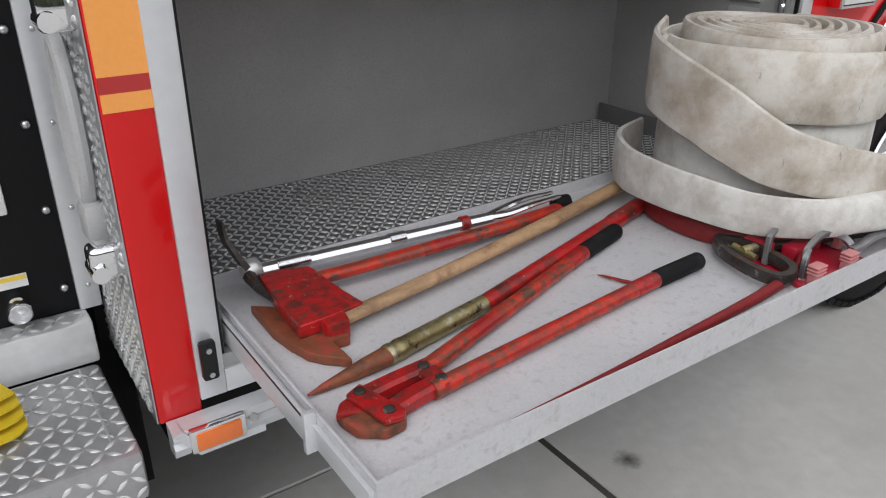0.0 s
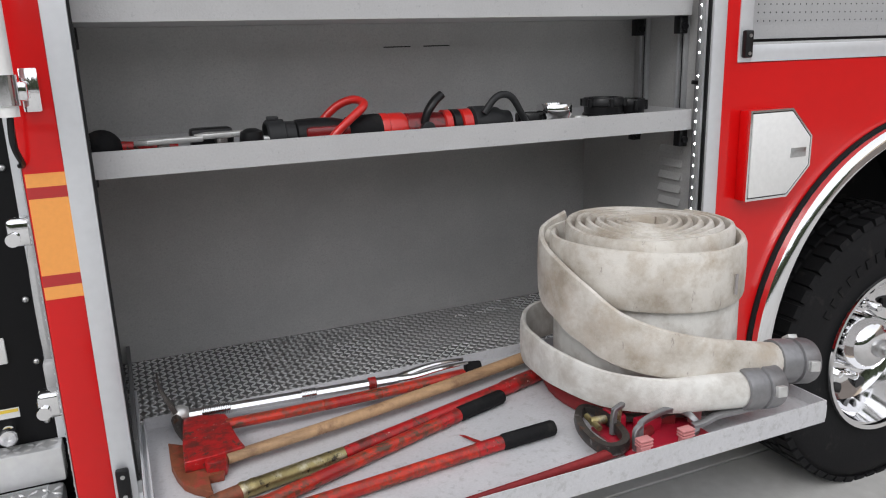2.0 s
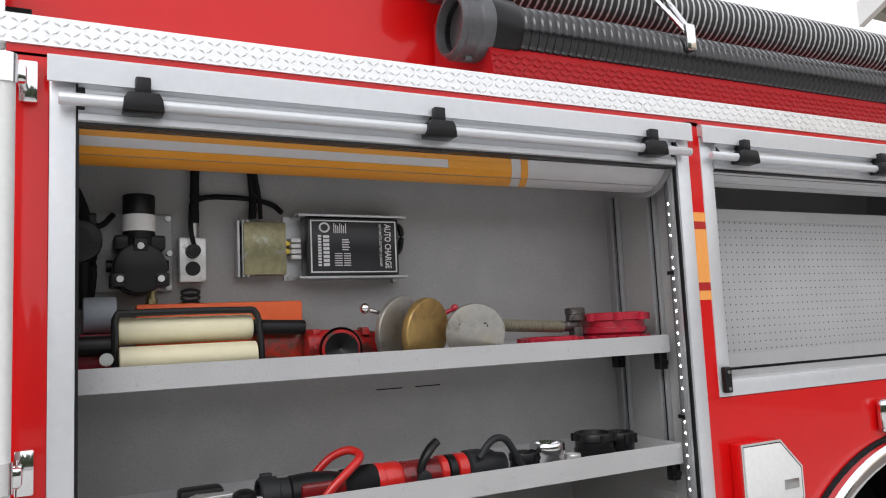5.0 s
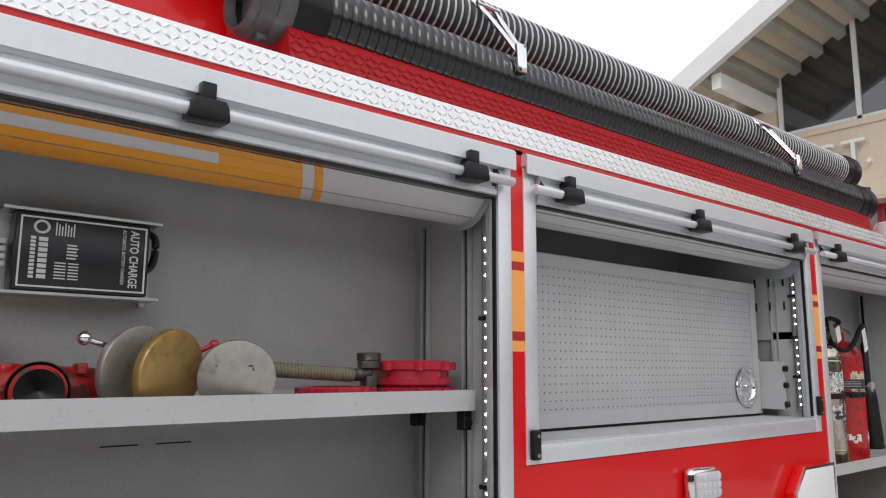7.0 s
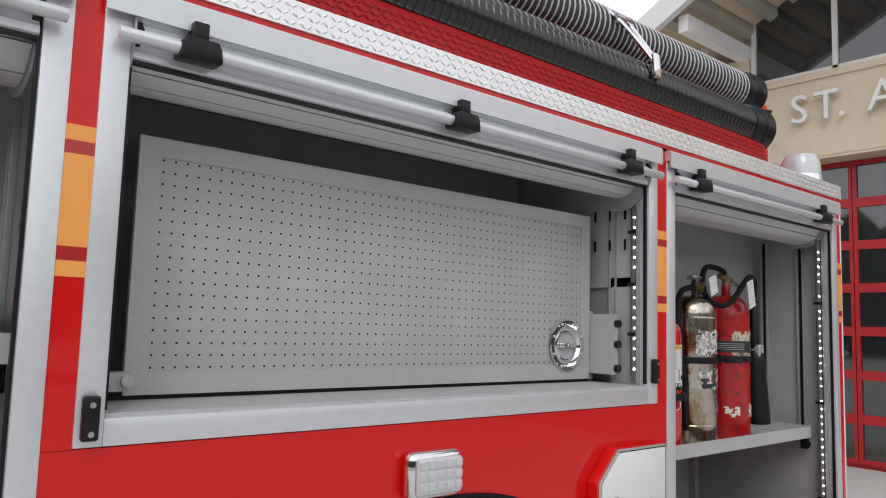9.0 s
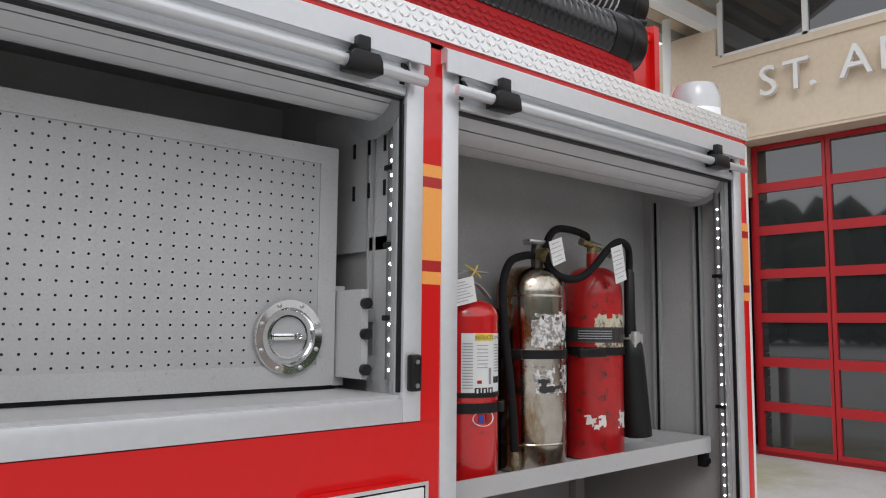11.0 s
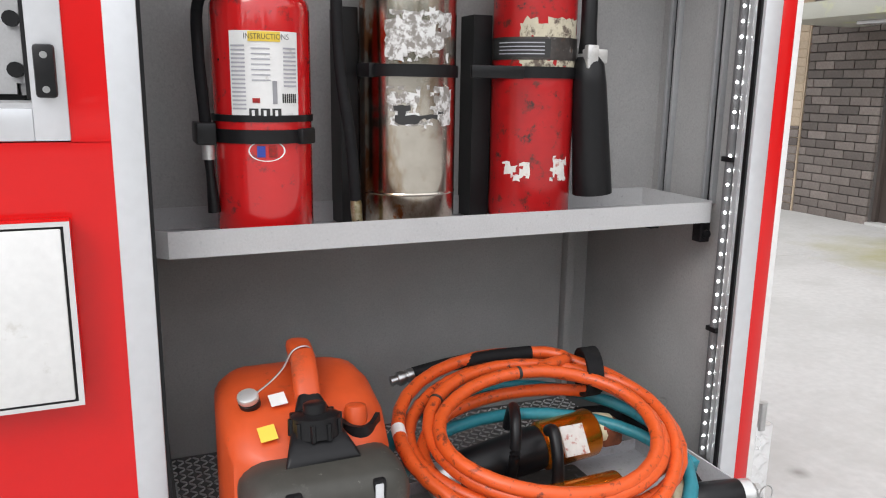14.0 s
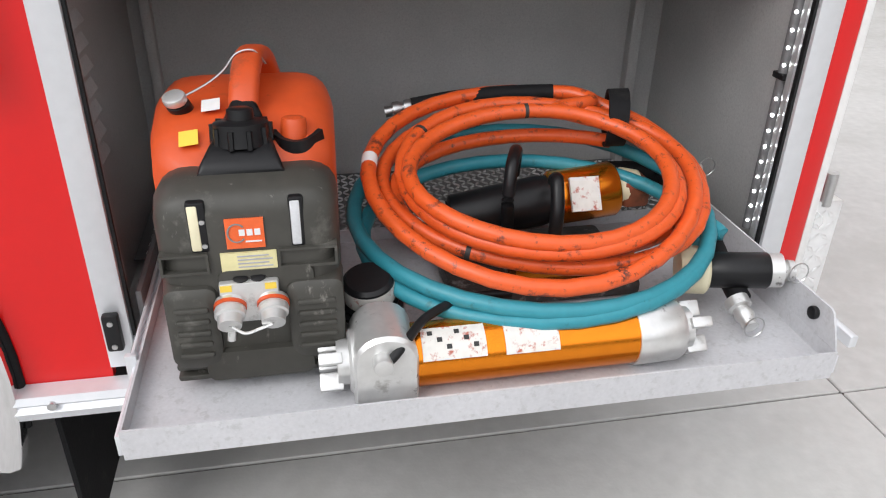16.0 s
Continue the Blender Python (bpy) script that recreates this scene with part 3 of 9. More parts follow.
shelf(0.19, 1.805, 0.095, UPBACK - 0.005, 1.692, 1.744)
shelf(0.19, 1.805, 0.075, UPBACK - 0.005, 1.372, 1.430)
shelf(3.655, 4.905, 0.10, UPBACK - 0.012, 1.346, 1.394, chamfer=0.05)
for sx in (0.98, 1.10):
    part("vent_slot", boxes((sx, sx + 0.08, UPBACK - 0.002, UPBACK + 0.001, 1.628, 1.631)), BLACK, truck)


def tray(x0, x1, y0, y1, z0, z1, floor):
    """A slide-out tray on two telescopic rails."""
    t = 0.004
    bm = bmesh.new()
    o = [(x0, y1), (x0, y0), (x1, y0), (x1, y1)]
    i = [(x0 + t, y1 - t), (x0 + t, y0 + t), (x1 - t, y0 + t), (x1 - t, y1 - t)]
    prism(bm, i, "z", floor - t, floor)
    ring_prism(bm, o, i, "z", z0, z1)
    ob = part("slide_out_tray", bm, TRAY, truck, "pulled-out grey metal tray with a folded lip", smooth=None)
    for xs, s in ((x0, -1), (x1, 1)):
        bm = bmesh.new()
        a, b = sorted((xs, xs + s * 0.008))
        box(bm, a, b, y0 + 0.004, y1, z0 + 0.006, z0 + 0.042, bevel=0.001)
        a, b = sorted((xs + s * 0.008, xs + s * 0.014))
        box(bm, a, b, y0 + 0.18, y1 + 0.2, z0 + 0.002, z0 + 0.052, bevel=0.001)
        part("slide_rail", bm, ALU, ob)
        bm = bmesh.new()
        a, b = sorted((xs, xs + s * 0.019))
        box(bm, a, b, y0 + 0.168, y0 + 0.180, z0 - 0.008, z0 + 0.062, bevel=0.002)
        part("rail_end", bm, ALU, ob)
        bm = bmesh.new()
        a, b = sorted((xs + s * 0.0142, xs + s * 0.0150))
        box(bm, a, b, y0 + 0.19, y1 + 0.19, z0 + 0.046, z0 + 0.050)
        part("rail_groove", bm, BLACK, ob)
        bm = bmesh.new()
        a, b = sorted((xs + s * 0.014, xs + s * 0.024))
        box(bm, a, b, 0.02, 0.650, z0 - 0.002, z0 + 0.082, bevel=0.001)
        for k in range(5):
            rod(bm, (xs + s * 0.020, 0.10 + 0.09 * k, z0 + 0.055), (xs + s * 0.034, 0.10 + 0.09 * k, z0 + 0.055), 0.006, seg=8)
        part("rail_housing", bm, LAMP_TUBE, ob)
    return ob


TRAY1 = tray(0.240, 1.765, -0.492, 0.178, 0.709, 0.766, 0.737)
TRAY2 = tray(3.715, 4.852, -0.315, 0.26, 0.684, 0.737, 0.708)
bm = bmesh.new()
prism(bm, [(-0.312, 0.7372), (-0.300, 0.765), (-0.284, 0.795), (-0.276, 0.800), (0.26, 0.800), (0.26, 0.7372)], "x", 4.8482, 4.8520)
part("side_wall", bm, TRAY, TRAY2)
# tread plate floors under the trays: shade coloured into the sheet, glint into the bars
part("locker_floor", boxes((0.172, 1.83, 0.185, LOWBACK - 0.002, 0.728, 0.7315)), PLATE_SHADED, truck)
tread("tread_relief", (0.185, 0.19, 0.7316), (1, 0, 0), (0, 1, 0), 88, 25, 0.0187, PLATE, truck, height=0.0038, label="raised bars of tread plate floor, coloured brighter than their sheet as glint")
part("locker_floor", boxes((3.64, 4.932, 0.265, 0.655, 0.696, 0.6995)), PLATE_SHADED, truck)
tread("tread_relief", (3.66, 0.27, 0.6996), (1, 0, 0), (0, 1, 0), 67, 20, 0.0187, PLATE, truck, height=0.0038, label="raised bars of tread plate floor, coloured brighter than their sheet as glint")
part("door_sill", boxes((0.21, 1.80, 0.002, 0.05, 0.672, 0.70)), ALU_DARK, truck)
part("door_sill", boxes((3.68, 4.89, 0.002, 0.05, 0.64, 0.665)), ALU_DARK, truck)
part("door_sill", boxes((1.937, 3.528, 0.01, 0.58, 1.598, 1.612)), GREY_LIGHT, truck)

# ---- more of the truck ----
GREY_CAST = mat("grey_cast_metal", (0.30, 0.30, 0.31), 0.42, metal=0.8, var=0.15, scale=20, bump=0.1)
DARK_CAST = mat("dark_cast_metal", (0.13, 0.13, 0.135), 0.45, metal=0.7, var=0.15, scale=20, bump=0.1)
HOSE_BLACK = mat("black_suction_hose", (0.011, 0.011, 0.013), 0.24, var=0.2, scale=20, spec=0.5, coat=0.3)
HOSE_GREY = mat("clear_grey_suction_hose", (0.05, 0.05, 0.052), 0.4, var=0.15, scale=20, spec=0.3)
RIB = mat("pale_hose_rib", (0.58, 0.58, 0.59), 0.35, var=0.1, scale=20)
LAMP_GLASS = mat("clear_ribbed_lens", (0.62, 0.63, 0.65), 0.15, var=0.1, scale=60, coat=1.0)
PANEL_BLACK = mat("black_pump_panel", (0.006, 0.006, 0.007), 0.5, var=0.15, scale=20, bump=0.05, spec=0.2)
BEIGE = mat("beige_render", (0.68, 0.57, 0.44), 0.85, var=0.08, scale=4, bump=0.2, bump_scale=50, dirt=(0.58, 0.48, 0.37), dirt_amount=0.2, dirt_scale=2)
BRICK = mat("grey_brown_brick", (0.17, 0.145, 0.13), 0.85, var=0.25, scale=8, bump=0.3, bump_scale=60, island=0.35)
BRICK_TAN = mat("tan_brick", (0.50, 0.40, 0.29), 0.85, var=0.15, scale=8, bump=0.3, bump_scale=60, island=0.12)
MORTAR = mat("mortar", (0.12, 0.11, 0.105), 0.9, var=0.2)
DOOR_BROWN = mat("brown_door_paint", (0.085, 0.068, 0.06), 0.45, var=0.05)
DOOR_RED = mat("red_door_frame", (0.42, 0.012, 0.018), 0.35, var=0.05)
GLASS = mat("dark_glass", (0.02, 0.022, 0.025), 0.03, var=0.02, spec=1.0, rough_var=0.01, coat=1.0)
WHITE_STEEL = mat("white_painted_steel", (0.79, 0.79, 0.78), 0.5, var=0.06, dirt=(0.5, 0.48, 0.42), dirt_amount=0.02, dirt_scale=5)
CANOPY = mat("grey_green_canopy", (0.36, 0.36, 0.31), 0.5, var=0.1, dirt=(0.45, 0.47, 0.25), dirt_amount=0.25, dirt_scale=1.5)
STRAP_YELLOW = mat("yellow_webbing", (0.75, 0.55, 0.02), 0.7, var=0.1, scale=80, bump=0.3)

# wheel
wheel = part("wheel", lathe(bmesh.new(), (CX, 0.30, 0.505), (CX, 0.34, 0.505), [(0, 0.05), (1, 0.05)], 24), RUBBER, truck)
WX, WZ, YT = CX, 0.512, 0.045


def wheel_at(y, sgn=1):
    bm = bmesh.new()
    prof = [(0.0, 0.295), (0.02, 0.31), (-0.02, 0.36), (-0.03, 0.42), (0.0, 0.47), (0.05, 0.500), (0.12, 0.512), (0.5, 0.515), (0.88, 0.512), (0.95, 0.50), (1.0, 0.47), (1.03, 0.40), (1.0, 0.30)]
    lathe(bm, (WX, y, WZ), (WX, y + 0.26, WZ), prof, 64, caps=False)
    ty = part("tyre", bm, RUBBER, wheel, "black truck tyre with deep shoulder blocks")
    # tread blocks
    bm = bmesh.new()
    for i in range(56):
        a = 2 * math.pi * i / 56
        for row, (y0, y1) in enumerate(((0.002, 0.072), (0.085, 0.125), (0.138, 0.178), (0.19, 0.258))):
            aa = a + (0.05 if row % 2 else 0)
            r0, r1 = 0.500, 0.5225
            q = []
            for r, yy, da in ((r0, y0, 0.004), (r0, y1, 0.004), (r1, y1, 0.010), (r1, y0 + 0.006, 0.010)):
                for s in (-1, 1):
                    t = aa + s * (0.0505 - da)
                    q.append(bm.verts.new((WX + r * math.cos(t), y + yy, WZ + r * math.sin(t))))
            for f in ((0, 1, 3, 2), (4, 5, 7, 6), (0, 1, 7, 6), (2, 3, 5, 4), (0, 2, 4, 6), (1, 3, 5, 7)):
                bm.faces.new([q[k] for k in f])
    tagged(part("tread_block", bm, RUBBER, ty, smooth=None), kind="stuff")
    # raised lettering bars on the sidewall
    for i in range(9):
        bm = bmesh.new()
        t = radians(150 - i * 7)
        c = V(WX + 0.39 * math.cos(t), y - 0.009, WZ + 0.39 * math.sin(t))
        m = Matrix.Translation(c) @ Matrix.Rotation(-(t - math.pi / 2), 4, "Y")
        bmesh.ops.create_cube(bm, size=1.0, matrix=m @ Matrix.Diagonal((0.022, 0.004, 0.034, 1)))
        part("sidewall_mark", bm, RUBBER, ty)
    return ty


wheel_at(YT)
bm = bmesh.new()
lathe(bm, (WX, YT - 0.01, WZ), (WX, YT + 0.16, WZ), [(0.0, 0.285), (-0.02, 0.300), (0.03, 0.303), (0.06, 0.295), (0.08, 0.280), (0.45, 0.262), (0.8, 0.24), (1.0, 0.18), (1.0, 0.05)], 64, caps=False)
rim = part("rim", bm, CHROME, wheel, "polished alloy rim with oval hand holes")
for i in range(10):
    t = 2 * math.pi * i / 10
    bm = bmesh.new()
    c = V(WX + 0.205 * math.cos(t), YT + 0.138, WZ + 0.205 * math.sin(t))
    lathe(bm, c, c + V(0, 0.012, 0), [(0, 0.026), (1, 0.026)], 16)
    part("hand_hole", bm, BLACK, rim)
    bm = bmesh.new()
    t += math.pi / 10
    c = V(WX + 0.145 * math.cos(t), YT + 0.105, WZ + 0.145 * math.sin(t))
    lathe(bm, c, c + V(0, 0.05, 0), [(0, 0.008), (0.1, 0.016), (1, 0.017)], 6)
    part("wheel_nut", bm, CHROME, rim)
bm = bmesh.new()
lathe(bm, (WX, YT + 0.03, WZ), (WX, YT + 0.16, WZ), [(0.0, 0.03), (0.02, 0.06), (0.12, 0.085), (0.3, 0.1), (0.6, 0.107), (1.0, 0.11)], 40)
part("hub_cap", bm, CHROME, rim)
bm = bmesh.new()
lathe(bm, (WX, YT - 0.01, WZ), (WX, YT + 0.04, WZ), [(0.0, 0.014), (0.1, 0.02), (0.35, 0.02), (0.4, 0.034), (1.0, 0.036)], 12)
part("hub_nut", bm, STEEL, rim)
# inner wheel well
bm = bmesh.new()
pts = [(CX + 0.70 * math.cos(radians(a)), CZ + 0.70 * math.sin(radians(a))) for a in range(186, -7, -6)]
pts2 = [(CX + 0.715 * math.cos(radians(a)), CZ + 0.715 * math.sin(radians(a))) for a in range(186, -7, -6)]
prism(bm, pts + pts2[::-1], "y", 0.02, 0.56)
part("wheel_well", bm, RUBBER, truck)
# bright fender ring
bm = bmesh.new()
path = [V(CX + 0.697 * math.cos(radians(a)), -0.018, CZ + 0.697 * math.sin(radians(a))) for a in range(196, -17, -4)]
sweep(bm, path, [(-0.036, -0.02), (-0.036, 0.018), (-0.02, 0.030), (0.01, 0.030), (0.022, 0.018), (0.022, -0.004)], up=(0, -1, 0))
part("fender_trim", bm, CHROME, truck, "polished curved wheel arch trim")
bm = bmesh.new()
path = [V(CX + 0.735 * math.cos(radians(a)), -0.003, CZ + 0.735 * math.sin(radians(a))) for a in range(190, -11, -4)]
sweep(bm, path, circle(0.008, 8), up=(0, -1, 0))
part("fender_bead", bm, RUBBER, truck)
part("mud_flap", boxes((3.49, 3.50, 0.05, 0.50, 0.12, 0.60)), RUBBER, truck)
bm = bmesh.new()
sweep(bm, [V(3.489, 0.30 + 0.11 * math.cos(a), 0.38 + 0.065 * math.sin(a)) for a in (2 * math.pi * k / 28 for k in range(28))], circle(0.004, 6), up=(1, 0, 0), closed=True)
part("flap_emblem", bm, WHITE_STEEL, truck)


def locker_door(x0, x1, z0, z1, cut, right=True):
    """A small raised door with its two outer corners cut off and a flush latch."""
    o = [(x0, z0), (x1 - cut, z0), (x1, z0 + cut), (x1, z1 - cut), (x1 - cut, z1), (x0, z1)] if right else \
        [(x0, z0 + cut), (x0 + cut, z0), (x1, z0), (x1, z1), (x0 + cut, z1), (x0, z1 - cut)]
    bm = bmesh.new()
    prism(bm, o, "y", -0.036, -0.001, bevel=0.004)
    d = part("side_door", bm, RED, truck, "white-faced bottle locker door in a red raised surround")
    cx, cz = (x0 + x1) / 2, (z0 + z1) / 2
    inset = lambda k: [(cx + (x - cx) * k, cz + (z - cz) * k) for x, z in o]
    bm = bmesh.new()
    ring_prism(bm, inset(1.0), inset(0.95), "y", -0.044, -0.0365)
    part("door_rim", bm, CHROME, d)
    bm = bmesh.new()
    prism(bm, inset(0.948), "y", -0.040, -0.0363)
    part("gasket", bm, BLACK, d)
    bm = bmesh.new()
    prism(bm, inset(0.925), "y", -0.046, -0.0402, bevel=0.002)
    part("door_panel", bm, WHITE_STEEL, d)
    lx = x1 - 0.055 if right else x0 + 0.055
    bm = bmesh.new()
    box(bm, lx - 0.03, lx + 0.03, -0.0485, -0.0458, cz - 0.014, cz + 0.014, bevel=0.001)
    box(bm, lx - 0.024, lx + 0.024, -0.0495, -0.048, cz - 0.008, cz + 0.008, bevel=0.0005)
    part("latch", bm, STEEL, d)


locker_door(1.912, 2.158, 1.165, 1.425, 0.085, True)
locker_door(3.235, 3.565, 1.16, 1.445, 0.085, False)

# chrome side warning lamp over the wheel
bm = bmesh.new()
box(bm, 2.576, 2.734, -0.040, -0.001, 1.388, 1.497, bevel=0.019, seg=3)
sl = part("side_lamp", bm, CHROME, truck, "clear side warning lamp in a chrome bezel")
bm = bmesh.new()
box(bm, 2.590, 2.720, -0.052, -0.038, 1.402, 1.484, bevel=0.0065, seg=3)
part("lens", bm, LAMP_GLASS, sl)
for k in range(3):
    for j in range(5):
        x, z = 2.603 + j * 0.026, 1.412 + k * 0.024
        part("reflector", boxes((x - 0.010, x + 0.010, -0.055, -0.051, z, z + 0.018), bevel=0.003), LAMP_GLASS, sl)

# pegboard panel in the middle locker
PX0, PX1, PZ0, PZ1, PY = 2.03, 3.49, 1.622, 2.150, 0.20
bm = bmesh.new()
box(bm, PX0, PX1, PY, PY + 0.012, PZ0, PZ1, bevel=0.003)
peg = part("pegboard", bm, GREY_LIGHT, truck, "grey perforated tool panel on a slide")
bm = bmesh.new()
ring_prism(bm, [(PX0, PZ0), (PX1, PZ0), (PX1, PZ1), (PX0, PZ1)], [(PX0 + .045, PZ0 + .045), (PX1 - .045, PZ0 + .045), (PX1 - .045, PZ1 - .04), (PX0 + .045, PZ1 - .04)], "y", PY - 0.004, PY + 0.001)
part("panel_rim", bm, GREY_LIGHT, peg)
verts, faces = [], []
for i in range(55):
    for j in range(18):
        x, z = PX0 + 0.052 + i * 0.0254, PZ0 + 0.054 + j * 0.0252
        if (x - 3.375) ** 2 + (z - 1.73) ** 2 < 0.085 ** 2:
            continue
        k = len(verts)
        for q in range(8):
            a = q * math.pi / 4
            verts.append((x + 0.0026 * math.cos(a), PY - 0.0006, z + 0.0026 * math.sin(a)))
        faces.append(tuple(range(k, k + 8)))
me = bpy.data.meshes.new("peg_hole")
me.from_pydata(verts, [], faces)
me.materials.append(BLACK)
po = new("peg_hole", me)
po.parent = peg
tagged(po, "small dark round holes in rows", "", "", "stuff")
hx, hz = 3.375, 1.728
bm = bmesh.new()
lathe(bm, (hx, PY - 0.012, hz), (hx, PY + 0.03, hz), [(0.12, 0.080), (0.0, 0.078), (0.05, 0.062), (0.3, 0.056), (0.36, 0.050), (0.15, 0.046), (0.15, 0.042), (0.7, 0.036), (0.75, 0.001)], 40, caps=False)
hd = part("recessed_handle", bm, CHROME, peg, "round chrome recessed pull handle")
bm = bmesh.new()
box(bm, hx - 0.040, hx + 0.040, PY - 0.014, PY + 0.006, hz - 0.008, hz + 0.008, bevel=0.004)
part("pull", bm, CHROME, hd)
for i in range(8):
    a = math.pi / 8 + i * math.pi / 4
    bm = bmesh.new()
    bmesh.ops.create_uvsphere(bm, u_segments=8, v_segments=5, radius=0.005, matrix=Matrix.Translation((hx + 0.070 * math.cos(a), PY - 0.012, hz + 0.070 * math.sin(a))))
    part("rivet", bm, STEEL, hd)
# solid black bar that stands for the shade below the panel
part("shadow_gap", boxes((2.0, 3.5, PY + 0.01, PY + 0.05, 1.612, 1.621)), BLACK, peg)
# slide hardware beside the panel
bm = boxes((3.495, 3.512, 0.10, 0.22, 1.64, 1.83), (3.495, 3.520, 0.205, 0.215, 1.62, 1.84))
sb = part("slide_bracket", bm, GREY_LIGHT, truck)
for z in (1.66, 1.735, 1.80):
    bm = bmesh.new()
    rod(bm, (3.502, 0.086, z), (3.502, 0.10, z), 0.012, seg=12)
    part("knob", bm, BLACK, sb)
for z in (1.66, 1.76):
    bm = bmesh.new()
    box(bm, 3.515, 3.56, 0.13, 0.19, z, z + 0.028, bevel=0.003)
    box(bm, 3.52, 3.56, 0.128, 0.132, z + 0.008, z + 0.018)
    part("slide_channel", bm, ALU_DARK, sb)
bm = boxes((3.553, 3.563, 0.06, 0.40, 1.92, 2.26), (3.553, 3.563, 0.06, 0.16, 1.6, 1.95))
part("side_bracket", bm, GREY_LIGHT, truck)
for dz in (0.02, 0.12):
    for dy in (0.10, 0.16, 0.22):
        part("bracket_slot", boxes((3.550, 3.554, dy, dy + 0.007, 2.02 + dz, 2.055 + dz)), BLACK, truck)
bm = boxes((1.95, 2.03, 0.15, 0.20, 1.635, 1.67))
part("panel_arm", bm, GREY_LIGHT, truck)
bm = bmesh.new()
rod(bm, (2.02, 0.14, 1.655), (2.02, 0.16, 1.655), 0.012, seg=12)
part("arm_bolt", bm, STEEL, truck)


# hose bed side and suction hoses on top
part("hose_bed_side", boxes((-0.6, 4.60, 0.42, 0.45, 2.37, 2.86), (-0.6, 4.60, 0.40, 0.45, 2.84, 2.875)), RED, truck)
part("hose_bed_end", boxes((4.60, 4.93, 0.32, 0.60, 2.37, 2.84), (4.915, 4.945, 0.30, 0.60, 2.37, 2.86)), RED, truck)
bm = bmesh.new()
box(bm, 4.870, 4.915, 0.312, 0.322, 2.80, 2.825, bevel=0.004)
RED_LENS = mat("red_lens", (0.8, 0.02, 0.01), 0.15, var=0.05, coat=1.0)
part("rear_marker_lamp", bm, RED_LENS, truck)
bm = bmesh.new()
prism(bm, [(0.05, 2.443), (0.07, 2.545), (0.22, 2.70), (0.40, 2.74), (0.40, 2.443)], "x", 1.22, 4.44)
part("hose_tray", bm, PLATE_RED, truck, "red painted tread plate hose tray")
tread("tread_relief", (1.22, 0.0485, 2.446), (1, 0, 0), (0, 0.2, 1), 174, 5, 0.0184, PLATE_RED, truck)


def suction_hose(y, z, x0, x1, r, material, label):
    h = thing("suction_hose", label, "hose", "suction hoses on the roof")
    n = int((x1 - x0) / 0.027)
    prof = []
    for i in range(n):
        a, s = i / n, 1 / n
        prof += [(a, r * 0.93), (a + s * .2, r * 0.95), (a + s * .35, r), (a + s * .75, r), (a + s * .9, r * 0.95)]
    bm = bmesh.new()
    lathe(bm, (x0, y, z), (x1, y, z), prof, 24)
    part("hose", bm, material, h)
    if material is HOSE_GREY:
        rings = bmesh.new()
        for i in range(n):
            xm = x0 + (i + 0.55) * (x1 - x0) / n
            lathe(rings, (xm - 0.0045, y, z), (xm + 0.0045, y, z), [(0, r * 0.99), (0.25, r * 1.025), (0.75, r * 1.025), (1, r * 0.99)], 20, caps=False)
        tagged(part("rib_spiral", rings, RIB, h, "pale rigid ribs"), kind="stuff")
    bm = bmesh.new()
    lathe(bm, (x0 - 0.14, y, z), (x0 + 0.02, y, z), [(0.15, r * 0.86), (0.0, r * 0.90), (0.0, r * 1.0), (0.10, r * 1.04), (0.12, r * 1.12), (0.34, r * 1.12), (0.36, r * 1.03), (0.42, r * 1.10), (0.62, r * 1.10), (0.64, r * 1.05), (1, r * 1.04)], 36, caps=False)
    lathe(bm, (x0 - 0.10, y, z), (x0 - 0.09, y, z), [(0, 0.001), (0, r * 0.86), (1, r * 0.86)], 36, caps=False)
    c = part("coupling", bm, DARK_CAST, h, "dark grey cast metal threaded coupling")
    for k in range(3):
        a = radians(20 + 120 * k)
        bm = bmesh.new()
        p = V(x0 - 0.095, y + r * 1.14 * math.cos(a), z + r * 1.14 * math.sin(a))
        box(bm, p.x - 0.012, p.x + 0.012, p.y - 0.010, p.y + 0.010, p.z - 0.010, p.z + 0.010, bevel=0.003)
        part("lug", bm, DARK_CAST, c)
    bm = bmesh.new()
    lathe(bm, (x0 - 0.045, y, z), (x0 + 0.05, y, z), [(0, r * 1.06), (0.1, r * 1.10), (0.9, r * 1.10), (1, r * 1.02)], 36)
    part("cuff", bm, BLACK, h)
    bm = bmesh.new()
    lathe(bm, (x1 - 0.06, y, z), (x1 + 0.09, y, z), [(0, r * 1.02), (0.1, r * 1.08), (0.5, r * 1.08), (0.52, r * 1.15), (0.9, r * 1.15), (1, r * 1.05)], 36)
    part("cuff", bm, BLACK, h)
    return h


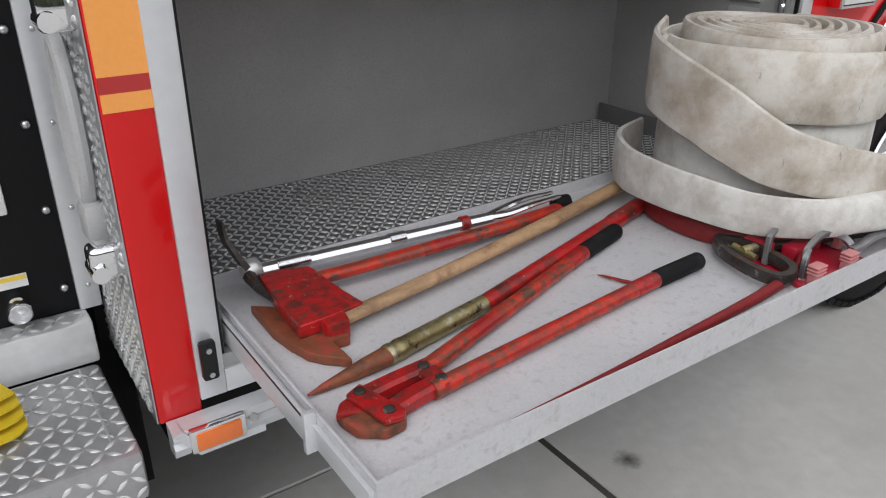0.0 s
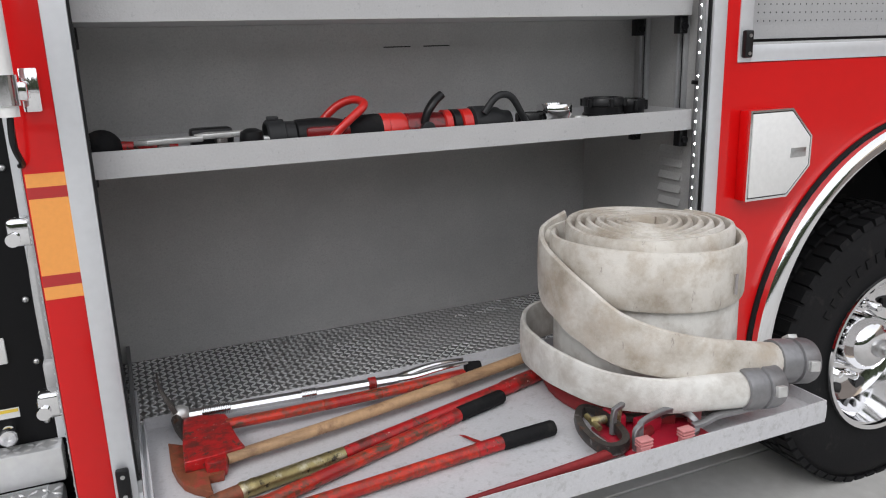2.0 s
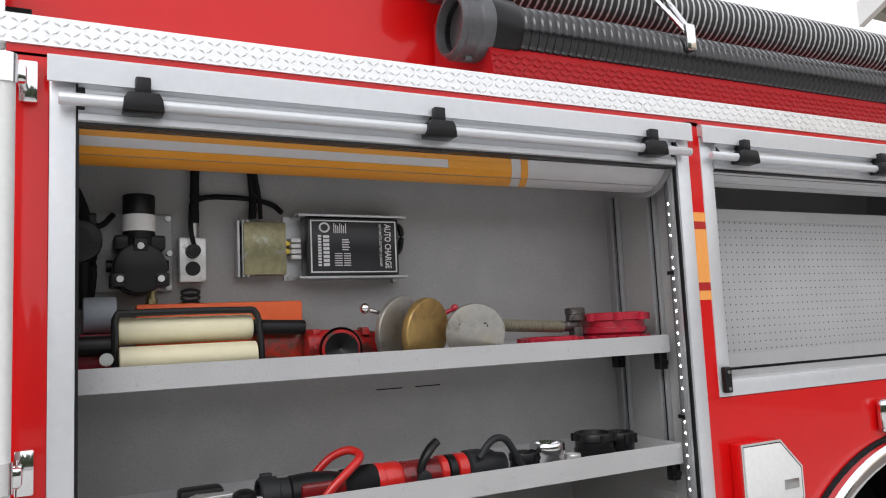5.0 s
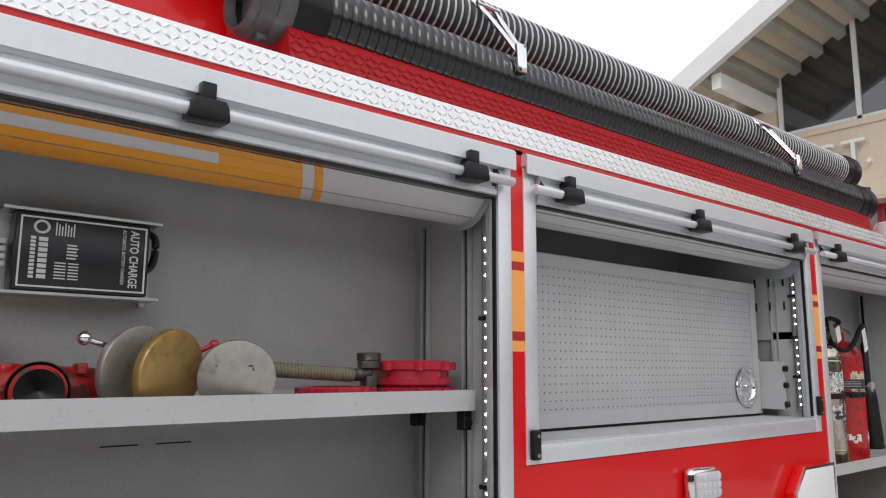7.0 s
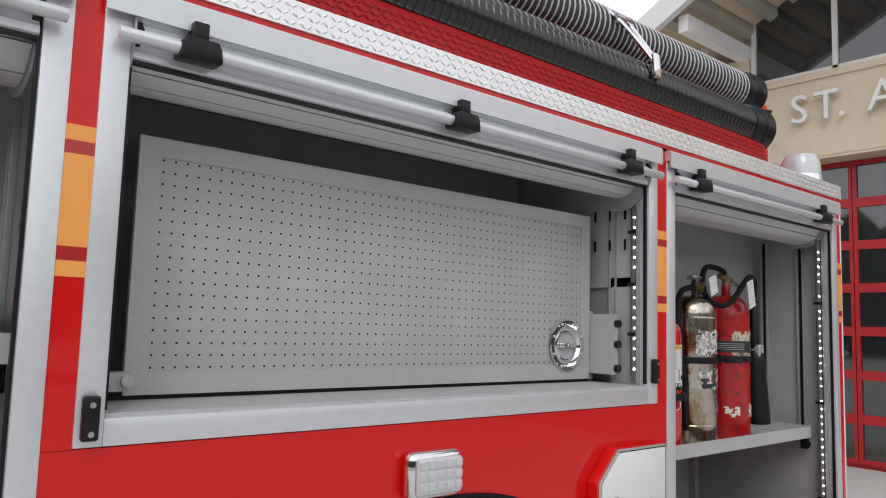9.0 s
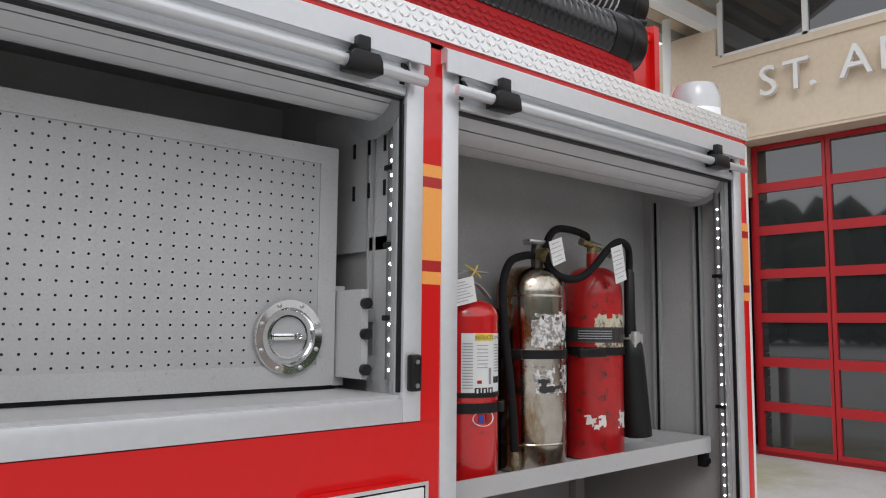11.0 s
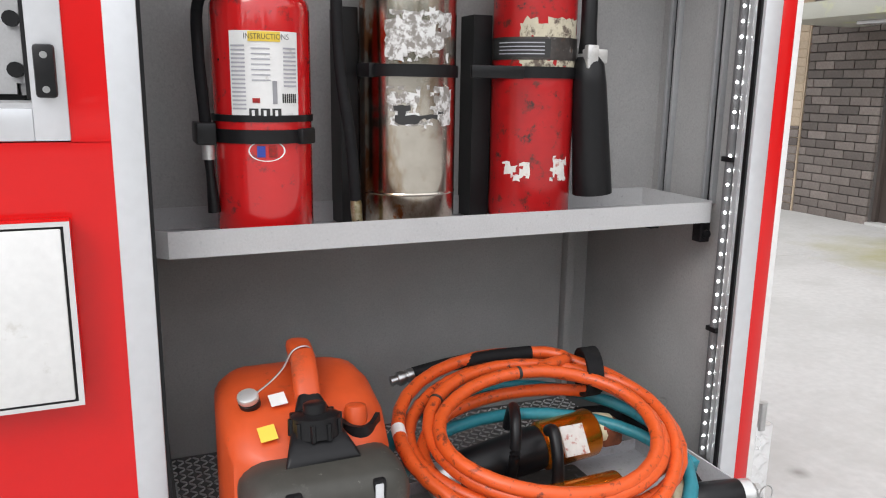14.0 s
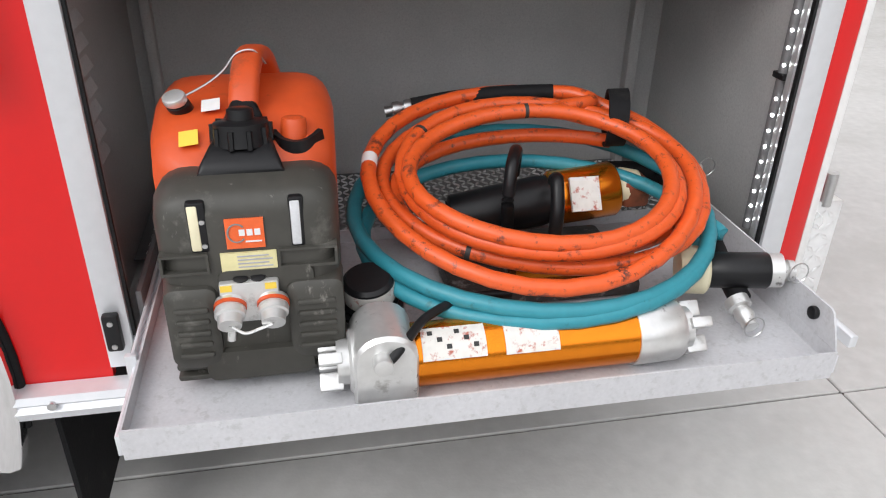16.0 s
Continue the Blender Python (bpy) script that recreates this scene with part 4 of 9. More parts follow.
HL = suction_hose(0.13, 2.616, 1.27, 4.40, 0.083, HOSE_BLACK, "black ribbed suction hose lying in the red roof tray")
suction_hose(0.27, 2.845, 1.29, 4.62, 0.083, HOSE_GREY, "grey ribbed suction hose with bright wire spiral above the black one")
bm = bmesh.new()
rod(bm, (4.44, 0.13, 2.70), (4.56, 0.10, 2.71), 0.010, seg=10)
box(bm, 4.43, 4.47, 0.11, 0.15, 2.69, 2.72, bevel=0.004)
part("lug_handle", bm, BLACK, HL)
for cx in (1.93, 3.63):
    bm = bmesh.new()
    for dx in (-0.03, 0.03):
        tube(bm, [(cx + dx, 0.36, 2.90), (cx + dx * 1.2, 0.26, 2.925), (cx + dx, 0.17, 2.85), (cx + dx * .6, 0.09, 2.745), (cx + dx * .4, 0.045, 2.68)], 0.008, seg=8, n=5)
    rod(bm, (cx - 0.045, 0.17, 2.86), (cx + 0.045, 0.17, 2.86), 0.008, seg=8)
    box(bm, cx - 0.018, cx + 0.018, 0.030, 0.046, 2.615, 2.70, bevel=0.003)
    part("hose_clamp", bm, CHROME, truck, "bright over-centre hose clamp")
# rear warning beacon
bc = part("beacon", lathe(bmesh.new(), (4.90, 0.13, 2.442), (4.90, 0.13, 2.49), [(0, 0.095), (1, 0.09)], 32), CHROME, truck, "clear domed beacon on a chrome base")
bm = bmesh.new()
prof = []
for i in range(16):
    prof += [(i / 16, 0.086 - (i / 16) ** 3 * 0.02), ((i + .5) / 16, 0.0852 - (i / 16) ** 3 * 0.02)]
lathe(bm, (4.90, 0.13, 2.49), (4.90, 0.13, 2.585), prof + [(1, 0.06)], 32)
part("dome", bm, LAMP_GLASS, bc)

# grab rail on the front pillar
bm = bmesh.new()
rod(bm, (0.094, -0.065, 1.52), (0.094, -0.065, 2.33), 0.017, seg=20)
gr = part("grab_rail", bm, WHITE_STEEL, truck, "white ribbed grab rail in chrome brackets")
for z in (1.565, 2.305):
    bm = bmesh.new()
    box(bm, 0.112, 0.146, -0.014, -0.0005, z - 0.042, z + 0.042, bevel=0.005)
    rod(bm, (0.094, -0.065, z - 0.025), (0.094, -0.065, z + 0.03), 0.021, seg=20)
    box(bm, 0.094, 0.128, -0.06, -0.008, z - 0.018, z + 0.018, bevel=0.006)
    part("rail_bracket", bm, CHROME, gr)
bm = bmesh.new()
tube(bm, [(0.094, -0.06, 1.53), (0.09, -0.055, 1.47), (0.096, -0.02, 1.43), (0.088, 0.02, 1.42)], 0.006, n=5)
part("rail_cable", bm, BLACK, gr)

# pump panel ahead of the lockers
pp = part("pump_panel", boxes((-1.4, 0.046, 0.30, 0.33, 0.71, 2.06)), PANEL_BLACK, truck, "black pump panel with bolts and warning labels")
part("panel_trim", boxes((0.040, 0.080, 0.285, 0.30, 0.71, 2.06), bevel=0.003), ALU, pp)
for k in range(9):
    for x in (0.022, 0.062):
        bm = bmesh.new()
        bmesh.ops.create_uvsphere(bm, u_segments=10, v_segments=6, radius=0.008 if x < 0.03 else 0.005, matrix=Matrix.Translation((x, 0.296 if x < 0.03 else 0.285, 0.76 + k * 0.157)))
        part("bolt", bm, STEEL, pp)
part("filler_strip", boxes((0.067, 0.0872, 0.33, 0.35, 0.60, 2.36)), RUBBER, truck)
part("upper_plate", boxes((-1.4, 0.07, 0.27, 0.30, 2.13, 2.75)), PLATE, truck)
tread("tread_relief", (-0.9, 0.2695, 2.14), (1, 0, 0), (0, 0, 1), 30, 18, 0.032, PLATE, truck)
part("panel_ledge", boxes((-1.4, 0.06, 0.22, 0.30, 2.06, 2.13), bevel=0.003), STEEL, truck)
wl2 = part("warning_label", boxes((-0.22, -0.065, 0.297, 0.2995, 1.79, 1.93)), PAPER, pp)
part("label_band", boxes((-0.22, -0.065, 0.2960, 0.2975, 1.913, 1.93)), AMBER, wl2)
for k in range(9):
    part("text_line", boxes((-0.16, -0.075 - 0.01 * (k % 3), 0.2960, 0.2975, 1.80 + k * 0.012, 1.804 + k * 0.012)), INK, wl2)
cl = part("caution_label", boxes((-0.090, -0.033, 0.297, 0.2995, 0.782, 0.807)), PAPER, pp)
part("text_line", boxes((-0.088, -0.035, 0.2960, 0.2975, 0.797, 0.805)), YELLOW, cl)
bm = bmesh.new()
lathe(bm, (-0.060, 0.245, 0.752), (-0.060, 0.30, 0.752), [(0, 0.018), (0.1, 0.022), (0.5, 0.022), (0.6, 0.016), (1, 0.016)], 20)
part("drain_knob", bm, CHROME, pp)
for k in range(6):
    part("panel_line", boxes((-0.32, -0.13, 0.2970, 0.2985, 1.36 + k * 0.035, 1.362 + k * 0.035)), STEEL, pp)
bm = bmesh.new()
box(bm, -0.10, -0.037, 0.292, 0.30, 0.922, 0.988, bevel=0.004)
part("data_plate", bm, PAPER, pp)

# chrome catches and cast hoops on the bulkhead
for z in (1.285, 0.905):
    bm = bmesh.new()
    box(bm, 0.040, 0.092, 0.03, 0.075, z - 0.03, z + 0.03, bevel=0.012, seg=3)
    rod(bm, (0.052, 0.02, z - 0.012), (0.052, 0.075, z - 0.012), 0.014, seg=14)
    part("catch", bm, CHROME, truck, "chrome hose catch")
for z in (1.10, 1.80):
    bm = bmesh.new()
    sweep(bm, [V(0.072, 0.15 + 0.05 * math.cos(a), z + 0.135 * math.sin(a)) for a in (2 * math.pi * k / 32 for k in range(32))], circle(0.010, 8, 0.012), up=(1, 0, 0), closed=True)
    box(bm, 0.055, 0.09, 0.10, 0.16, z - 0.19, z - 0.12, bevel=0.010)
    part("hoop", bm, GREY_LIGHT, truck, "pale cast hoop bracket")

# front running board
STEPZ = 0.62
# sheet toned below its bars, which have the sky's brightness in their colour
sb = part("running_board", boxes((-1.4, 0.045, -0.075, 0.24, 0.52, STEPZ), bevel=0.012), PLATE_MID, truck, "bright tread plate running board")
tread("tread_relief", (-1.1, -0.07, STEPZ + 0.0004), (1, 0, 0), (0, 1, 0), 44, 11, 0.026, PLATE, truck, lug=0.62, height=0.0035)
tread("tread_relief", (-1.1, -0.0755, 0.53), (1, 0, 0), (0, 0, 1), 44, 3, 0.026, PLATE, truck, lug=0.62, height=0.0035)
part("step_lip", boxes((-1.4, 0.05, 0.235, 0.30, 0.62, 0.71), bevel=0.006), PLATE, truck)
tread("tread_relief", (-1.1, 0.24, 0.7104), (1, 0, 0), (0, 1, 0), 44, 2, 0.026, PLATE, truck, lug=0.62, height=0.0035)
part("hatch_edge", boxes((-0.165, 0.01, 0.222, 0.226, STEPZ, STEPZ + 0.003), (0.006, 0.010, -0.03, 0.222, STEPZ, STEPZ + 0.003)), ALU_DARK, truck)
st = thing("folded_strap", "bright yellow webbing strap folded on the running board", "strap")
for k in range(4):
    bm = bmesh.new()
    sweep(bm, spline([(-0.32, 0.03 + 0.02 * k, 0.626 + 0.012 * k), (-0.20, 0.06 + 0.015 * k, 0.64 + 0.014 * k), (-0.125, 0.09 + 0.02 * k, 0.632 + 0.013 * k), (-0.16, 0.14, 0.628 + 0.014 * k)], 6), [(-0.03, -0.002), (0.03, -0.002), (0.03, 0.002), (-0.03, 0.002)])
    part("fold", bm, STRAP_YELLOW, st)

# rear corner trim and tailboard
part("rear_corner_trim", boxes((4.9865, 5.004, 0.004, 0.03, 0.60, 2.37), bevel=0.002), WHITE_STEEL, truck)
tb = part("tailboard", boxes((5.005, 5.07, 0.015, 2.2, 0.62, 0.85), bevel=0.006), PLATE, truck, "bright tread plate tailboard")
tread("tread_relief", (5.008, 0.0145, 0.625), (1, 0, 0), (0, 0, 1), 2, 8, 0.026, PLATE, truck)
bm = bmesh.new()
rod(bm, (5.03, 0.02, 0.84), (5.03, 0.02, 0.91), 0.012, seg=12)
part("tailboard_latch", bm, STEEL, truck)
part("chassis_rail", boxes((-1.4, 4.9, 0.75, 0.85, 0.35, 0.62)), RUBBER, truck)
# far side wheels carry the body too
bm = bmesh.new()
lathe(bm, (CX, 1.95, WZ), (CX, 2.25, WZ), [(0, 0.47), (0.1, 0.512), (0.9, 0.512), (1, 0.47)], 40)
rod(bm, (CX, 0.3, WZ), (CX, 2.0, WZ), 0.06)
part("far_wheel", bm, RUBBER, truck)

# ---- concrete slabs ----
for i in range(-4, 7):
    for j in range(-5, 6):
        x0, y0 = 1.13 + 4.45 * i, 0.37 + 4.0 * j
        x1, y1 = x0 + 4.45, y0 + 4.0
        bm = bmesh.new()
        wl_, wr_ = (0.012 if i == 0 else 0.003), (0.012 if i == -1 else 0.003)
        box(bm, x0 + wl_, x1 - wr_, y0 + 0.003, y1 - 0.003, -0.024, 0.0, bevel=0.004, seg=1)
        finish("slab", bm, CONCRETE, ground)
part_j = finish("joint_filler", boxes((-20, 40, -25, 20, -0.0249, -0.008)), JOINT, ground)

# ---- fire station behind ----
FX = 12.37
st = thing("fire_station", "beige fire station with brown brick base and red bay doors", "building")
part("upper_wall", boxes((FX, FX + 0.35, 4.10, 9.0, 3.56, 5.6), (FX, FX + 0.35, -14.0, 4.10, 4.33, 5.45), (FX, FX + 0.35, 4.18, 6.4, 5.6, 6.02)), BEIGE, st)
part("wall_core", boxes((FX + 0.03, FX + 0.6, 5.42, 14.0, 0, 3.56), (FX + 0.03, FX + 0.42, 3.96, 4.50, 0, 3.56), (FX + 0.03, FX + 0.5, 4.5, 5.42, 2.27, 3.56)), MORTAR, st)
part("wall_line", boxes((FX - 0.004, FX + 0.002, 4.10, 14.0, 3.93, 3.945)), MORTAR, st)
part("bay_reveal", boxes((FX + 0.001, FX + 0.45, 3.90, 4.108, 3.56, 4.34)), BRICK_TAN, st)
part("bay_soffit", boxes((FX + 0.01, FX + 0.5, -14, 4.05, 4.29, 4.335)), BEIGE, st)


def brick_field(y0, y1, z0, z1, x, material, side=None):
    """Bricks one by one in running bond on a wall that faces -x."""
    L, H, G = 0.30, 0.115, 0.011
    made = {}
    row, z = 0, z0
    while z < z1 - 0.02:
        y = y0 - (L / 2 if row % 2 else 0)
        h = min(H, z1 - z)
        while y < y1 - 0.02:
            a, b = max(y, y0), min(y + L, y1)
            if b - a > 0.04:
                key = (round(b - a, 3), round(h, 3))
                if key not in made:
                    bm = bmesh.new()
                    box(bm, -0.012, 0.05, 0, b - a - G, 0, h - G, bevel=0.004, seg=1)
                    me = bpy.data.meshes.new("brick")
                    bm.to_mesh(me)
                    bm.free()
                    me.materials.append(material)
                    made[key] = me
                o = new("brick", made[key])
                o.parent = st
                o.location = (x, a, z)
            y += L
        row += 1
        z += H


brick_field(4.12, 4.49, 0.0, 3.56, FX, BRICK)
brick_field(5.43, 6.6, 0.0, 3.0, FX, BRICK)
brick_field(4.49, 5.43, 2.28, 3.56, FX, BRICK)
# pier return into the bay
H = 0.115
for k in range(31):
    bm = bmesh.new()
    box(bm, FX - 0.01, FX + 0.40, 3.945, 4.118, k * H + 0.006, min((k + 1) * H - 0.006, 3.56), bevel=0.004, seg=1)
    finish("brick", bm, BRICK, st)
# the corner to the far wall in tan brick
part("far_wall", boxes((FX - 0.02, FX + 0.4, 6.6, 24.0, 0, 5.6)), BRICK_TAN, st)
brick_field(6.62, 11.6, 1.2, 2.6, FX - 0.02, BRICK_TAN)
brick_field(6.62, 14.0, 0.0, 1.2, FX - 0.03, BRICK)
part("vent_box", boxes((FX - 0.06, FX - 0.03, 7.6, 7.75, 0.55, 0.72)), MORTAR, st)

# side door
dr = part("entry_door", boxes((FX + 0.14, FX + 0.19, 4.56, 5.37, 0.01, 2.24), bevel=0.003), DOOR_BROWN, st, "brown steel door with a tall glass light")
part("door_frame", boxes((FX + 0.08, FX + 0.20, 4.50, 4.56, 0, 2.29), (FX + 0.08, FX + 0.20, 5.37, 5.43, 0, 2.29), (FX + 0.08, FX + 0.20, 4.50, 5.43, 2.24, 2.30)), DOOR_BROWN, st)
part("door_light", boxes((FX + 0.132, FX + 0.142, 4.66, 5.18, 0.98, 2.02)), GLASS, dr)
bm = bmesh.new()
box(bm, FX + 0.118, FX + 0.14, 4.60, 4.645, 1.18, 1.32, bevel=0.004)
part("keypad", bm, BLACK, dr)
bm = bmesh.new()
box(bm, FX + 0.11, FX + 0.14, 4.59, 4.655, 0.97, 1.08, bevel=0.01)
rod(bm, (FX + 0.09, 4.62, 1.02), (FX + 0.09, 4.72, 1.02), 0.012)
part("lever", bm, STEEL, dr)
part("threshold", boxes((FX - 0.02, FX + 0.2, 4.5, 5.43, 0.0, 0.035)), CONCRETE, st)

# canopies over the entry
part("canopy", boxes((11.0, FX + 0.02, 4.35, 6.0, 2.47, 2.66), bevel=0.01), CANOPY, st, "grey-green steel canopy over the side door")
part("canopy_lamp", boxes((11.6, 12.0, 4.8, 5.3, 2.43, 2.47), bevel=0.01), LAMP_GLASS, st)
part("porch_roof", boxes((10.9, FX + 0.02, 4.95, 9.0, 3.42, 3.66), (10.8, FX + 0.02, 4.95, 9.0, 3.66, 3.72)), CANOPY, st)
bm = bmesh.new()
rod(bm, (FX, 4.72, 3.30), (11.1, 4.72, 2.66), 0.035, seg=8)
part("canopy_brace", bm, WHITE_STEEL, st)
part("roof_box", boxes((11.9, 12.3, 5.25, 5.9, 3.73, 4.15), bevel=0.01), WHITE_STEEL, st)
part("roof_box", boxes((11.9, 12.3, 6.0, 6.4, 3.73, 4.35), bevel=0.01), WHITE_STEEL, st)
bm = bmesh.new()
box(bm, FX - 0.12, FX, 4.80, 4.90, 3.93, 4.22, bevel=0.02)
part("wall_lamp", bm, ALU_DARK, st)
# post and rail on the wall
bm = bmesh.new()
rod(bm, (11.9, 4.66, 4.75), (11.9, 4.66, 6.15), 0.06, seg=12)
rod(bm, (11.9, 4.66, 4.80), (11.9, 8.0, 4.80), 0.05, seg=12)
box(bm, 11.9, 12.37, 4.63, 4.69, 4.74, 4.84)
part("roof_post", bm, WHITE_STEEL, st)

# sign letters that stand off the wall
for ch, y in (("S", 3.50), ("T", 3.17), (".", 2.85), ("A", 2.46), ("M", 2.02)):
    text("sign_letter", ch, 0.58, Matrix.Translation((FX - 0.09, y, 4.83)) @ Matrix(((0, 0, -1, 0), (-1, 0, 0, 0), (0, 1, 0, 0), (0, 0, 0, 1))), WHITE_STEEL, st, depth=0.035)

# bay doors of red frames and dark panes
def bay(y_left, width):
    x, rows, cols, top = FX + 0.40, 7, 4, 4.30
    d = part("bay_door", boxes((x + 0.05, x + 0.08, y_left - width, y_left, 0.0, top)), DOOR_RED, st, "tall red sectional bay door with dark glass panes")
    cw, rh = width / cols, (top - 0.08) / rows
    for c in range(cols):
        for r in range(rows):
            ya, yb = y_left - c * cw - 0.12, y_left - (c + 1) * cw + (0.05 if c < cols - 1 else 0.12)
            if c:
                ya = y_left - c * cw - 0.05
            za, zb = 0.06 + r * rh + 0.06, 0.06 + (r + 1) * rh - 0.06
            part("pane", boxes((x + 0.035, x + 0.049, yb, ya, za, zb)), GLASS, d)
            bm = bmesh.new()
            o = [(ya + .06, za - .06), (yb - .05, za - .06), (yb - .05, zb + .06), (ya + .06, zb + .06)]
            i = [(ya - .004, za + .004), (yb + .004, za + .004), (yb + .004, zb - .004), (ya - .004, zb - .004)]
            ring_prism(bm, o, i, "x", x, x + 0.051)
            part("sash", bm, DOOR_RED, d)
    return d


bay(3.94, 4.27)
part("bay_pier", boxes((FX, FX + 0.45, -1.0, -0.33, 0, 4.3)), BRICK, st)
bay(-1.0, 4.27)
part("wall_rest", boxes((FX, FX + 0.45, -14, -5.27, 0, 4.3)), BRICK, st)
part("rear_closure", boxes((FX + 1.2, FX + 1.3, -14, 14, 0, 5.6)), MORTAR, st)

# clerestory glazing and the big overhanging roof
part("window_sill", boxes((FX - 0.03, FX + 0.3, -14, 4.22, 5.45, 5.55)), BEIGE, st)
for k in range(6):
    ya = 4.16 - k * 1.20
    w = part("window_frame", boxes((FX + 0.05, FX + 0.12, ya - 0.07, ya, 5.55, 9.0), (FX + 0.05, FX + 0.12, ya - 1.2, ya, 5.55, 5.62)), WHITE_STEEL, st)
    part("pane", boxes((FX + 0.09, FX + 0.10, ya - 1.2, ya - 0.07, 5.62, 9.0)), GLASS, w)


def roof_z(y):
    return 6.02 - (y - 4.72) * 0.515


def slope(y0, y1, x0, x1, dz0, dz1):
    bm = bmesh.new()
    prism(bm, [(y0, roof_z(y0) + dz0), (y1, roof_z(y1) + dz0), (y1, roof_z(y1) + dz1), (y0, roof_z(y0) + dz1)], "x", x0, x1)
    return bm


part("roof", slope(-6.0, 5.00, 10.6, 14.0, 0.22, 0.34), BEIGE, st)
part("roof_fascia", slope(-6.0, 5.02, 10.5, 10.62, 0.0, 0.36), WHITE_STEEL, st)
for k in range(30):
    y0 = 4.95 - k * 0.36
    part("roof_rib", slope(y0 - 0.12, y0, 10.62, 13.6, 0.08, 0.22), CANOPY, st)
part("rear_soffit", slope(4.9, 7.6, 12.9, 16.0, 0.10, 0.34), CANOPY, st)
part("roof_beam", boxes((10.7, 12.5, 4.2, 4.35, 6.0, 6.24)), WHITE_STEEL, st)

# bollard by the side door
bl = thing("bollard", "white painted steel bollard with a domed top", "bollard", at=(0, 0, 0))
bm = bmesh.new()
lathe(bm, (11.85, 3.98, 0.0), (11.85, 3.98, 1.22), [(0, 0.085), (0.95, 0.085), (0.975, 0.07), (0.995, 0.035), (1, 0.005)], 24)
part("post", bm, WHITE_STEEL, bl)

# ---- tree line far behind the camera, closing the view ----
LEAF = mat("dark_foliage", (0.045, 0.06, 0.03), 0.9, var=0.4, scale=1.2)
rnd = random.Random(5)
bm = bmesh.new()
for i in range(260):
    a = radians(120 + 230 * (i + rnd.random()) / 260)
    r = 55 + rnd.random() * 12
    h = 8 + 6 * rnd.random()
    c = V(2 + r * math.cos(a), r * math.sin(a), h * 0.55)
    bmesh.ops.create_icosphere(bm, subdivisions=2, radius=1.0, matrix=Matrix.Translation(c) @ Matrix.Diagonal((2.8 + rnd.random(), 2.8, h * 0.55, 1)))
for v in bm.verts:
    v.co += Vector((rnd.uniform(-.5, .5), rnd.uniform(-.5, .5), rnd.uniform(-.5, .5)))
tagged(finish("tree_line", bm, LEAF), "dark row of distant trees beyond the apron", "trees", kind="stuff")


# ---- equipment materials ----
CANVAS = mat("off_white_canvas_hose", (0.68, 0.65, 0.60), 0.85, var=0.12, scale=9, bump=0.35, bump_scale=420,
             dirt=(0.36, 0.31, 0.25), dirt_amount=0.5, dirt_scale=9, dirt_soft=0.12)
CANVAS_WHITE = mat("pale_canvas_hose", (0.70, 0.69, 0.66), 0.85, var=0.1, scale=9, bump=0.35, bump_scale=420,
                   dirt=(0.46, 0.43, 0.39), dirt_amount=0.45, dirt_scale=10, dirt_soft=0.11)
MAROON = mat("dark_red_flat_hose", (0.21, 0.010, 0.012), 0.6, var=0.25, scale=20, bump=0.2)
TOOL_RED = mat("chipped_red_tool_paint", (0.44, 0.012, 0.014), 0.30, var=0.25, scale=14, bump=0.2, bump_scale=60,
               dirt=(0.17, 0.02, 0.016), dirt_amount=0.5, dirt_scale=30, dirt_soft=0.07)
TOOL_ORANGE = mat("chipped_orange_tool_paint", (0.56, 0.034, 0.014), 0.30, var=0.25, scale=14,
                  dirt=(0.22, 0.05, 0.03), dirt_amount=0.6, dirt_scale=58, dirt_soft=0.07)
RUST = mat("rusty_iron", (0.24, 0.075, 0.035), 0.6, metal=0.2, var=0.3, scale=16, bump=0.2, dirt=(0.36, 0.06, 0.04), dirt_amount=0.4, dirt_scale=22)
WOOD = mat("pale_hickory", (0.46, 0.29, 0.16), 0.55, var=0.18, scale=25, bump=0.15, dirt=(0.28, 0.16, 0.09), dirt_amount=0.35, dirt_scale=12)
BRASS = mat("tarnished_brass", (0.36, 0.30, 0.14), 0.4, metal=0.8, var=0.25, scale=22, dirt=(0.16, 0.13, 0.07), dirt_amount=0.35, dirt_scale=25)
IRON = mat("dark_worn_iron", (0.10, 0.09, 0.085), 0.45, metal=0.8, var=0.3, scale=25, dirt=(0.16, 0.08, 0.05), dirt_amount=0.3, dirt_scale=25)
PINK = mat("faded_pink_rubber", (0.55, 0.22, 0.22), 0.6, var=0.15)
EXT_RED = mat("red_extinguisher_enamel", (0.60, 0.010, 0.012), 0.22, var=0.06, coat=0.7, scale=10, dirt=(0.16, 0.02, 0.02), dirt_amount=0.22, dirt_scale=36)
EXT_RED_OLD = mat("old_red_extinguisher_enamel", (0.44, 0.009, 0.011), 0.30, var=0.15, coat=0.3, scale=10, dirt=(0.12, 0.025, 0.02), dirt_amount=0.28, dirt_scale=34)
EXT_CHROME = mat("stained_stainless", (0.58, 0.54, 0.47), 0.2, metal=1.0, var=0.12, scale=10, rough_var=0.12,
                 dirt=(0.27, 0.15, 0.07), dirt_amount=0.16, dirt_scale=16, dirt_soft=0.08)
LABEL_TORN = mat("torn_paper_label", (0.70, 0.70, 0.69), 0.6, var=0.1, dirt=(0.25, 0.23, 0.21), dirt_amount=0.62, dirt_scale=60)
LABEL_TORN2 = mat("worn_printed_label", (0.72, 0.70, 0.66), 0.6, var=0.1, dirt=(0.45, 0.12, 0.08), dirt_amount=0.35, dirt_scale=60)
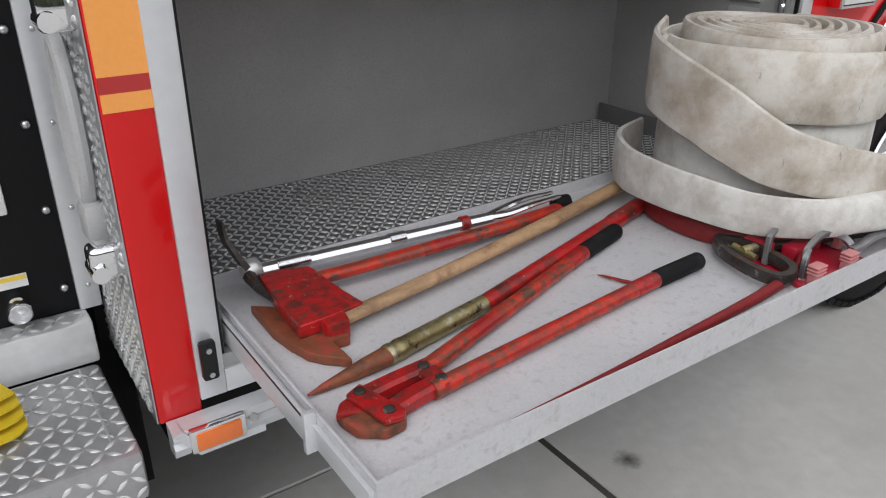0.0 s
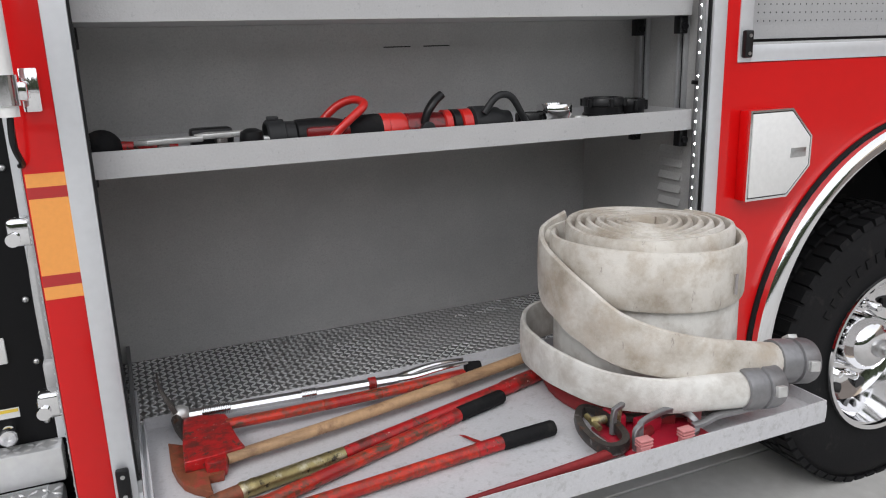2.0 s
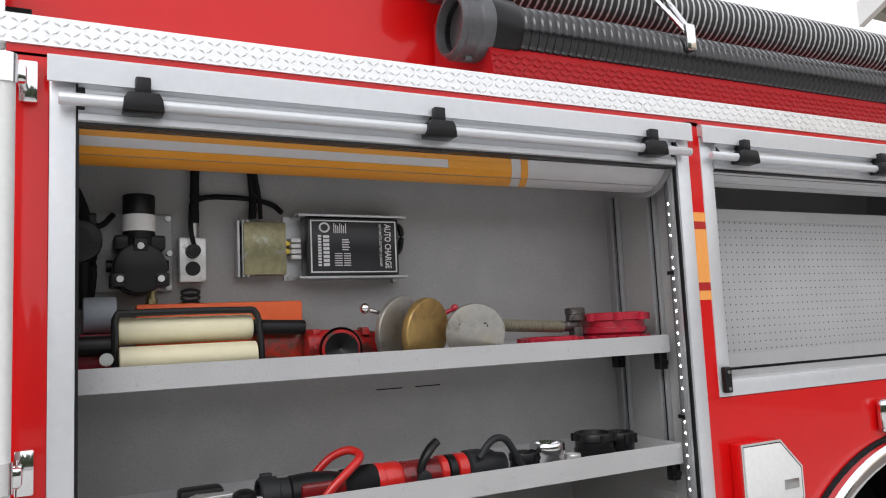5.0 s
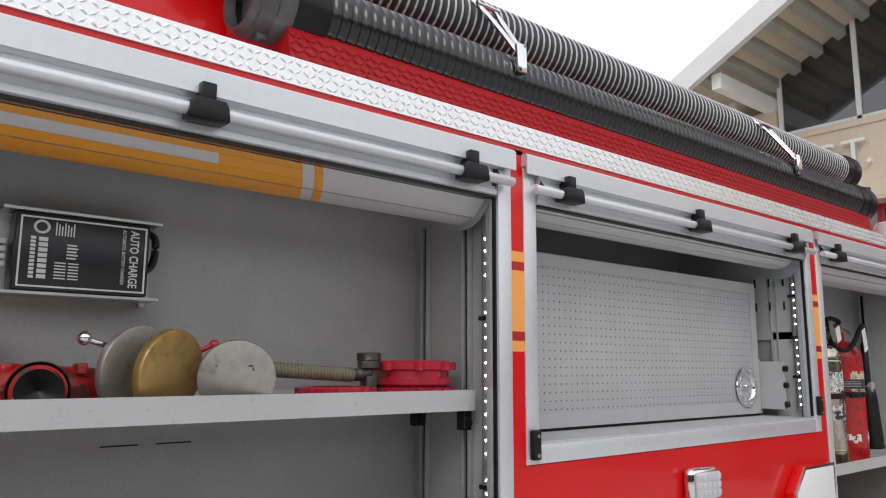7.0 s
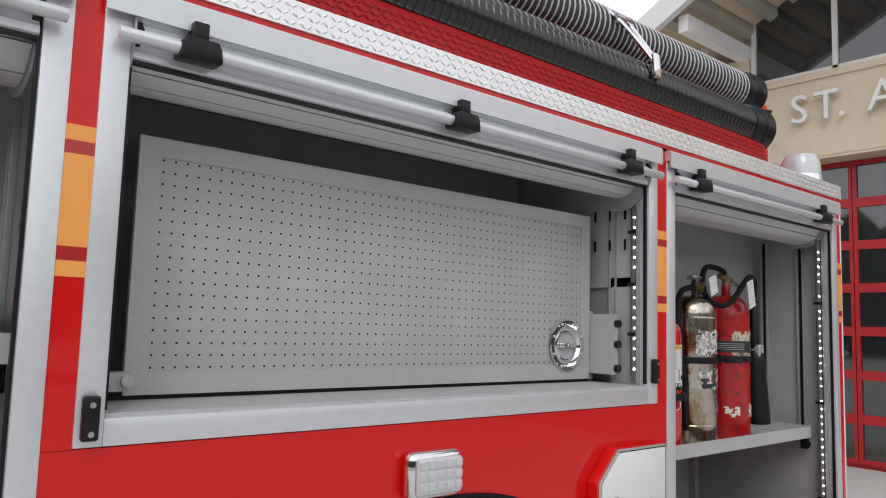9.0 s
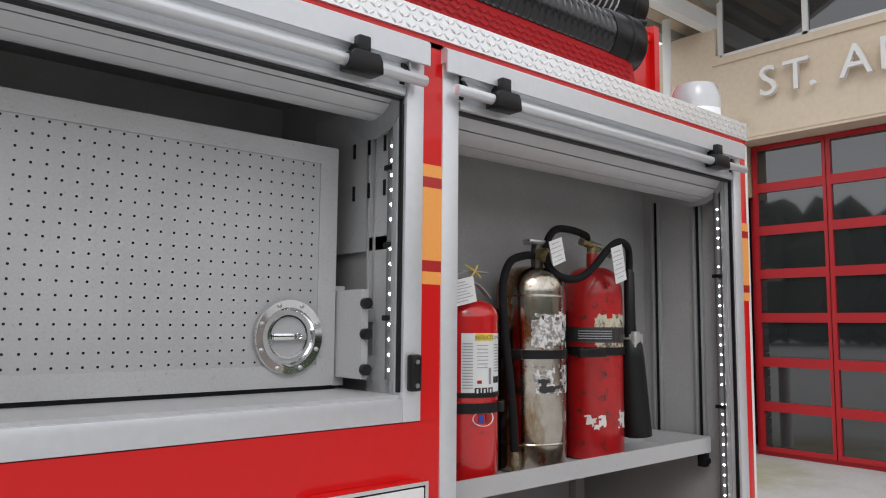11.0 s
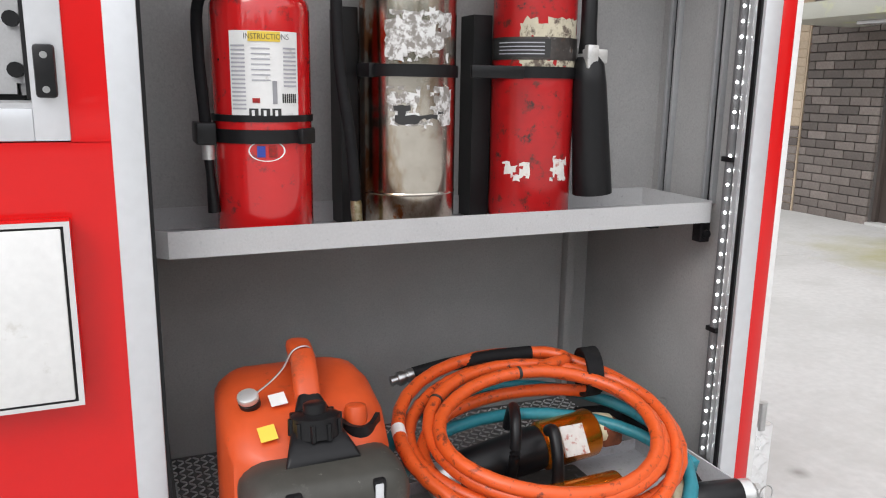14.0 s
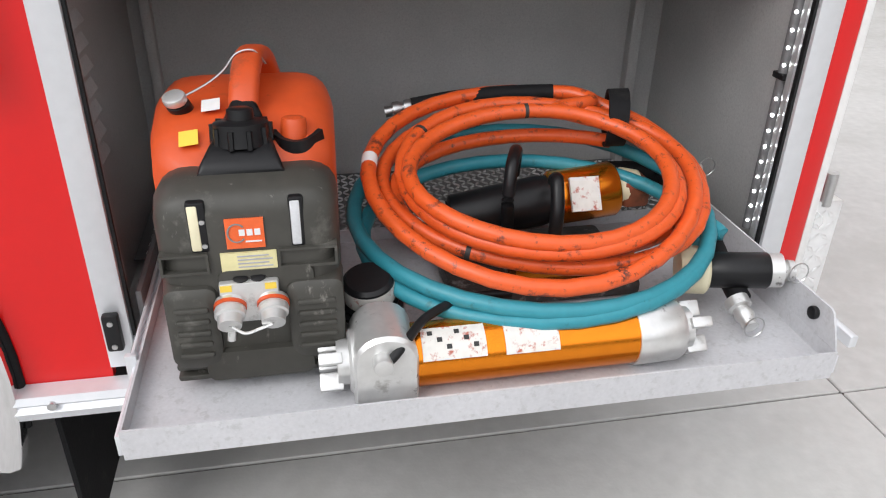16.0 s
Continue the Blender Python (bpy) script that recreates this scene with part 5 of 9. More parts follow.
LABEL_OLD = mat("yellowed_label", (0.58, 0.53, 0.40), 0.7, var=0.15, dirt=(0.12, 0.09, 0.07), dirt_amount=0.5, dirt_scale=45)
GEN_ORANGE = mat("orange_power_unit_shell", (0.60, 0.08, 0.018), 0.38, var=0.1, scale=8, bump=0.05, dirt=(0.35, 0.07, 0.03), dirt_amount=0.2, dirt_scale=9)
GEN_GREY = mat("dark_olive_grey_plastic", (0.050, 0.048, 0.041), 0.5, var=0.2, scale=10, bump=0.1, dirt=(0.13, 0.125, 0.11), dirt_amount=0.24, dirt_scale=9)
HYD_ORANGE = mat("orange_hydraulic_hose", (0.70, 0.10, 0.018), 0.36, var=0.12, scale=20, dirt=(0.16, 0.035, 0.02), dirt_amount=0.3, dirt_scale=42)
HYD_TEAL = mat("teal_hydraulic_hose", (0.03, 0.25, 0.31), 0.40, var=0.1, scale=20, dirt=(0.02, 0.14, 0.15), dirt_amount=0.2, dirt_scale=30)
GOLD = mat("orange_anodised_metal", (0.80, 0.24, 0.015), 0.22, metal=0.85, var=0.08, scale=12, rough_var=0.06)
SILVER = mat("machined_aluminium", (0.68, 0.68, 0.67), 0.34, metal=0.65, var=0.1, scale=16, dirt=(0.40, 0.39, 0.37), dirt_amount=0.22, dirt_scale=18)
CREAM = mat("cream_nylon", (0.80, 0.74, 0.52), 0.45, var=0.06, scale=12)
GUN = mat("gunmetal_disc", (0.40, 0.39, 0.37), 0.42, metal=0.7, var=0.2, scale=14, dirt=(0.28, 0.26, 0.22), dirt_amount=0.3, dirt_scale=14)
BRASS_DISC = mat("brass_plate", (0.48, 0.32, 0.12), 0.42, metal=0.7, var=0.18, scale=12, dirt=(0.30, 0.20, 0.09), dirt_amount=0.3, dirt_scale=14)
FIT_RED = mat("red_cast_fitting", (0.42, 0.014, 0.035), 0.3, var=0.12, coat=0.4, scale=14, dirt=(0.20, 0.02, 0.03), dirt_amount=0.2, dirt_scale=20)
OLIVE_FOIL = mat("yellowed_clear_cover", (0.30, 0.28, 0.16), 0.3, metal=0.5, var=0.35, scale=18, dirt=(0.42, 0.42, 0.38), dirt_amount=0.3, dirt_scale=20)
CHARGER_BLACK = mat("black_charger_face", (0.014, 0.014, 0.018), 0.3, var=0.1)
PRINT = mat("white_print", (0.75, 0.75, 0.75), 0.5, var=0.03)
GALV = mat("galvanised_steel", (0.55, 0.55, 0.56), 0.35, metal=0.8, var=0.12, scale=20)
BOX_GREY = mat("blue_grey_plastic", (0.27, 0.30, 0.33), 0.5, var=0.08)


def loft(bm, path, shape, up=(0, 0, 1), mi=0):
    """Sweep whose section [(across, upward)] changes along the way: shape(share) gives it."""
    up = V(*up)
    rings, n = [], len(path)
    for i, p in enumerate(path):
        d = (path[min(i + 1, n - 1)] - path[max(i - 1, 0)]).normalized()
        side = d.cross(up).normalized()
        u = side.cross(d).normalized()
        rings.append([bm.verts.new(p + side * s + u * h) for s, h in shape(i / (n - 1))])
    m = len(rings[0])
    for r0, r1 in zip(rings, rings[1:]):
        for j in range(m):
            f = bm.faces.new((r0[j], r0[(j + 1) % m], r1[(j + 1) % m], r1[j]))
            f.material_index = mi
    bm.faces.new(rings[0])
    bm.faces.new(rings[-1])
    return bm


def lerp(a, b, t):
    return a + (b - a) * max(0.0, min(1.0, t))


scuff(TOOL_RED, (0.085, 0.024, 0.018), 0.50, 13, 0.06)
scuff(TOOL_RED, (0.075, 0.045, 0.034), 0.38, 30, 0.02)
scuff(TOOL_RED, (0.46, 0.36, 0.32), 0.22, 70, 0.02)
scuff(TOOL_ORANGE, (0.32, 0.016, 0.016), 0.55, 7, 0.06)
scuff(TOOL_ORANGE, (0.095, 0.05, 0.03), 0.46, 26, 0.03, (0.5, 1.4, 1.4))
scuff(RUST, (0.10, 0.05, 0.03), 0.54, 14, 0.06)
scuff(WOOD, (0.20, 0.12, 0.07), 0.46, 14, 0.10, (0.2, 1, 1))
scuff(BRASS, (0.60, 0.56, 0.42), 0.45, 14, 0.06)
scuff(BRASS, (0.05, 0.045, 0.035), 0.38, 40, 0.03)
scuff(CANVAS, (0.46, 0.39, 0.31), 0.44, 9, 0.10)
scuff(CANVAS, (0.33, 0.29, 0.26), 0.22, 60, 0.04, (1, 1, 0.3))
scuff(CANVAS_WHITE, (0.44, 0.40, 0.36), 0.36, 7, 0.12)
scuff(TRAY, (0.30, 0.30, 0.30), 0.10, 40, 0.015)
scuff(GEN_GREY, (0.20, 0.19, 0.17), 0.20, 30, 0.04, (1, 1, 0.35))
scuff(GEN_ORANGE, (0.22, 0.05, 0.02), 0.14, 26, 0.05)
scuff(EXT_CHROME, (0.42, 0.15, 0.05), 0.54, 14, 0.02, (1, 1, 0.6), ("X", 4.24, 4.10))
scuff(EXT_CHROME, (0.30, 0.20, 0.11), 0.40, 11, 0.08, (1, 1, 0.4))
scuff(EXT_CHROME, (0.16, 0.10, 0.06), 0.24, 26, 0.05)
scuff(EXT_RED_OLD, (0.05, 0.02, 0.018), 0.30, 22, 0.03)
scuff(EXT_RED, (0.10, 0.012, 0.012), 0.14, 30, 0.02)
scuff(HYD_ORANGE, (0.10, 0.025, 0.015), 0.30, 30, 0.02, (1, 1, 1))
scuff(SILVER, (0.20, 0.19, 0.18), 0.22, 30, 0.03)
scuff(IRON, (0.32, 0.31, 0.30), 0.35, 30, 0.05)
scuff(GUN, (0.46, 0.40, 0.30), 0.42, 9, 0.12)


# ---- rolled large hose on the front tray ----
def spiral(cx, cy, z, r0, r1, turns, wob=0.004, phase=0.0, steps=40, rise=0.0):
    pts = []
    n = int(turns * steps)
    for i in range(n + 1):
        t = i / n
        a = phase + 2 * math.pi * turns * t
        r = lerp(r0, r1, t) + wob * math.sin(a * 3 + phase * 5)
        pts.append(V(cx + r * math.cos(a), cy + r * math.sin(a), z + rise * (1 - t) + wob * 1.2 * math.sin(a * 2.1)))
    return pts


def flat(th, hh):
    """Section of a flat hose on edge: half thickness th, half height hh, with round folds."""
    return [(-th, -hh + th), (-th * .5, -hh), (th * .5, -hh), (th, -hh + th), (th * 1.15, 0), (th, hh - th), (th * .5, hh), (-th * .5, hh), (-th, hh - th), (-th * 1.15, 0)]


roll = thing("rolled_hose", "off-white canvas supply hose rolled up on the pulled-out tray", "hose")
bm = bmesh.new()
loft(bm, spiral(1.475, -0.150, 1.103, 0.035, 0.212, 7, 0.003, 0.4, rise=0.004), lambda t: flat(0.0085, 0.076))
part("upper_coil", bm, CANVAS, roll)
bm = bmesh.new()
loft(bm, spiral(1.475, -0.148, 1.084, 0.230, 0.242, 1.02, 0.003, 2.4), lambda t: flat(0.0095, 0.071))
part("outer_turn", bm, CANVAS, roll)
bm = bmesh.new()
loft(bm, spiral(1.482, -0.135, 0.893, 0.05, 0.240, 6, 0.003, 1.2), lambda t: flat(0.010, 0.118))
part("lower_coil", bm, CANVAS_WHITE, roll)


def free_end(name, pts, hh, r_end, material, coup_a, coup_b):
    bm = bmesh.new()
    path = spline(pts, 10)

    def shape(t):
        k = max(0.0, (t - 0.72) / 0.28)
        k = k * k * (3 - 2 * k)
        th, h = lerp(0.010, r_end, k), lerp(lerp(hh[0], hh[1], min(1, t * 1.25)), r_end, k)
        return [(math.copysign(abs(math.cos(a)) ** lerp(0.55, 1, k), math.cos(a)) * th, math.copysign(abs(math.sin(a)) ** lerp(0.75, 1, k), math.sin(a)) * h) for a in (2 * math.pi * j / 16 for j in range(16))]
    loft(bm, path, shape)
    f = part(name, bm, material, roll)
    bm = bmesh.new()
    R = r_end
    lathe(bm, coup_a, coup_b, [(0.0, R * 1.02), (0.02, R * 1.14), (0.10, R * 1.18), (0.48, R * 1.18), (0.50, R * 1.10), (0.54, R * 1.10), (0.56, R * 1.22), (0.93, R * 1.22), (1.0, R * 1.16), (1.0, R * 0.92), (0.7, R * 0.90), (0.7, 0.001)], 36, caps=False)
    c = part("coupling", bm, GREY_CAST, roll, "grey metal storz-type hose coupling")
    A, B = V(*coup_a), V(*coup_b)
    d = (B - A)
    q = d.to_track_quat("Z", "Y")
    for k in range(3):
        a = 2 * math.pi * k / 3 + 0.9
        o = A + d * 0.74 + q @ V(R * 1.24 * math.cos(a), R * 1.24 * math.sin(a), 0)
        bm = bmesh.new()
        box(bm, -0.008, 0.008, -0.013, 0.013, -0.014, 0.014, bevel=0.003)
        moved(bm, Matrix.Translation(o) @ q.to_matrix().to_4x4() @ Matrix.Rotation(a, 4, "Z"))
        part("lug", bm, SILVER, c)
    return f


def on_coil(a, z, r=0.264):
    return (1.475 + r * math.cos(radians(a)), -0.15 + r * math.sin(radians(a)), z)


free_end("upper_tail", [on_coil(110, 1.085, 0.255), on_coil(140, 1.075, 0.262), on_coil(165, 1.058), on_coil(188, 1.028), on_coil(204, 0.992), on_coil(220, 0.958, 0.27), on_coil(240, 0.932, 0.272), on_coil(260, 0.914, 0.275), (1.56, -0.425, 0.885), (1.665, -0.41, 0.858)], (0.092, 0.052), 0.046, CANVAS, (1.655, -0.411, 0.860), (1.760, -0.425, 0.846))
free_end("lower_tail", [(1.40, 0.14, 0.855), (1.28, 0.10, 0.855), (1.207, 0.005, 0.853), (1.187, -0.10, 0.852), (1.19, -0.20, 0.850), (1.238, -0.315, 0.838), (1.33, -0.405, 0.836), (1.44, -0.442, 0.838), (1.52, -0.45, 0.832)], (0.060, 0.042), 0.044, CANVAS_WHITE, (1.512, -0.45, 0.833), (1.622, -0.452, 0.822))
# faded stencil on the coil
part("stencil_mark", boxes((1.550, 1.556, -0.391, -0.387, 1.04, 1.09)), mat("faded_ink", (0.33, 0.31, 0.31), 0.8), roll)

# dark red flat hose under the roll, its end along the tray edge
rs = thing("red_flat_hose", "dark red flat hose lying along the tray lip", "hose")
bm = bmesh.new()
loft(bm, spline([(0.275, -0.4805, 0.7435), (0.45, -0.477, 0.7445), (0.65, -0.471, 0.745), (0.85, -0.462, 0.747), (1.02, -0.455, 0.750), (1.14, -0.446, 0.751), (1.24, -0.43, 0.752), (1.31, -0.40, 0.753)], 8), lambda t: circle(lerp(0.0055, 0.011, t * 1.2), 10, lerp(0.006, 0.014, t * 1.2)))
part("end", bm, MAROON, rs)
bm = bmesh.new()
loft(bm, spiral(1.478, -0.14, 0.7585, 0.17, 0.262, 2.6, 0.003, 0.6), lambda t: flat(0.009, 0.020))
part("coil", bm, MAROON, rs)

# ---- forcible entry tools ----
def tool_handle(bm, a, b, r0, r1, bow=0.0, flatten=0.8):
    A, B = V(*a), V(*b)
    mid = (A + B) / 2 + V(0, bow, 0)
    path = spline([A, A.lerp(mid, .5) + V(0, bow * .3, 0), mid, mid.lerp(B, .5) + V(0, bow * .2, 0), B], 8)
    return loft(bm, path, lambda t: circle(lerp(r0, r1, t) * (1.0 + 0.25 * max(0, t - 0.9) * 10), 14, lerp(r0, r1, t) * flatten))


def slab_poly(pts, z0, z1, bevel):
    bm = bmesh.new()
    prism(bm, pts, "z", z0, z1, bevel=bevel)
    return bm


axe = thing("fire_axe", "flat-head fire axe with chipped red head and red-orange handle", "axe", "axes on the tray")
bm = slab_poly([(0.328, 0.105), (0.376, 0.096), (0.424, 0.084), (0.427, 0.055), (0.427, 0.015), (0.432, -0.045), (0.442, -0.100), (0.375, -0.112), (0.311, -0.117), (0.316, -0.03)], 0.757, 0.782, 0.003)
part("head", bm, TOOL_RED, axe)
bm = bmesh.new()
tool_handle(bm, (0.42, 0.042, 0.772), (1.05, 0.058, 0.764), 0.016, 0.018, -0.006)
part("handle", bm, TOOL_ORANGE, axe, "red-orange painted wooden handle")
axe = thing("fire_axe", "pick-head fire axe with rusty red head and bare wooden handle", "axe", "axes on the tray")
bm = slab_poly([(0.287, 0.043), (0.319, 0.017), (0.330, -0.04), (0.342, -0.084), (0.400, -0.094), (0.386, -0.153), (0.352, -0.146), (0.357, -0.214), (0.345, -0.205), (0.322, -0.180), (0.304, -0.156), (0.294, -0.115), (0.286, -0.06)], 0.7385, 0.7565, 0.0025)
part("head", bm, RUST, axe)
bm = slab_poly([(0.352, -0.078), (0.406, -0.086), (0.396, -0.140), (0.352, -0.136)], 0.7388, 0.780, 0.008)
part("eye", bm, TOOL_RED, axe)
bm = bmesh.new()
tool_handle(bm, (0.40, -0.105, 0.764), (1.305, 0.085, 0.772), 0.0155, 0.019, -0.012)
part("handle", bm, WOOD, axe, "worn pale wooden handle")

hal = thing("halligan_bar", "chromed pry bar with fork and adze lying at the tray back", "pry bar")
bm = bmesh.new()
lathe(bm, (0.345, 0.125, 0.778), (0.87, 0.085, 0.778), [(0, 0.013), (1, 0.013)], 8)
sh = part("shaft", bm, CHROME, hal)
for k in range(16):
    for f0 in (0.06, 0.52):
        if f0 > 0.5 and k > 8:
            continue
        t = f0 + k * 0.008
        c = V(0.345, 0.125, 0.778).lerp(V(0.87, 0.085, 0.778), t)
        d = V(0.0022, -0.00017, 0)
        bm = bmesh.new()
        lathe(bm, c - d, c + d, [(0, 0.013), (0.3, 0.0148), (0.7, 0.0148), (1, 0.013)], 10)
        part("knurl", bm, CHROME, sh)
bm = bmesh.new()
lathe(bm, (0.79, 0.0912, 0.778), (0.81, 0.0898, 0.778), [(0, 0.016), (1, 0.016)], 12)
part("red_band", bm, TOOL_RED, hal)
for s in (-1, 1):
    bm = bmesh.new()
    loft(bm, spline([(0.86, 0.086, 0.779), (0.91, 0.084 + s * 0.014, 0.783), (0.98, 0.085 + s * 0.018, 0.79), (1.07, 0.092 + s * 0.014, 0.787)], 6), lambda t: circle(lerp(0.011, 0.006, t), 8, lerp(0.010, 0.004, t)))
    part("fork_tine", bm, CHROME, hal)
bm = bmesh.new()
bmesh.ops.create_uvsphere(bm, u_segments=14, v_segments=9, radius=0.023, matrix=Matrix.Translation((0.325, 0.127, 0.782)))
part("head", bm, SILVER, hal)
bm = bmesh.new()
loft(bm, spline([(0.315, 0.128, 0.79), (0.300, 0.135, 0.82), (0.287, 0.145, 0.85), (0.284, 0.15, 0.885)], 5), lambda t: [(-lerp(.018, .02, t), -lerp(.006, .002, t)), (lerp(.018, .02, t), -lerp(.006, .002, t)), (lerp(.018, .02, t), lerp(.006, .002, t)), (-lerp(.018, .02, t), lerp(.006, .002, t))], up=(1, 0, 0.2))
part("adze", bm, IRON, hal)
bm = bmesh.new()
loft(bm, spline([(0.315, 0.11, 0.778), (0.315, 0.06, 0.772), (0.325, 0.0, 0.768)], 5), lambda t: circle(lerp(0.014, 0.003, t), 8))
part("spike", bm, IRON, hal)
bm = bmesh.new()
rod(bm, (1.075, 0.105, 0.757), (1.12, 0.095, 0.757), 0.019, seg=16, edge=0.004)
ft = thing("rubber_stop", "small black rubber tube beside the tool handles", "rubber stop")
part("tube", bm, RUBBER, ft)

pike = thing("pike_bar", "red and brass coated steel bar with a rusty pointed tip", "pry bar")
bm = bmesh.new()
lathe(bm, (0.262, -0.248, 0.744), (0.41, -0.236, 0.754), [(0, 0.002), (0.2, 0.007), (0.7, 0.015), (1, 0.017)], 16)
part("tip", bm, RUST, pike, "rusty pointed iron tip")
bm = bmesh.new()
lathe(bm, (0.405, -0.236, 0.7545), (0.64, -0.190, 0.7555), [(0, 0.016), (0.02, 0.0185), (0.05, 0.0185), (0.06, 0.0172), (0.10, 0.0172), (0.11, 0.0185), (0.15, 0.0185), (0.16, 0.0175), (1, 0.0175)], 18)
part("sleeve", bm, BRASS, pike)
bm = bmesh.new()
lathe(bm, (0.64, -0.190, 0.7555), (1.25, -0.016, 0.757), [(0, 0.017), (0.75, 0.0175), (0.78, 0.02), (1, 0.0195)], 18)
part("shaft", bm, TOOL_RED, pike)

cutter = thing("bolt_cutter", "long red bolt cutters with black grips and chipped paint", "bolt cutter")
part("jaw", slab_poly([(0.266, -0.330), (0.284, -0.306), (0.315, -0.296), (0.345, -0.318), (0.335, -0.352), (0.300, -0.345)], 0.7385, 0.758, 0.006), TOOL_RED, cutter)
part("jaw", slab_poly([(0.266, -0.333), (0.300, -0.349), (0.336, -0.354), (0.358, -0.372), (0.345, -0.398), (0.310, -0.401), (0.276, -0.375)], 0.7385, 0.757, 0.006), RUST, cutter)
part("jaw_plate", slab_poly([(0.296, -0.306), (0.327, -0.292), (0.352, -0.384), (0.342, -0.398), (0.312, -0.394)], 0.758, 0.767, 0.003), TOOL_RED, cutter)
for x, y in ((0.316, -0.312), (0.330, -0.374), (0.432, -0.308), (0.436, -0.352)):
    bm = bmesh.new()
    rod(bm, (x, y, 0.755), (x, y, 0.771), 0.010, seg=12, edge=0.003)
    part("pivot_bolt", bm, IRON, cutter)
for a, b, c in (((0.325, -0.310, 0.752), (0.375, -0.306, 0.754), (0.445, -0.302, 0.755)), ((0.340, -0.362, 0.752), (0.385, -0.352, 0.753), (0.430, -0.348, 0.755))):
    bm = bmesh.new()
    loft(bm, spline([a, b, c], 6), lambda t: [(-.016, -.008), (-.010, -.013), (.010, -.013), (.016, -.008), (.016, .008), (.010, .013), (-.010, .013), (-.016, .008)])
    part("link", bm, TOOL_RED, cutter)
part("hinge_plate", slab_poly([(0.415, -0.300), (0.448, -0.300), (0.452, -0.355), (0.436, -0.374), (0.418, -0.352)], 0.757, 0.766, 0.003), TOOL_RED, cutter)
for a, g, e in (((0.435, -0.305, 0.755), (0.945, -0.133, 0.755), (1.088, -0.092, 0.756)), ((0.415, -0.357, 0.755), (0.975, -0.300, 0.755), (1.118, -0.293, 0.756))):
    bm = bmesh.new()
    rod(bm, a, g, 0.0155, seg=16)
    h = part("handle", bm, TOOL_ORANGE, cutter)
    bm = bmesh.new()
    lathe(bm, V(*g).lerp(V(*a), 0.12), g, [(0, 0.0158), (0.06, 0.0168), (1, 0.0168)], 16)
    part("red_sleeve", bm, TOOL_RED, h)
    bm = bmesh.new()
    rod(bm, g, e, 0.0185, seg=18, edge=0.007)
    part("grip", bm, RUBBER, h)
part("tape_tag", slab_poly([(0.915, -0.205), (0.925, -0.212), (0.965, -0.29), (0.95, -0.292)], 0.742, 0.7435, 0.0), TOOL_RED, cutter)

# ---- hydrant spanners in their red holder ----
def bar(pts, w, h, up=(0, 0, 1), n=5):
    """A cast bar of oblong section with eased edges along a curve."""
    bm = bmesh.new()
    c = 0.28
    sec = [(-w, -h * (1 - c)), (-w * (1 - c), -h), (w * (1 - c), -h), (w, -h * (1 - c)), (w, h * (1 - c)), (w * (1 - c), h), (-w * (1 - c), h), (-w, h * (1 - c))]
    loft(bm, spline(pts, n), lambda t: sec, up)
    return bm


sp1 = thing("hydrant_spanner", "dark iron hydrant spanner with an adjustable ring head", "wrench", "spanners on the tray")
ring = [(1.222, -0.262, 0.762), (1.185, -0.292, 0.764), (1.160, -0.345, 0.766), (1.152, -0.400, 0.764), (1.163, -0.440, 0.762), (1.196, -0.448, 0.763), (1.222, -0.425, 0.765), (1.236, -0.37, 0.766), (1.243, -0.31, 0.765)]
bm = bmesh.new()
sweep(bm, spline(ring, 5, closed=True), [(-.008, -.012), (.008, -.012), (.010, .0), (.008, .012), (-.008, .012), (-.010, .0)], closed=True)
part("ring_head", bm, IRON, sp1)
part("handle", bar([(1.238, -0.33, 0.764), (1.30, -0.352, 0.766), (1.40, -0.385, 0.768), (1.52, -0.43, 0.768)], 0.011, 0.007), IRON, sp1)
bm = bmesh.new()
rod(bm, (1.186, -0.340, 0.776), (1.226, -0.346, 0.776), 0.010, seg=12, edge=0.002)
rod(bm, (1.190, -0.372, 0.772), (1.192, -0.315, 0.778), 0.007, seg=10)
part("wing_nut", bm, BRASS, sp1, "worn brass wing nut")
sp2 = thing("hydrant_spanner", "grey cast spanner whose raised loop stands behind another", "wrench", "spanners on the tray")
part("loop", bar([(1.226, -0.372, 0.750), (1.228, -0.370, 0.775), (1.232, -0.368, 0.802), (1.244, -0.364, 0.809), (1.33, -0.335, 0.812), (1.372, -0.325, 0.806), (1.40, -0.322, 0.788)], 0.0065, 0.006, (0, 1, 0.2)), GREY_CAST, sp2)
part("web", bar([(1.252, -0.356, 0.768), (1.256, -0.354, 0.790), (1.266, -0.350, 0.796), (1.35, -0.325, 0.796)], 0.0055, 0.005, (0, 1, 0.2)), BRASS, sp2)
part("handle", bar([(1.395, -0.323, 0.788), (1.44, -0.345, 0.780), (1.52, -0.385, 0.778), (1.62, -0.425, 0.776)], 0.010, 0.006), GREY_CAST, sp2)
sp3 = thing("hydrant_spanner", "grey cast spanner with a curved hook lying along the tray lip", "wrench", "spanners on the tray")
part("loop", bar([(1.250, -0.440, 0.750), (1.247, -0.442, 0.772), (1.249, -0.440, 0.797), (1.262, -0.436, 0.804), (1.315, -0.424, 0.807), (1.352, -0.422, 0.806), (1.382, -0.434, 0.797), (1.394, -0.452, 0.780), (1.386, -0.468, 0.768), (1.366, -0.474, 0.766)], 0.0075, 0.006, (0, 1, 0.3)), GREY_CAST, sp3)
part("loop_inner", bar([(1.228, -0.452, 0.752), (1.226, -0.453, 0.775), (1.230, -0.450, 0.796), (1.25, -0.442, 0.800)], 0.0055, 0.006, (0, 1, 0.3)), GREY_CAST, sp3)
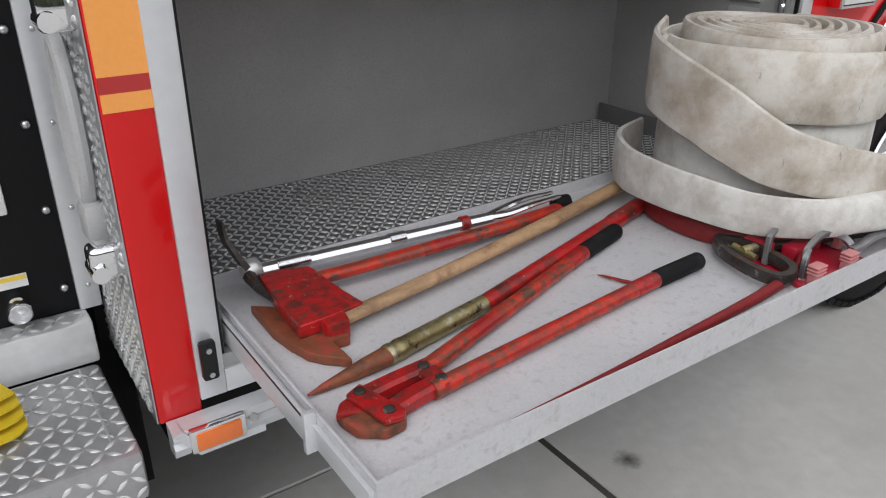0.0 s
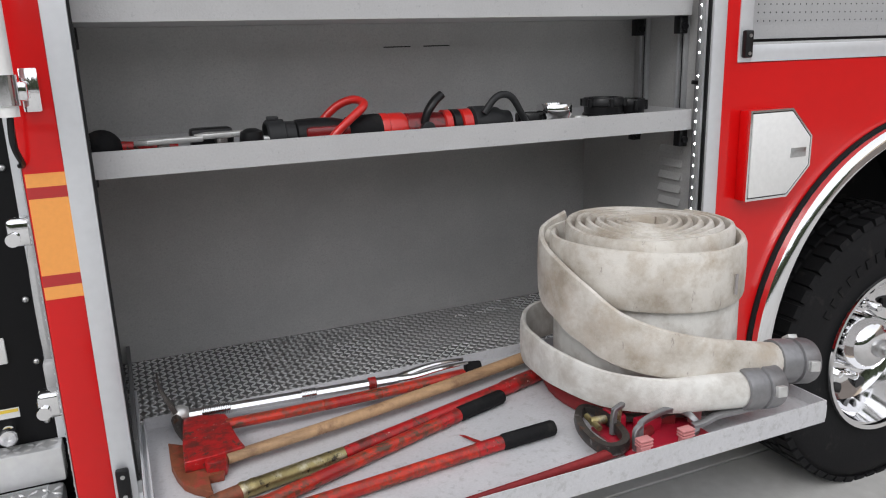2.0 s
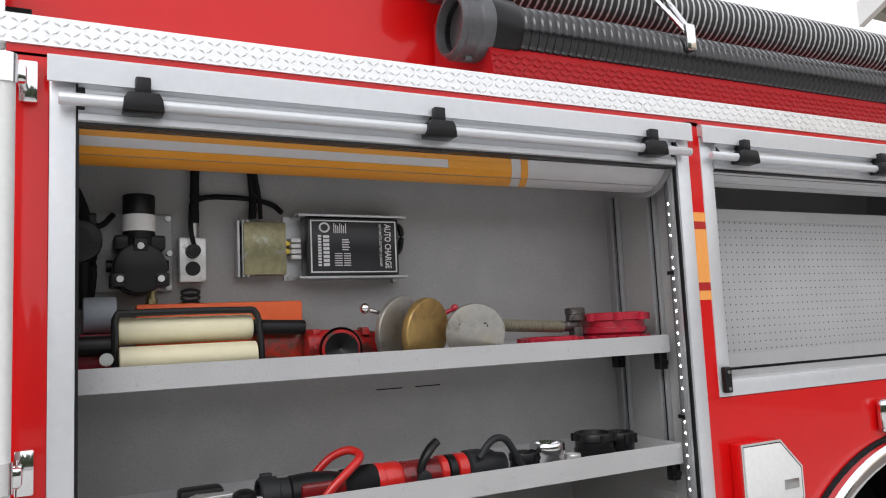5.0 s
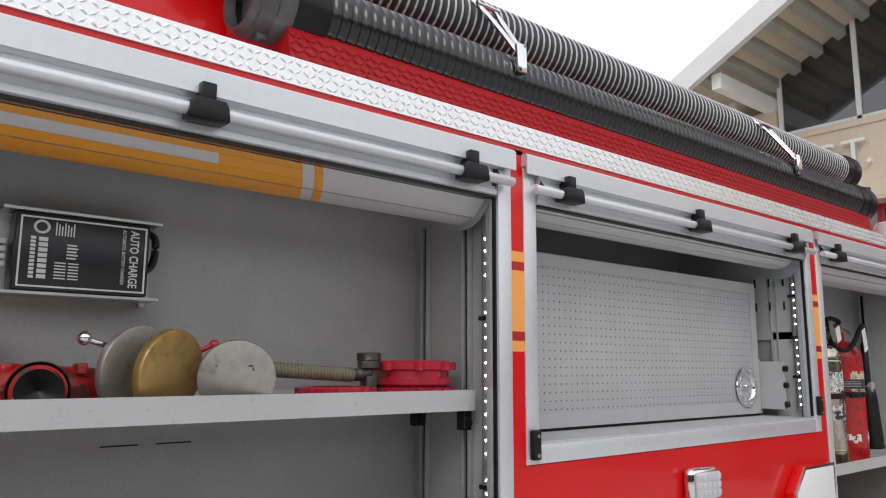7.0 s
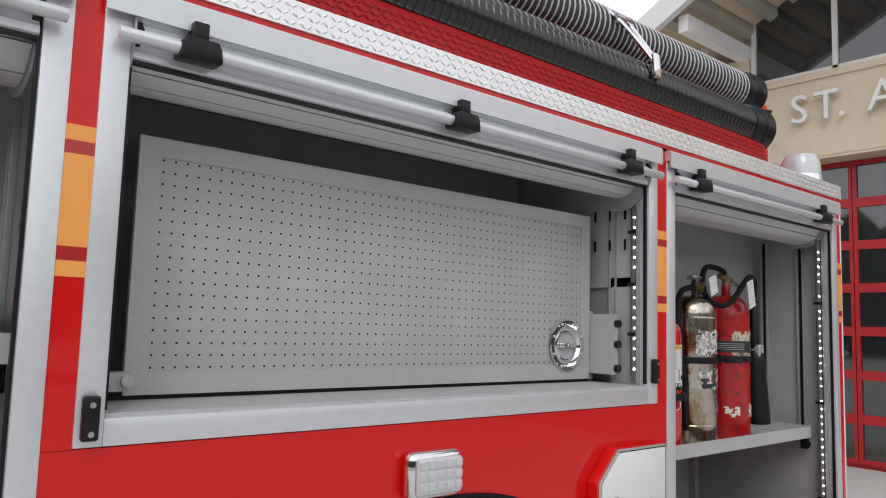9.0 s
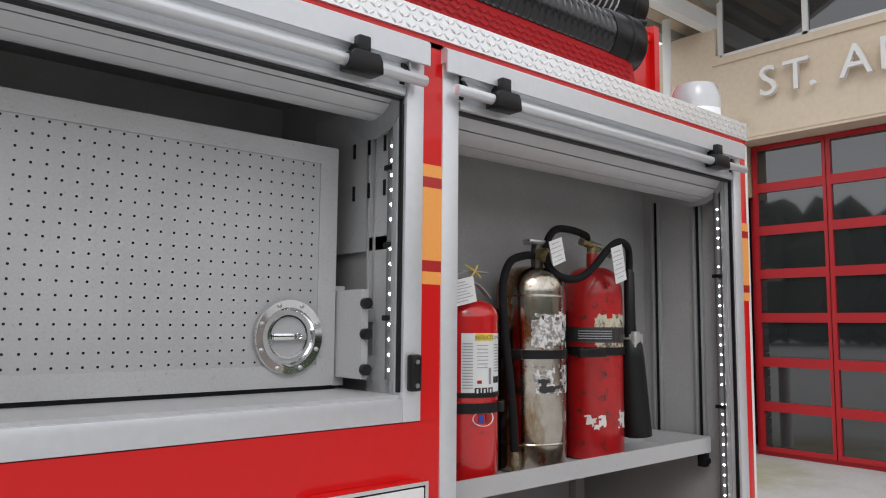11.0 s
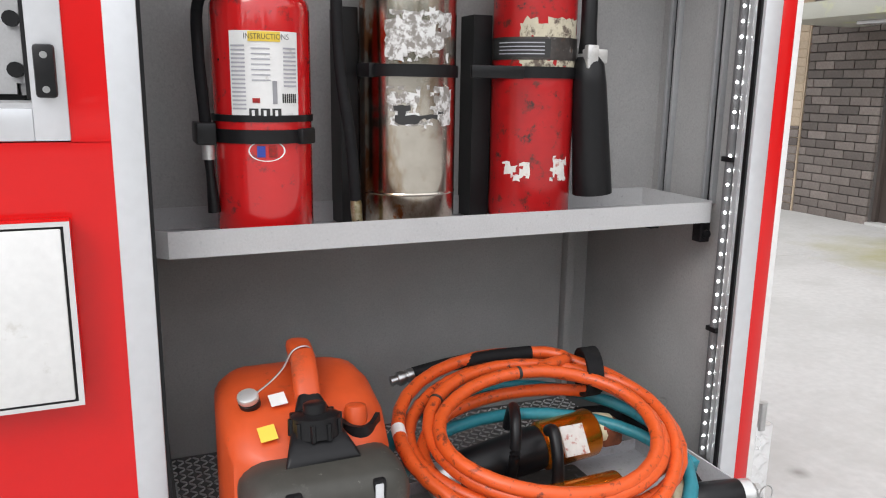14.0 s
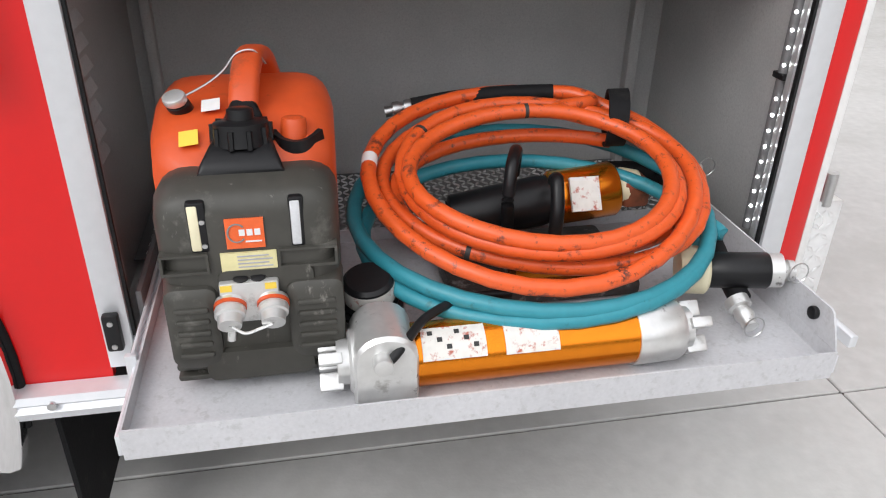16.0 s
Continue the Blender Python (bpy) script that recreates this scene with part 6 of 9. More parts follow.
part("foot", bar([(1.226, -0.453, 0.752), (1.240, -0.445, 0.7475), (1.256, -0.438, 0.752)], 0.0055, 0.006), GREY_CAST, sp3)
part("handle", bar([(1.378, -0.462, 0.776), (1.405, -0.466, 0.780), (1.425, -0.467, 0.786), (1.45, -0.468, 0.790), (1.50, -0.470, 0.789), (1.60, -0.473, 0.788)], 0.009, 0.006), GREY_CAST, sp3)
hold = thing("spanner_holder", "red metal spanner holder with pink rubber clips", "holder")
bm = bmesh.new()
box(bm, 1.205, 1.430, -0.478, -0.315, 0.7372, 0.7475, bevel=0.004)
box(bm, 1.285, 1.345, -0.40, -0.365, 0.745, 0.777, bevel=0.006)
box(bm, 1.245, 1.275, -0.36, -0.30, 0.745, 0.782, bevel=0.006)
part("bracket", bm, FIT_RED, hold)
for x, y, z in ((1.395, -0.305, 0.778), (1.432, -0.408, 0.772), (1.232, -0.476, 0.752), (1.345, -0.478, 0.750)):
    bm = bmesh.new()
    box(bm, x - 0.014, x + 0.014, y - 0.010, y + 0.010, 0.7475, z + 0.020, bevel=0.004)
    for k in range(3):
        box(bm, x - 0.017, x + 0.017, y - 0.012, y + 0.012, z + 0.018 + 0.007 * k, z + 0.0225 + 0.007 * k, bevel=0.002)
    part("clip", bm, PINK, hold, "pink rubber clip")


# ---- three fire extinguishers on the rear shelf ----
SH = 1.3505


def bottle(x, y, r, z_sh, z_top, material, parent):
    bm = bmesh.new()
    H = z_top - SH
    a = (z_sh - SH) / H
    prof = [(0, r * 0.90), (0.008, r * 0.97), (0.025, r)]
    prof += [(a, r)] + [(a + (1 - a) * math.sin(k * math.pi / 14), r * (0.20 + 0.80 * math.cos(k * math.pi / 14) ** 0.8)) for k in range(1, 7)] + [(1, r * 0.2)]
    lathe(bm, (x, y, SH), (x, y, z_top), prof, 48)
    return part("cylinder", bm, material, parent)


def wrap(name, x, y, r, a0, a1, z0, z1, material, parent, n=10):
    """A label bent round a bottle from angle a0 to a1, in degrees from -y towards +x."""
    bm = bmesh.new()
    vs = []
    for i in range(n + 1):
        a = radians(a0 + (a1 - a0) * i / n)
        for rr in (r, r + 0.0008):
            for z in (z0, z1):
                vs.append(bm.verts.new((x + rr * math.sin(a), y - rr * math.cos(a), z)))
    for i in range(n):
        k = i * 4
        for q in ((2, 3, 7, 6), (0, 1, 5, 4), (0, 2, 6, 4), (1, 3, 7, 5)):
            bm.faces.new([vs[k + j] for j in q])
    bm.faces.new([vs[j] for j in (0, 1, 3, 2)])
    bm.faces.new([vs[-4 + j] for j in (0, 1, 3, 2)])
    return part(name, bm, material, parent)


def torn(name, x, y, r, a0, a1, z0, z1, material, parent, seed, n=22, m=14, loss=0.42):
    """A label bent round a bottle with ragged edges and torn-out flakes."""
    rn = random.Random(seed)
    knots = [[rn.random() for _ in range(7)] for _ in range(6)]
    bm = bmesh.new()
    grid = {}

    def corner(i, j):
        if (i, j) not in grid:
            a = radians(a0 + (a1 - a0) * (i + rn.uniform(-.35, .35)) / n)
            z = z0 + (z1 - z0) * (j + rn.uniform(-.35, .35)) / m
            grid[i, j] = bm.verts.new((x + (r + 0.0007) * math.sin(a), y - (r + 0.0007) * math.cos(a), z))
        return grid[i, j]

    for i in range(n):
        for j in range(m):
            u, v = i / n * 5.99, j / m * 4.99
            k = knots[int(v)][int(u)] * (1 - u % 1) + knots[int(v)][int(u) + 1] * (u % 1)
            k2 = knots[int(v) + 1][int(u)] * (1 - u % 1) + knots[int(v) + 1][int(u) + 1] * (u % 1)
            k = k * (1 - v % 1) + k2 * (v % 1) + rn.uniform(-.1, .1)
            rim = min(i + .5, n - i - .5) / n * 8 + 0.1, min(j + .5, m - j - .5) / m * 8 + 0.1
            if k * min(1, *rim) > loss * 0.72:
                bm.faces.new((corner(i, j), corner(i + 1, j), corner(i + 1, j + 1), corner(i, j + 1)))
    for v in [v for v in bm.verts if not v.link_faces]:
        bm.verts.remove(v)
    return part(name, bm, material, parent)


def oval(name, x, y, r, a, z, wa, hz, material, parent):
    """A round sticker bent round a bottle: centre at angle a, half width wa in degrees."""
    bm = bmesh.new()
    rim = []
    for k in range(28):
        t = 2 * math.pi * k / 28
        b = radians(a + wa * math.cos(t))
        rim.append(bm.verts.new((x + r * math.sin(b), y - r * math.cos(b), z + hz * math.sin(t))))
    for k in range(7):
        bm.faces.new((rim[(7 - k) % 28], rim[(7 + k) % 28], rim[(8 + k) % 28], rim[(6 - k) % 28])) if k else bm.faces.new((rim[7], rim[8], rim[6]))
    for k in range(7, 14):
        q = [rim[(7 - k) % 28], rim[(7 + k) % 28], rim[(8 + k) % 28], rim[(6 - k) % 28]]
        bm.faces.new(q if k < 13 else q[:3])
    return part(name, bm, material, parent)


def strap(x, y, r, z, parent, buckle):
    bm = bmesh.new()
    lathe(bm, (x, y, z - 0.012), (x, y, z + 0.012), [(0, r + 0.0012), (0, r + 0.005), (1, r + 0.005), (1, r + 0.0012)], 40, caps=False)
    part("strap", bm, BLACK, parent, "black rubber retaining strap")
    a = radians(buckle)
    bm = bmesh.new()
    box(bm, -0.020, 0.020, -0.007, 0.007, -0.014, 0.014, bevel=0.003)
    moved(bm, Matrix.Translation((x + (r + 0.008) * math.sin(a), y - (r + 0.008) * math.cos(a), z)) @ Matrix.Rotation(a, 4, "Z"))
    part("buckle", bm, BLACK, parent)


E1 = thing("fire_extinguisher", "bright red dry powder extinguisher with instruction label on the shelf", "extinguisher", "extinguishers on the shelf")
x, y, r = 3.892, 0.215, 0.0905
bottle(x, y, r, 1.775, 1.822, EXT_RED, E1)
lab = wrap("instruction_label", x, y, r + 0.0005, -45, 34, 1.583, 1.735, PAPER, E1)
wrap("label_head", x, y, r + 0.0015, -23, 12, 1.717, 1.734, YELLOW, lab)
def curved_bars(parent, x, y, r, a0, a1, zs, h, material=INK):
    for z in zs:
        wrap("text_line", x, y, r, a0, a1, z, z + h, material, parent, n=4)


t_ink = mat("grey_print", (0.42, 0.42, 0.46), 0.7)
curved_bars(lab, x, y, r + 0.0016, -43, -27, [1.60 + 0.0072 * k for k in range(16)], 0.003, t_ink)
curved_bars(lab, x, y, r + 0.0016, -20, 0, [1.650 + 0.009 * k for k in range(7)], 0.0022, t_ink)
curved_bars(lab, x, y, r + 0.0016, 15, 31, [1.640 + 0.0072 * k for k in range(10)], 0.003, t_ink)
for k in range(7):
    wrap("barcode_bar", x, y, r + 0.0016, 13 + k * 2.6, 14.4 + k * 2.6, 1.612, 1.628, INK, lab, n=1)
for k in range(3):
    wrap("pictogram", x, y, r + 0.0016, -24 + 12.5 * k, -14 + 12.5 * k, 1.586, 1.602, INK, lab, n=3)
    wrap("pictogram_mark", x, y, r + 0.0024, -21 + 12.5 * k, -18 + 12.5 * k, 1.589, 1.599, PRINT, lab, n=2)
wrap("nozzle_sketch", x, y, r + 0.0016, -20, -12, 1.612, 1.620, TOOL_RED, lab, n=2)
wrap("nozzle_sketch", x, y, r + 0.0016, 2, 7, 1.61, 1.65, mat("grey_ink", (0.3, 0.3, 0.32), 0.6), lab, n=2)
text("label_title", "INSTRUCTIONS", 0.0135, Matrix.Translation((x - 0.045, y - r - 0.0032, 1.7205)) @ Matrix.Rotation(radians(-5), 4, "Z") @ UP_FRONT, INK, lab, depth=0.0001, width=0.82)
seal = oval("seal", x, y, r + 0.0008, -6, 1.527, 21, 0.019, PAPER, E1)
wrap("seal_mark", x, y, r + 0.0018, -17, -8, 1.516, 1.536, mat("blue_ink", (0.03, 0.06, 0.35), 0.5), seal, n=2)
wrap("seal_mark", x, y, r + 0.0018, -4, 5, 1.516, 1.536, TOOL_RED, seal, n=2)
strap(x, y, r, 1.552, E1, 42)
bm = bmesh.new()
lathe(bm, (x, y, 1.578), (x, y, 1.590), [(0, r + 0.001), (0, r + 0.003), (1, r + 0.003), (1, r + 0.001)], 40, caps=False)
part("band", bm, BLACK, E1)
bm = bmesh.new()
box(bm, x - 0.125, x - 0.09, y - 0.04, y + 0.05, 1.535, 1.575, bevel=0.004)
box(bm, x - 0.02, x + 0.02, y + 0.088, 0.374, 1.40, 1.75)
part("bracket", bm, BLACK, E1)
bm = bmesh.new()
rod(bm, (x, y, 1.815), (x, y, 1.868), 0.014, seg=16)
rod(bm, (x, y - 0.015, 1.857), (x, y + 0.012, 1.857), 0.019, seg=18)
v = part("valve", bm, FIT_RED, E1)
bm = bmesh.new()
rod(bm, (x, y - 0.018, 1.857), (x, y - 0.0151, 1.857), 0.015, seg=18)
part("gauge", bm, PAPER, v)
bm = bmesh.new()
loft(bm, spline([(x - 0.03, y, 1.885), (x + 0.01, y, 1.895), (x + 0.075, y - 0.01, 1.893)], 5), lambda t: [(-.010, -.0018), (.010, -.0018), (.010, .0018), (-.010, .0018)])
part("carry_handle", bm, STEEL, v)
bm = bmesh.new()
loft(bm, spline([(x + 0.005, y, 1.872), (x + 0.05, y - 0.005, 1.858), (x + 0.085, y - 0.01, 1.825)], 5), lambda t: [(-.009, -.0018), (.009, -.0018), (.009, .0018), (-.009, .0018)])
part("lever", bm, STEEL, v)
bm = bmesh.new()
tube(bm, [(x - 0.005, y - 0.012, 1.91), (x + 0.02, y - 0.02, 1.895), (x + 0.05, y - 0.015, 1.878)], 0.002, seg=6)
tube(bm, [(x + 0.04, y - 0.012, 1.91), (x + 0.02, y - 0.022, 1.893), (x + 0.01, y - 0.02, 1.88)], 0.002, seg=6)
part("tamper_seal", bm, YELLOW, v)
bm = bmesh.new()
tube(bm, [(x - 0.01, y, 1.858), (x - 0.06, y + 0.005, 1.845), (x - 0.105, y + 0.01, 1.79), (x - 0.112, y - 0.01, 1.70), (x - 0.108, y - 0.02, 1.60), (x - 0.104, y - 0.022, 1.52)], 0.0105, seg=12)
ho = part("hose", bm, RUBBER, E1)
bm = bmesh.new()
rod(bm, (x - 0.104, y - 0.022, 1.535), (x - 0.104, y - 0.022, 1.508), 0.0115, seg=12)
part("ferrule", bm, SILVER, ho)
bm = bmesh.new()
lathe(bm, (x - 0.104, y - 0.022, 1.51), (x - 0.098, y - 0.022, 1.41), [(0, 0.009), (0.3, 0.008), (1, 0.012)], 14)
part("nozzle", bm, BLACK, ho)


def tag(parent, a, w, h, tilt, lines=6, turn=0.0):
    m = Matrix.Translation(a) @ Matrix.Rotation(radians(turn), 4, "Z") @ Matrix.Rotation(radians(tilt), 4, "Y")
    bm = bmesh.new()
    box(bm, -w / 2, w / 2, -0.0006, 0.0006, -h / 2, h / 2)
    t = part("inspection_tag", moved(bm, m), PAPER, parent, "white paper inspection tag")
    for k in range(lines):
        bm = bmesh.new()
        z = h * (0.36 - 0.72 * k / max(lines - 1, 1))
        wd = w * (0.32 + 0.1 * ((k * 7) % 3))
        box(bm, -wd, wd * 0.8, -0.0012, -0.0005, z - 0.0011, z + 0.0011)
        part("text_line", moved(bm, m), mat("pale_ink", (0.35, 0.35, 0.4), 0.7) if k == 0 else t_ink, t)


tag(E1, V(3.804, 0.14, 1.833), 0.120, 0.064, -12, 7)

E2 = thing("fire_extinguisher", "stainless extinguisher with torn labels and rust stains", "extinguisher", "extinguishers on the shelf")
x, y, r = 4.200, 0.262, 0.100
bottle(x, y, r, 1.85, 1.925, EXT_CHROME, E2)
for z in (1.838, 1.43):
    bm = bmesh.new()
    lathe(bm, (x, y, z - 0.003), (x, y, z + 0.003), [(0, r), (0.5, r + 0.0016), (1, r)], 48, caps=False)
    part("weld_bead", bm, EXT_CHROME, E2)
torn("torn_label", x, y, r, -50, 42, 1.685, 1.795, LABEL_TORN, E2, 4)
torn("torn_label", x, y, r, -48, 44, 1.562, 1.652, LABEL_TORN, E2, 9)
torn("torn_print", x, y, r + 0.0006, -40, 36, 1.572, 1.606, INK, E2, 12, 16, 4, 0.62)
strap(x, y, r, 1.675, E2, -70)
part("back_plate", boxes((x - 0.135, x - 0.098, y + 0.03, 0.374, 1.352, 1.80)), BLACK, E2)
bm = bmesh.new()
rod(bm, (x - 0.005, y - 0.03, 1.92), (x - 0.005, y - 0.03, 1.945), 0.018, seg=16)
lathe(bm, (x - 0.005, y - 0.03, 1.935), (x - 0.005, y - 0.03, 1.985), [(0, 0.014), (0.4, 0.020), (1, 0.016)], 16)
v = part("valve", bm, IRON, E2)
bm = bmesh.new()
rod(bm, (x - 0.002, y - 0.062, 1.955), (x - 0.004, y - 0.03, 1.957), 0.021, seg=18)
part("gauge", bm, BRASS, v, "copper-coloured gauge")
bm = bmesh.new()
box(bm, x - 0.05, x + 0.02, y - 0.045, y - 0.015, 1.985, 2.0, bevel=0.003)
part("lever", bm, STEEL, v)
bm = bmesh.new()
tube(bm, [(x - 0.02, y - 0.03, 1.955), (4.136, 0.228, 1.951), (4.080, 0.228, 1.930), (4.044, 0.22, 1.869), (4.036, 0.21, 1.787), (4.041, 0.20, 1.662), (4.058, 0.198, 1.536), (4.068, 0.20, 1.42)], 0.0115, seg=12)
ho = part("hose", bm, RUBBER, E2)
bm = bmesh.new()
lathe(bm, (4.067, 0.20, 1.43), (4.072, 0.20, 1.356), [(0, 0.009), (0.3, 0.012), (1, 0.010)], 14)
part("nozzle", bm, BRASS, ho)
tag(E2, V(4.200, 0.16, 1.963), 0.064, 0.070, -18, 5, 6)

E3 = thing("fire_extinguisher", "old red carbon dioxide extinguisher with black horn and worn labels", "extinguisher", "extinguishers on the shelf")
x, y, r = 4.505, 0.276, 0.0925
bottle(x, y, r, 1.848, 1.940, EXT_RED_OLD, E3)
bm = bmesh.new()
rod(bm, (x, y, 1.935), (x, y, 1.985), r * 0.2, seg=20, edge=0.002)
part("neck", bm, EXT_RED_OLD, E3)
torn("worn_label", x, y, r, -53, 48, 1.683, 1.79, LABEL_OLD, E3, 21, 22, 10, 0.22)
wrap("black_label", x, y, r + 0.0024, -96, -8, 1.709, 1.747, INK, E3, n=16)
curved_bars(E3, x, y, r + 0.0034, -80, -16, [1.715, 1.7225, 1.730, 1.738], 0.0022, t_ink)
bm = bmesh.new()
lathe(bm, (x, y, 1.704), (x, y, 1.751), [(0, r + 0.0008), (0, r + 0.002), (1, r + 0.002), (1, r + 0.0008)], 40, caps=False)
part("steel_band", bm, IRON, E3)
torn("paper_scrap", x, y, r, -70, -24, 1.445, 1.485, LABEL_TORN2, E3, 31, 10, 6, 0.5)
torn("paper_scrap", x, y, r, 0, 30, 1.445, 1.500, LABEL_TORN2, E3, 37, 8, 7, 0.42)
strap(x, y, r, 1.678, E3, -80)
part("back_plate", boxes((x - 0.135, x - 0.09, y + 0.03, 0.374, 1.352, 1.80)), BLACK, E3)
bm = bmesh.new()
rod(bm, (x, y, 1.975), (x, y, 2.01), 0.017, seg=16)
rod(bm, (x - 0.05, y - 0.005, 2.018), (x + 0.03, y - 0.005, 2.005), 0.013, seg=14)
v = part("valve", bm, BRASS, E3)
bm = bmesh.new()
loft(bm, spline([(x - 0.02, y - 0.01, 2.012), (x + 0.04, y - 0.015, 2.0), (x + 0.075, y - 0.02, 1.975)], 5), lambda t: [(-.011, -.002), (.011, -.002), (.011, .002), (-.011, .002)])
part("lever", bm, STEEL, v)
bm = bmesh.new()
tube(bm, [(4.47, 0.268, 2.028), (4.44, 0.252, 2.037), (4.359, 0.248, 2.047), (4.289, 0.245, 2.039), (4.224, 0.22, 1.991), (4.206, 0.20, 1.928), (4.234, 0.175, 1.893), (4.293, 0.16, 1.892), (4.355, 0.155, 1.926), (4.426, 0.155, 1.984), (4.496, 0.165, 2.014), (4.560, 0.18, 2.003), (4.590, 0.195, 1.958), (4.594, 0.20, 1.91)], 0.0112, seg=12)
ho = part("hose", bm, RUBBER, E3)
bm = bmesh.new()
rod(bm, (x - 0.06, y - 0.005, 2.0195), (x - 0.03, y - 0.005, 2.016), 0.0135, seg=12)
part("ferrule", bm, BRASS, ho)
bm = bmesh.new()
lathe(bm, (4.594, 0.20, 1.935), (4.597, 0.20, 1.72), [(0, 0.012), (0.06, 0.017), (0.8, 0.018), (1, 0.021)], 16)
lathe(bm, (4.599, 0.20, 1.715), (4.628, 0.20, 1.412), [(0, 0.024), (0.06, 0.034), (0.2, 0.038), (1, 0.045), (1, 0.038), (0.3, 0.02)], 24, caps=False)
part("horn", bm, BLACK, E3, "black plastic discharge horn")
bm = bmesh.new()
box(bm, 4.578, 4.606, 0.170, 0.186, 1.688, 1.738, bevel=0.003)
box(bm, 4.578, 4.635, 0.178, 0.222, 1.70, 1.73, bevel=0.003)
part("horn_clip", bm, SILVER, E3)
tag(E3, V(4.466, 0.145, 1.942), 0.070, 0.110, -15, 7, 8)
bm = bmesh.new()
box(bm, 4.30, 4.42, 0.16, 0.172, 1.663, 1.689, bevel=0.003)
part("strap_link", bm, BLACK, E3)

# ---- hydraulic power unit on the rear tray ----
TF = 0.708


def rounded(x0, x1, z0, z1, rt, rb, n=5):
    """Outline of a box with round upper (rt) and lower (rb) corners."""
    pts = []
    for cx, cz, r, a0 in ((x1 - rt, z1 - rt, rt, 0), (x0 + rt, z1 - rt, rt, 90), (x0 + rb, z0 + rb, rb, 180), (x1 - rb, z0 + rb, rb, 270)):
        for i in range(n + 1):
            a = radians(a0 + 90 * i / n)
            pts.append((cx + r * math.cos(a), cz + r * math.sin(a)))
    return pts


def hull(bm, sections, mi=0):
    rings = [[bm.verts.new((px, yy, pz)) for px, pz in o] for yy, o in sections]
    m = len(rings[0])
    for r0, r1 in zip(rings, rings[1:]):
        for j in range(m):
            bm.faces.new((r0[j], r0[(j + 1) % m], r1[(j + 1) % m], r1[j]))
    bm.faces.new(rings[0])
    bm.faces.new(rings[-1])
    return bm


gen = thing("hydraulic_power_unit", "orange portable rescue pump with dark grey scuffed front cover", "power unit")
bm = bmesh.new()
hull(bm, [(-0.268, rounded(3.822, 4.008, 0.80, 1.055, 0.03, 0.03)), (-0.262, rounded(3.802, 4.026, 0.762, 1.074, 0.036, 0.03)), (-0.248, rounded(3.790, 4.038, 0.738, 1.086, 0.042, 0.03)),
          (-0.20, rounded(3.784, 4.044, 0.716, 1.094, 0.048, 0.03)), (-0.14, rounded(3.782, 4.046, TF + .001, 1.088, 0.055, 0.03)), (-0.07, rounded(3.784, 4.044, TF + .001, 1.05, 0.06, 0.03)), (-0.05, rounded(3.788, 4.040, TF + .001, 0.98, 0.06, 0.03))])
part("front_cover", bm, GEN_GREY, gen, "scuffed dark grey plastic cover")
bm = bmesh.new()
hull(bm, [(-0.170, rounded(3.820, 4.006, 0.88, 1.082, 0.035, 0.03)), (-0.135, rounded(3.778, 4.040, 0.76, 1.116, 0.05, 0.03)), (-0.07, rounded(3.770, 4.050, 0.725, 1.146, 0.05, 0.03)),
          (0.02, rounded(3.768, 4.054, 0.72, 1.164, 0.05, 0.03)), (0.09, rounded(3.774, 4.050, 0.725, 1.164, 0.05, 0.03)), (0.14, rounded(3.788, 4.040, 0.74, 1.150, 0.05, 0.03)),
          (0.172, rounded(3.80, 4.03, 0.75, 1.10, 0.06, 0.04)), (0.188, rounded(3.85, 3.98, 0.80, 0.98, 0.05, 0.04))])
sh = part("shell", bm, GEN_ORANGE, gen, "orange plastic shell")
bm = bmesh.new()
loft(bm, spline([(3.914, -0.085, 1.140), (3.916, -0.055, 1.178), (3.920, -0.015, 1.205), (3.924, 0.03, 1.214), (3.930, 0.08, 1.208), (3.938, 0.115, 1.190), (3.946, 0.14, 1.150)], 6), lambda t: [(math.copysign(abs(math.cos(a)) ** 0.7, math.cos(a)) * 0.023, math.copysign(abs(math.sin(a)) ** 0.7, math.sin(a)) * 0.017) for a in (2 * math.pi * j / 16 for j in range(16))])
part("carry_handle", bm, GEN_ORANGE, gen)
bm = bmesh.new()
hull(bm, [(-0.205, rounded(3.848, 3.972, 1.06, 1.098, 0.010, 0.01)), (-0.195, rounded(3.852, 3.968, 1.06, 1.112, 0.012, 0.01)), (-0.165, rounded(3.862, 3.960, 1.06, 1.128, 0.014, 0.01)), (-0.11, rounded(3.880, 3.948, 1.06, 1.152, 0.018, 0.01)), (-0.062, rounded(3.902, 3.928, 1.10, 1.186, 0.010, 0.008))])
part("filler_neck", bm, BLACK, gen)
bm = bmesh.new()
lathe(bm, (3.912, -0.142, 1.118), (3.912, -0.132, 1.178), [(0, 0.042), (0.15, 0.041), (0.6, 0.040), (0.65, 0.032), (0.68, 0.020), (0.95, 0.019), (1, 0.014)], 24)
cp = part("fuel_cap", bm, BLACK, gen)
for k in range(10):
    a = 2 * math.pi * k / 10
    bm = bmesh.new()
    rod(bm, (3.912 + 0.0415 * math.cos(a), -0.141 + 0.0415 * math.sin(a), 1.122), (3.912 + 0.0405 * math.cos(a), -0.136 + 0.0405 * math.sin(a), 1.152), 0.005, seg=6)
    part("grip_rib", bm, BLACK, cp)
bm = bmesh.new()
lathe(bm, (3.986, -0.118, 1.100), (3.988, -0.110, 1.150), [(0, 0.021), (0.75, 0.020), (0.95, 0.018), (1, 0.013)], 20)
part("oil_cap", bm, GEN_ORANGE, gen)
bm = bmesh.new()
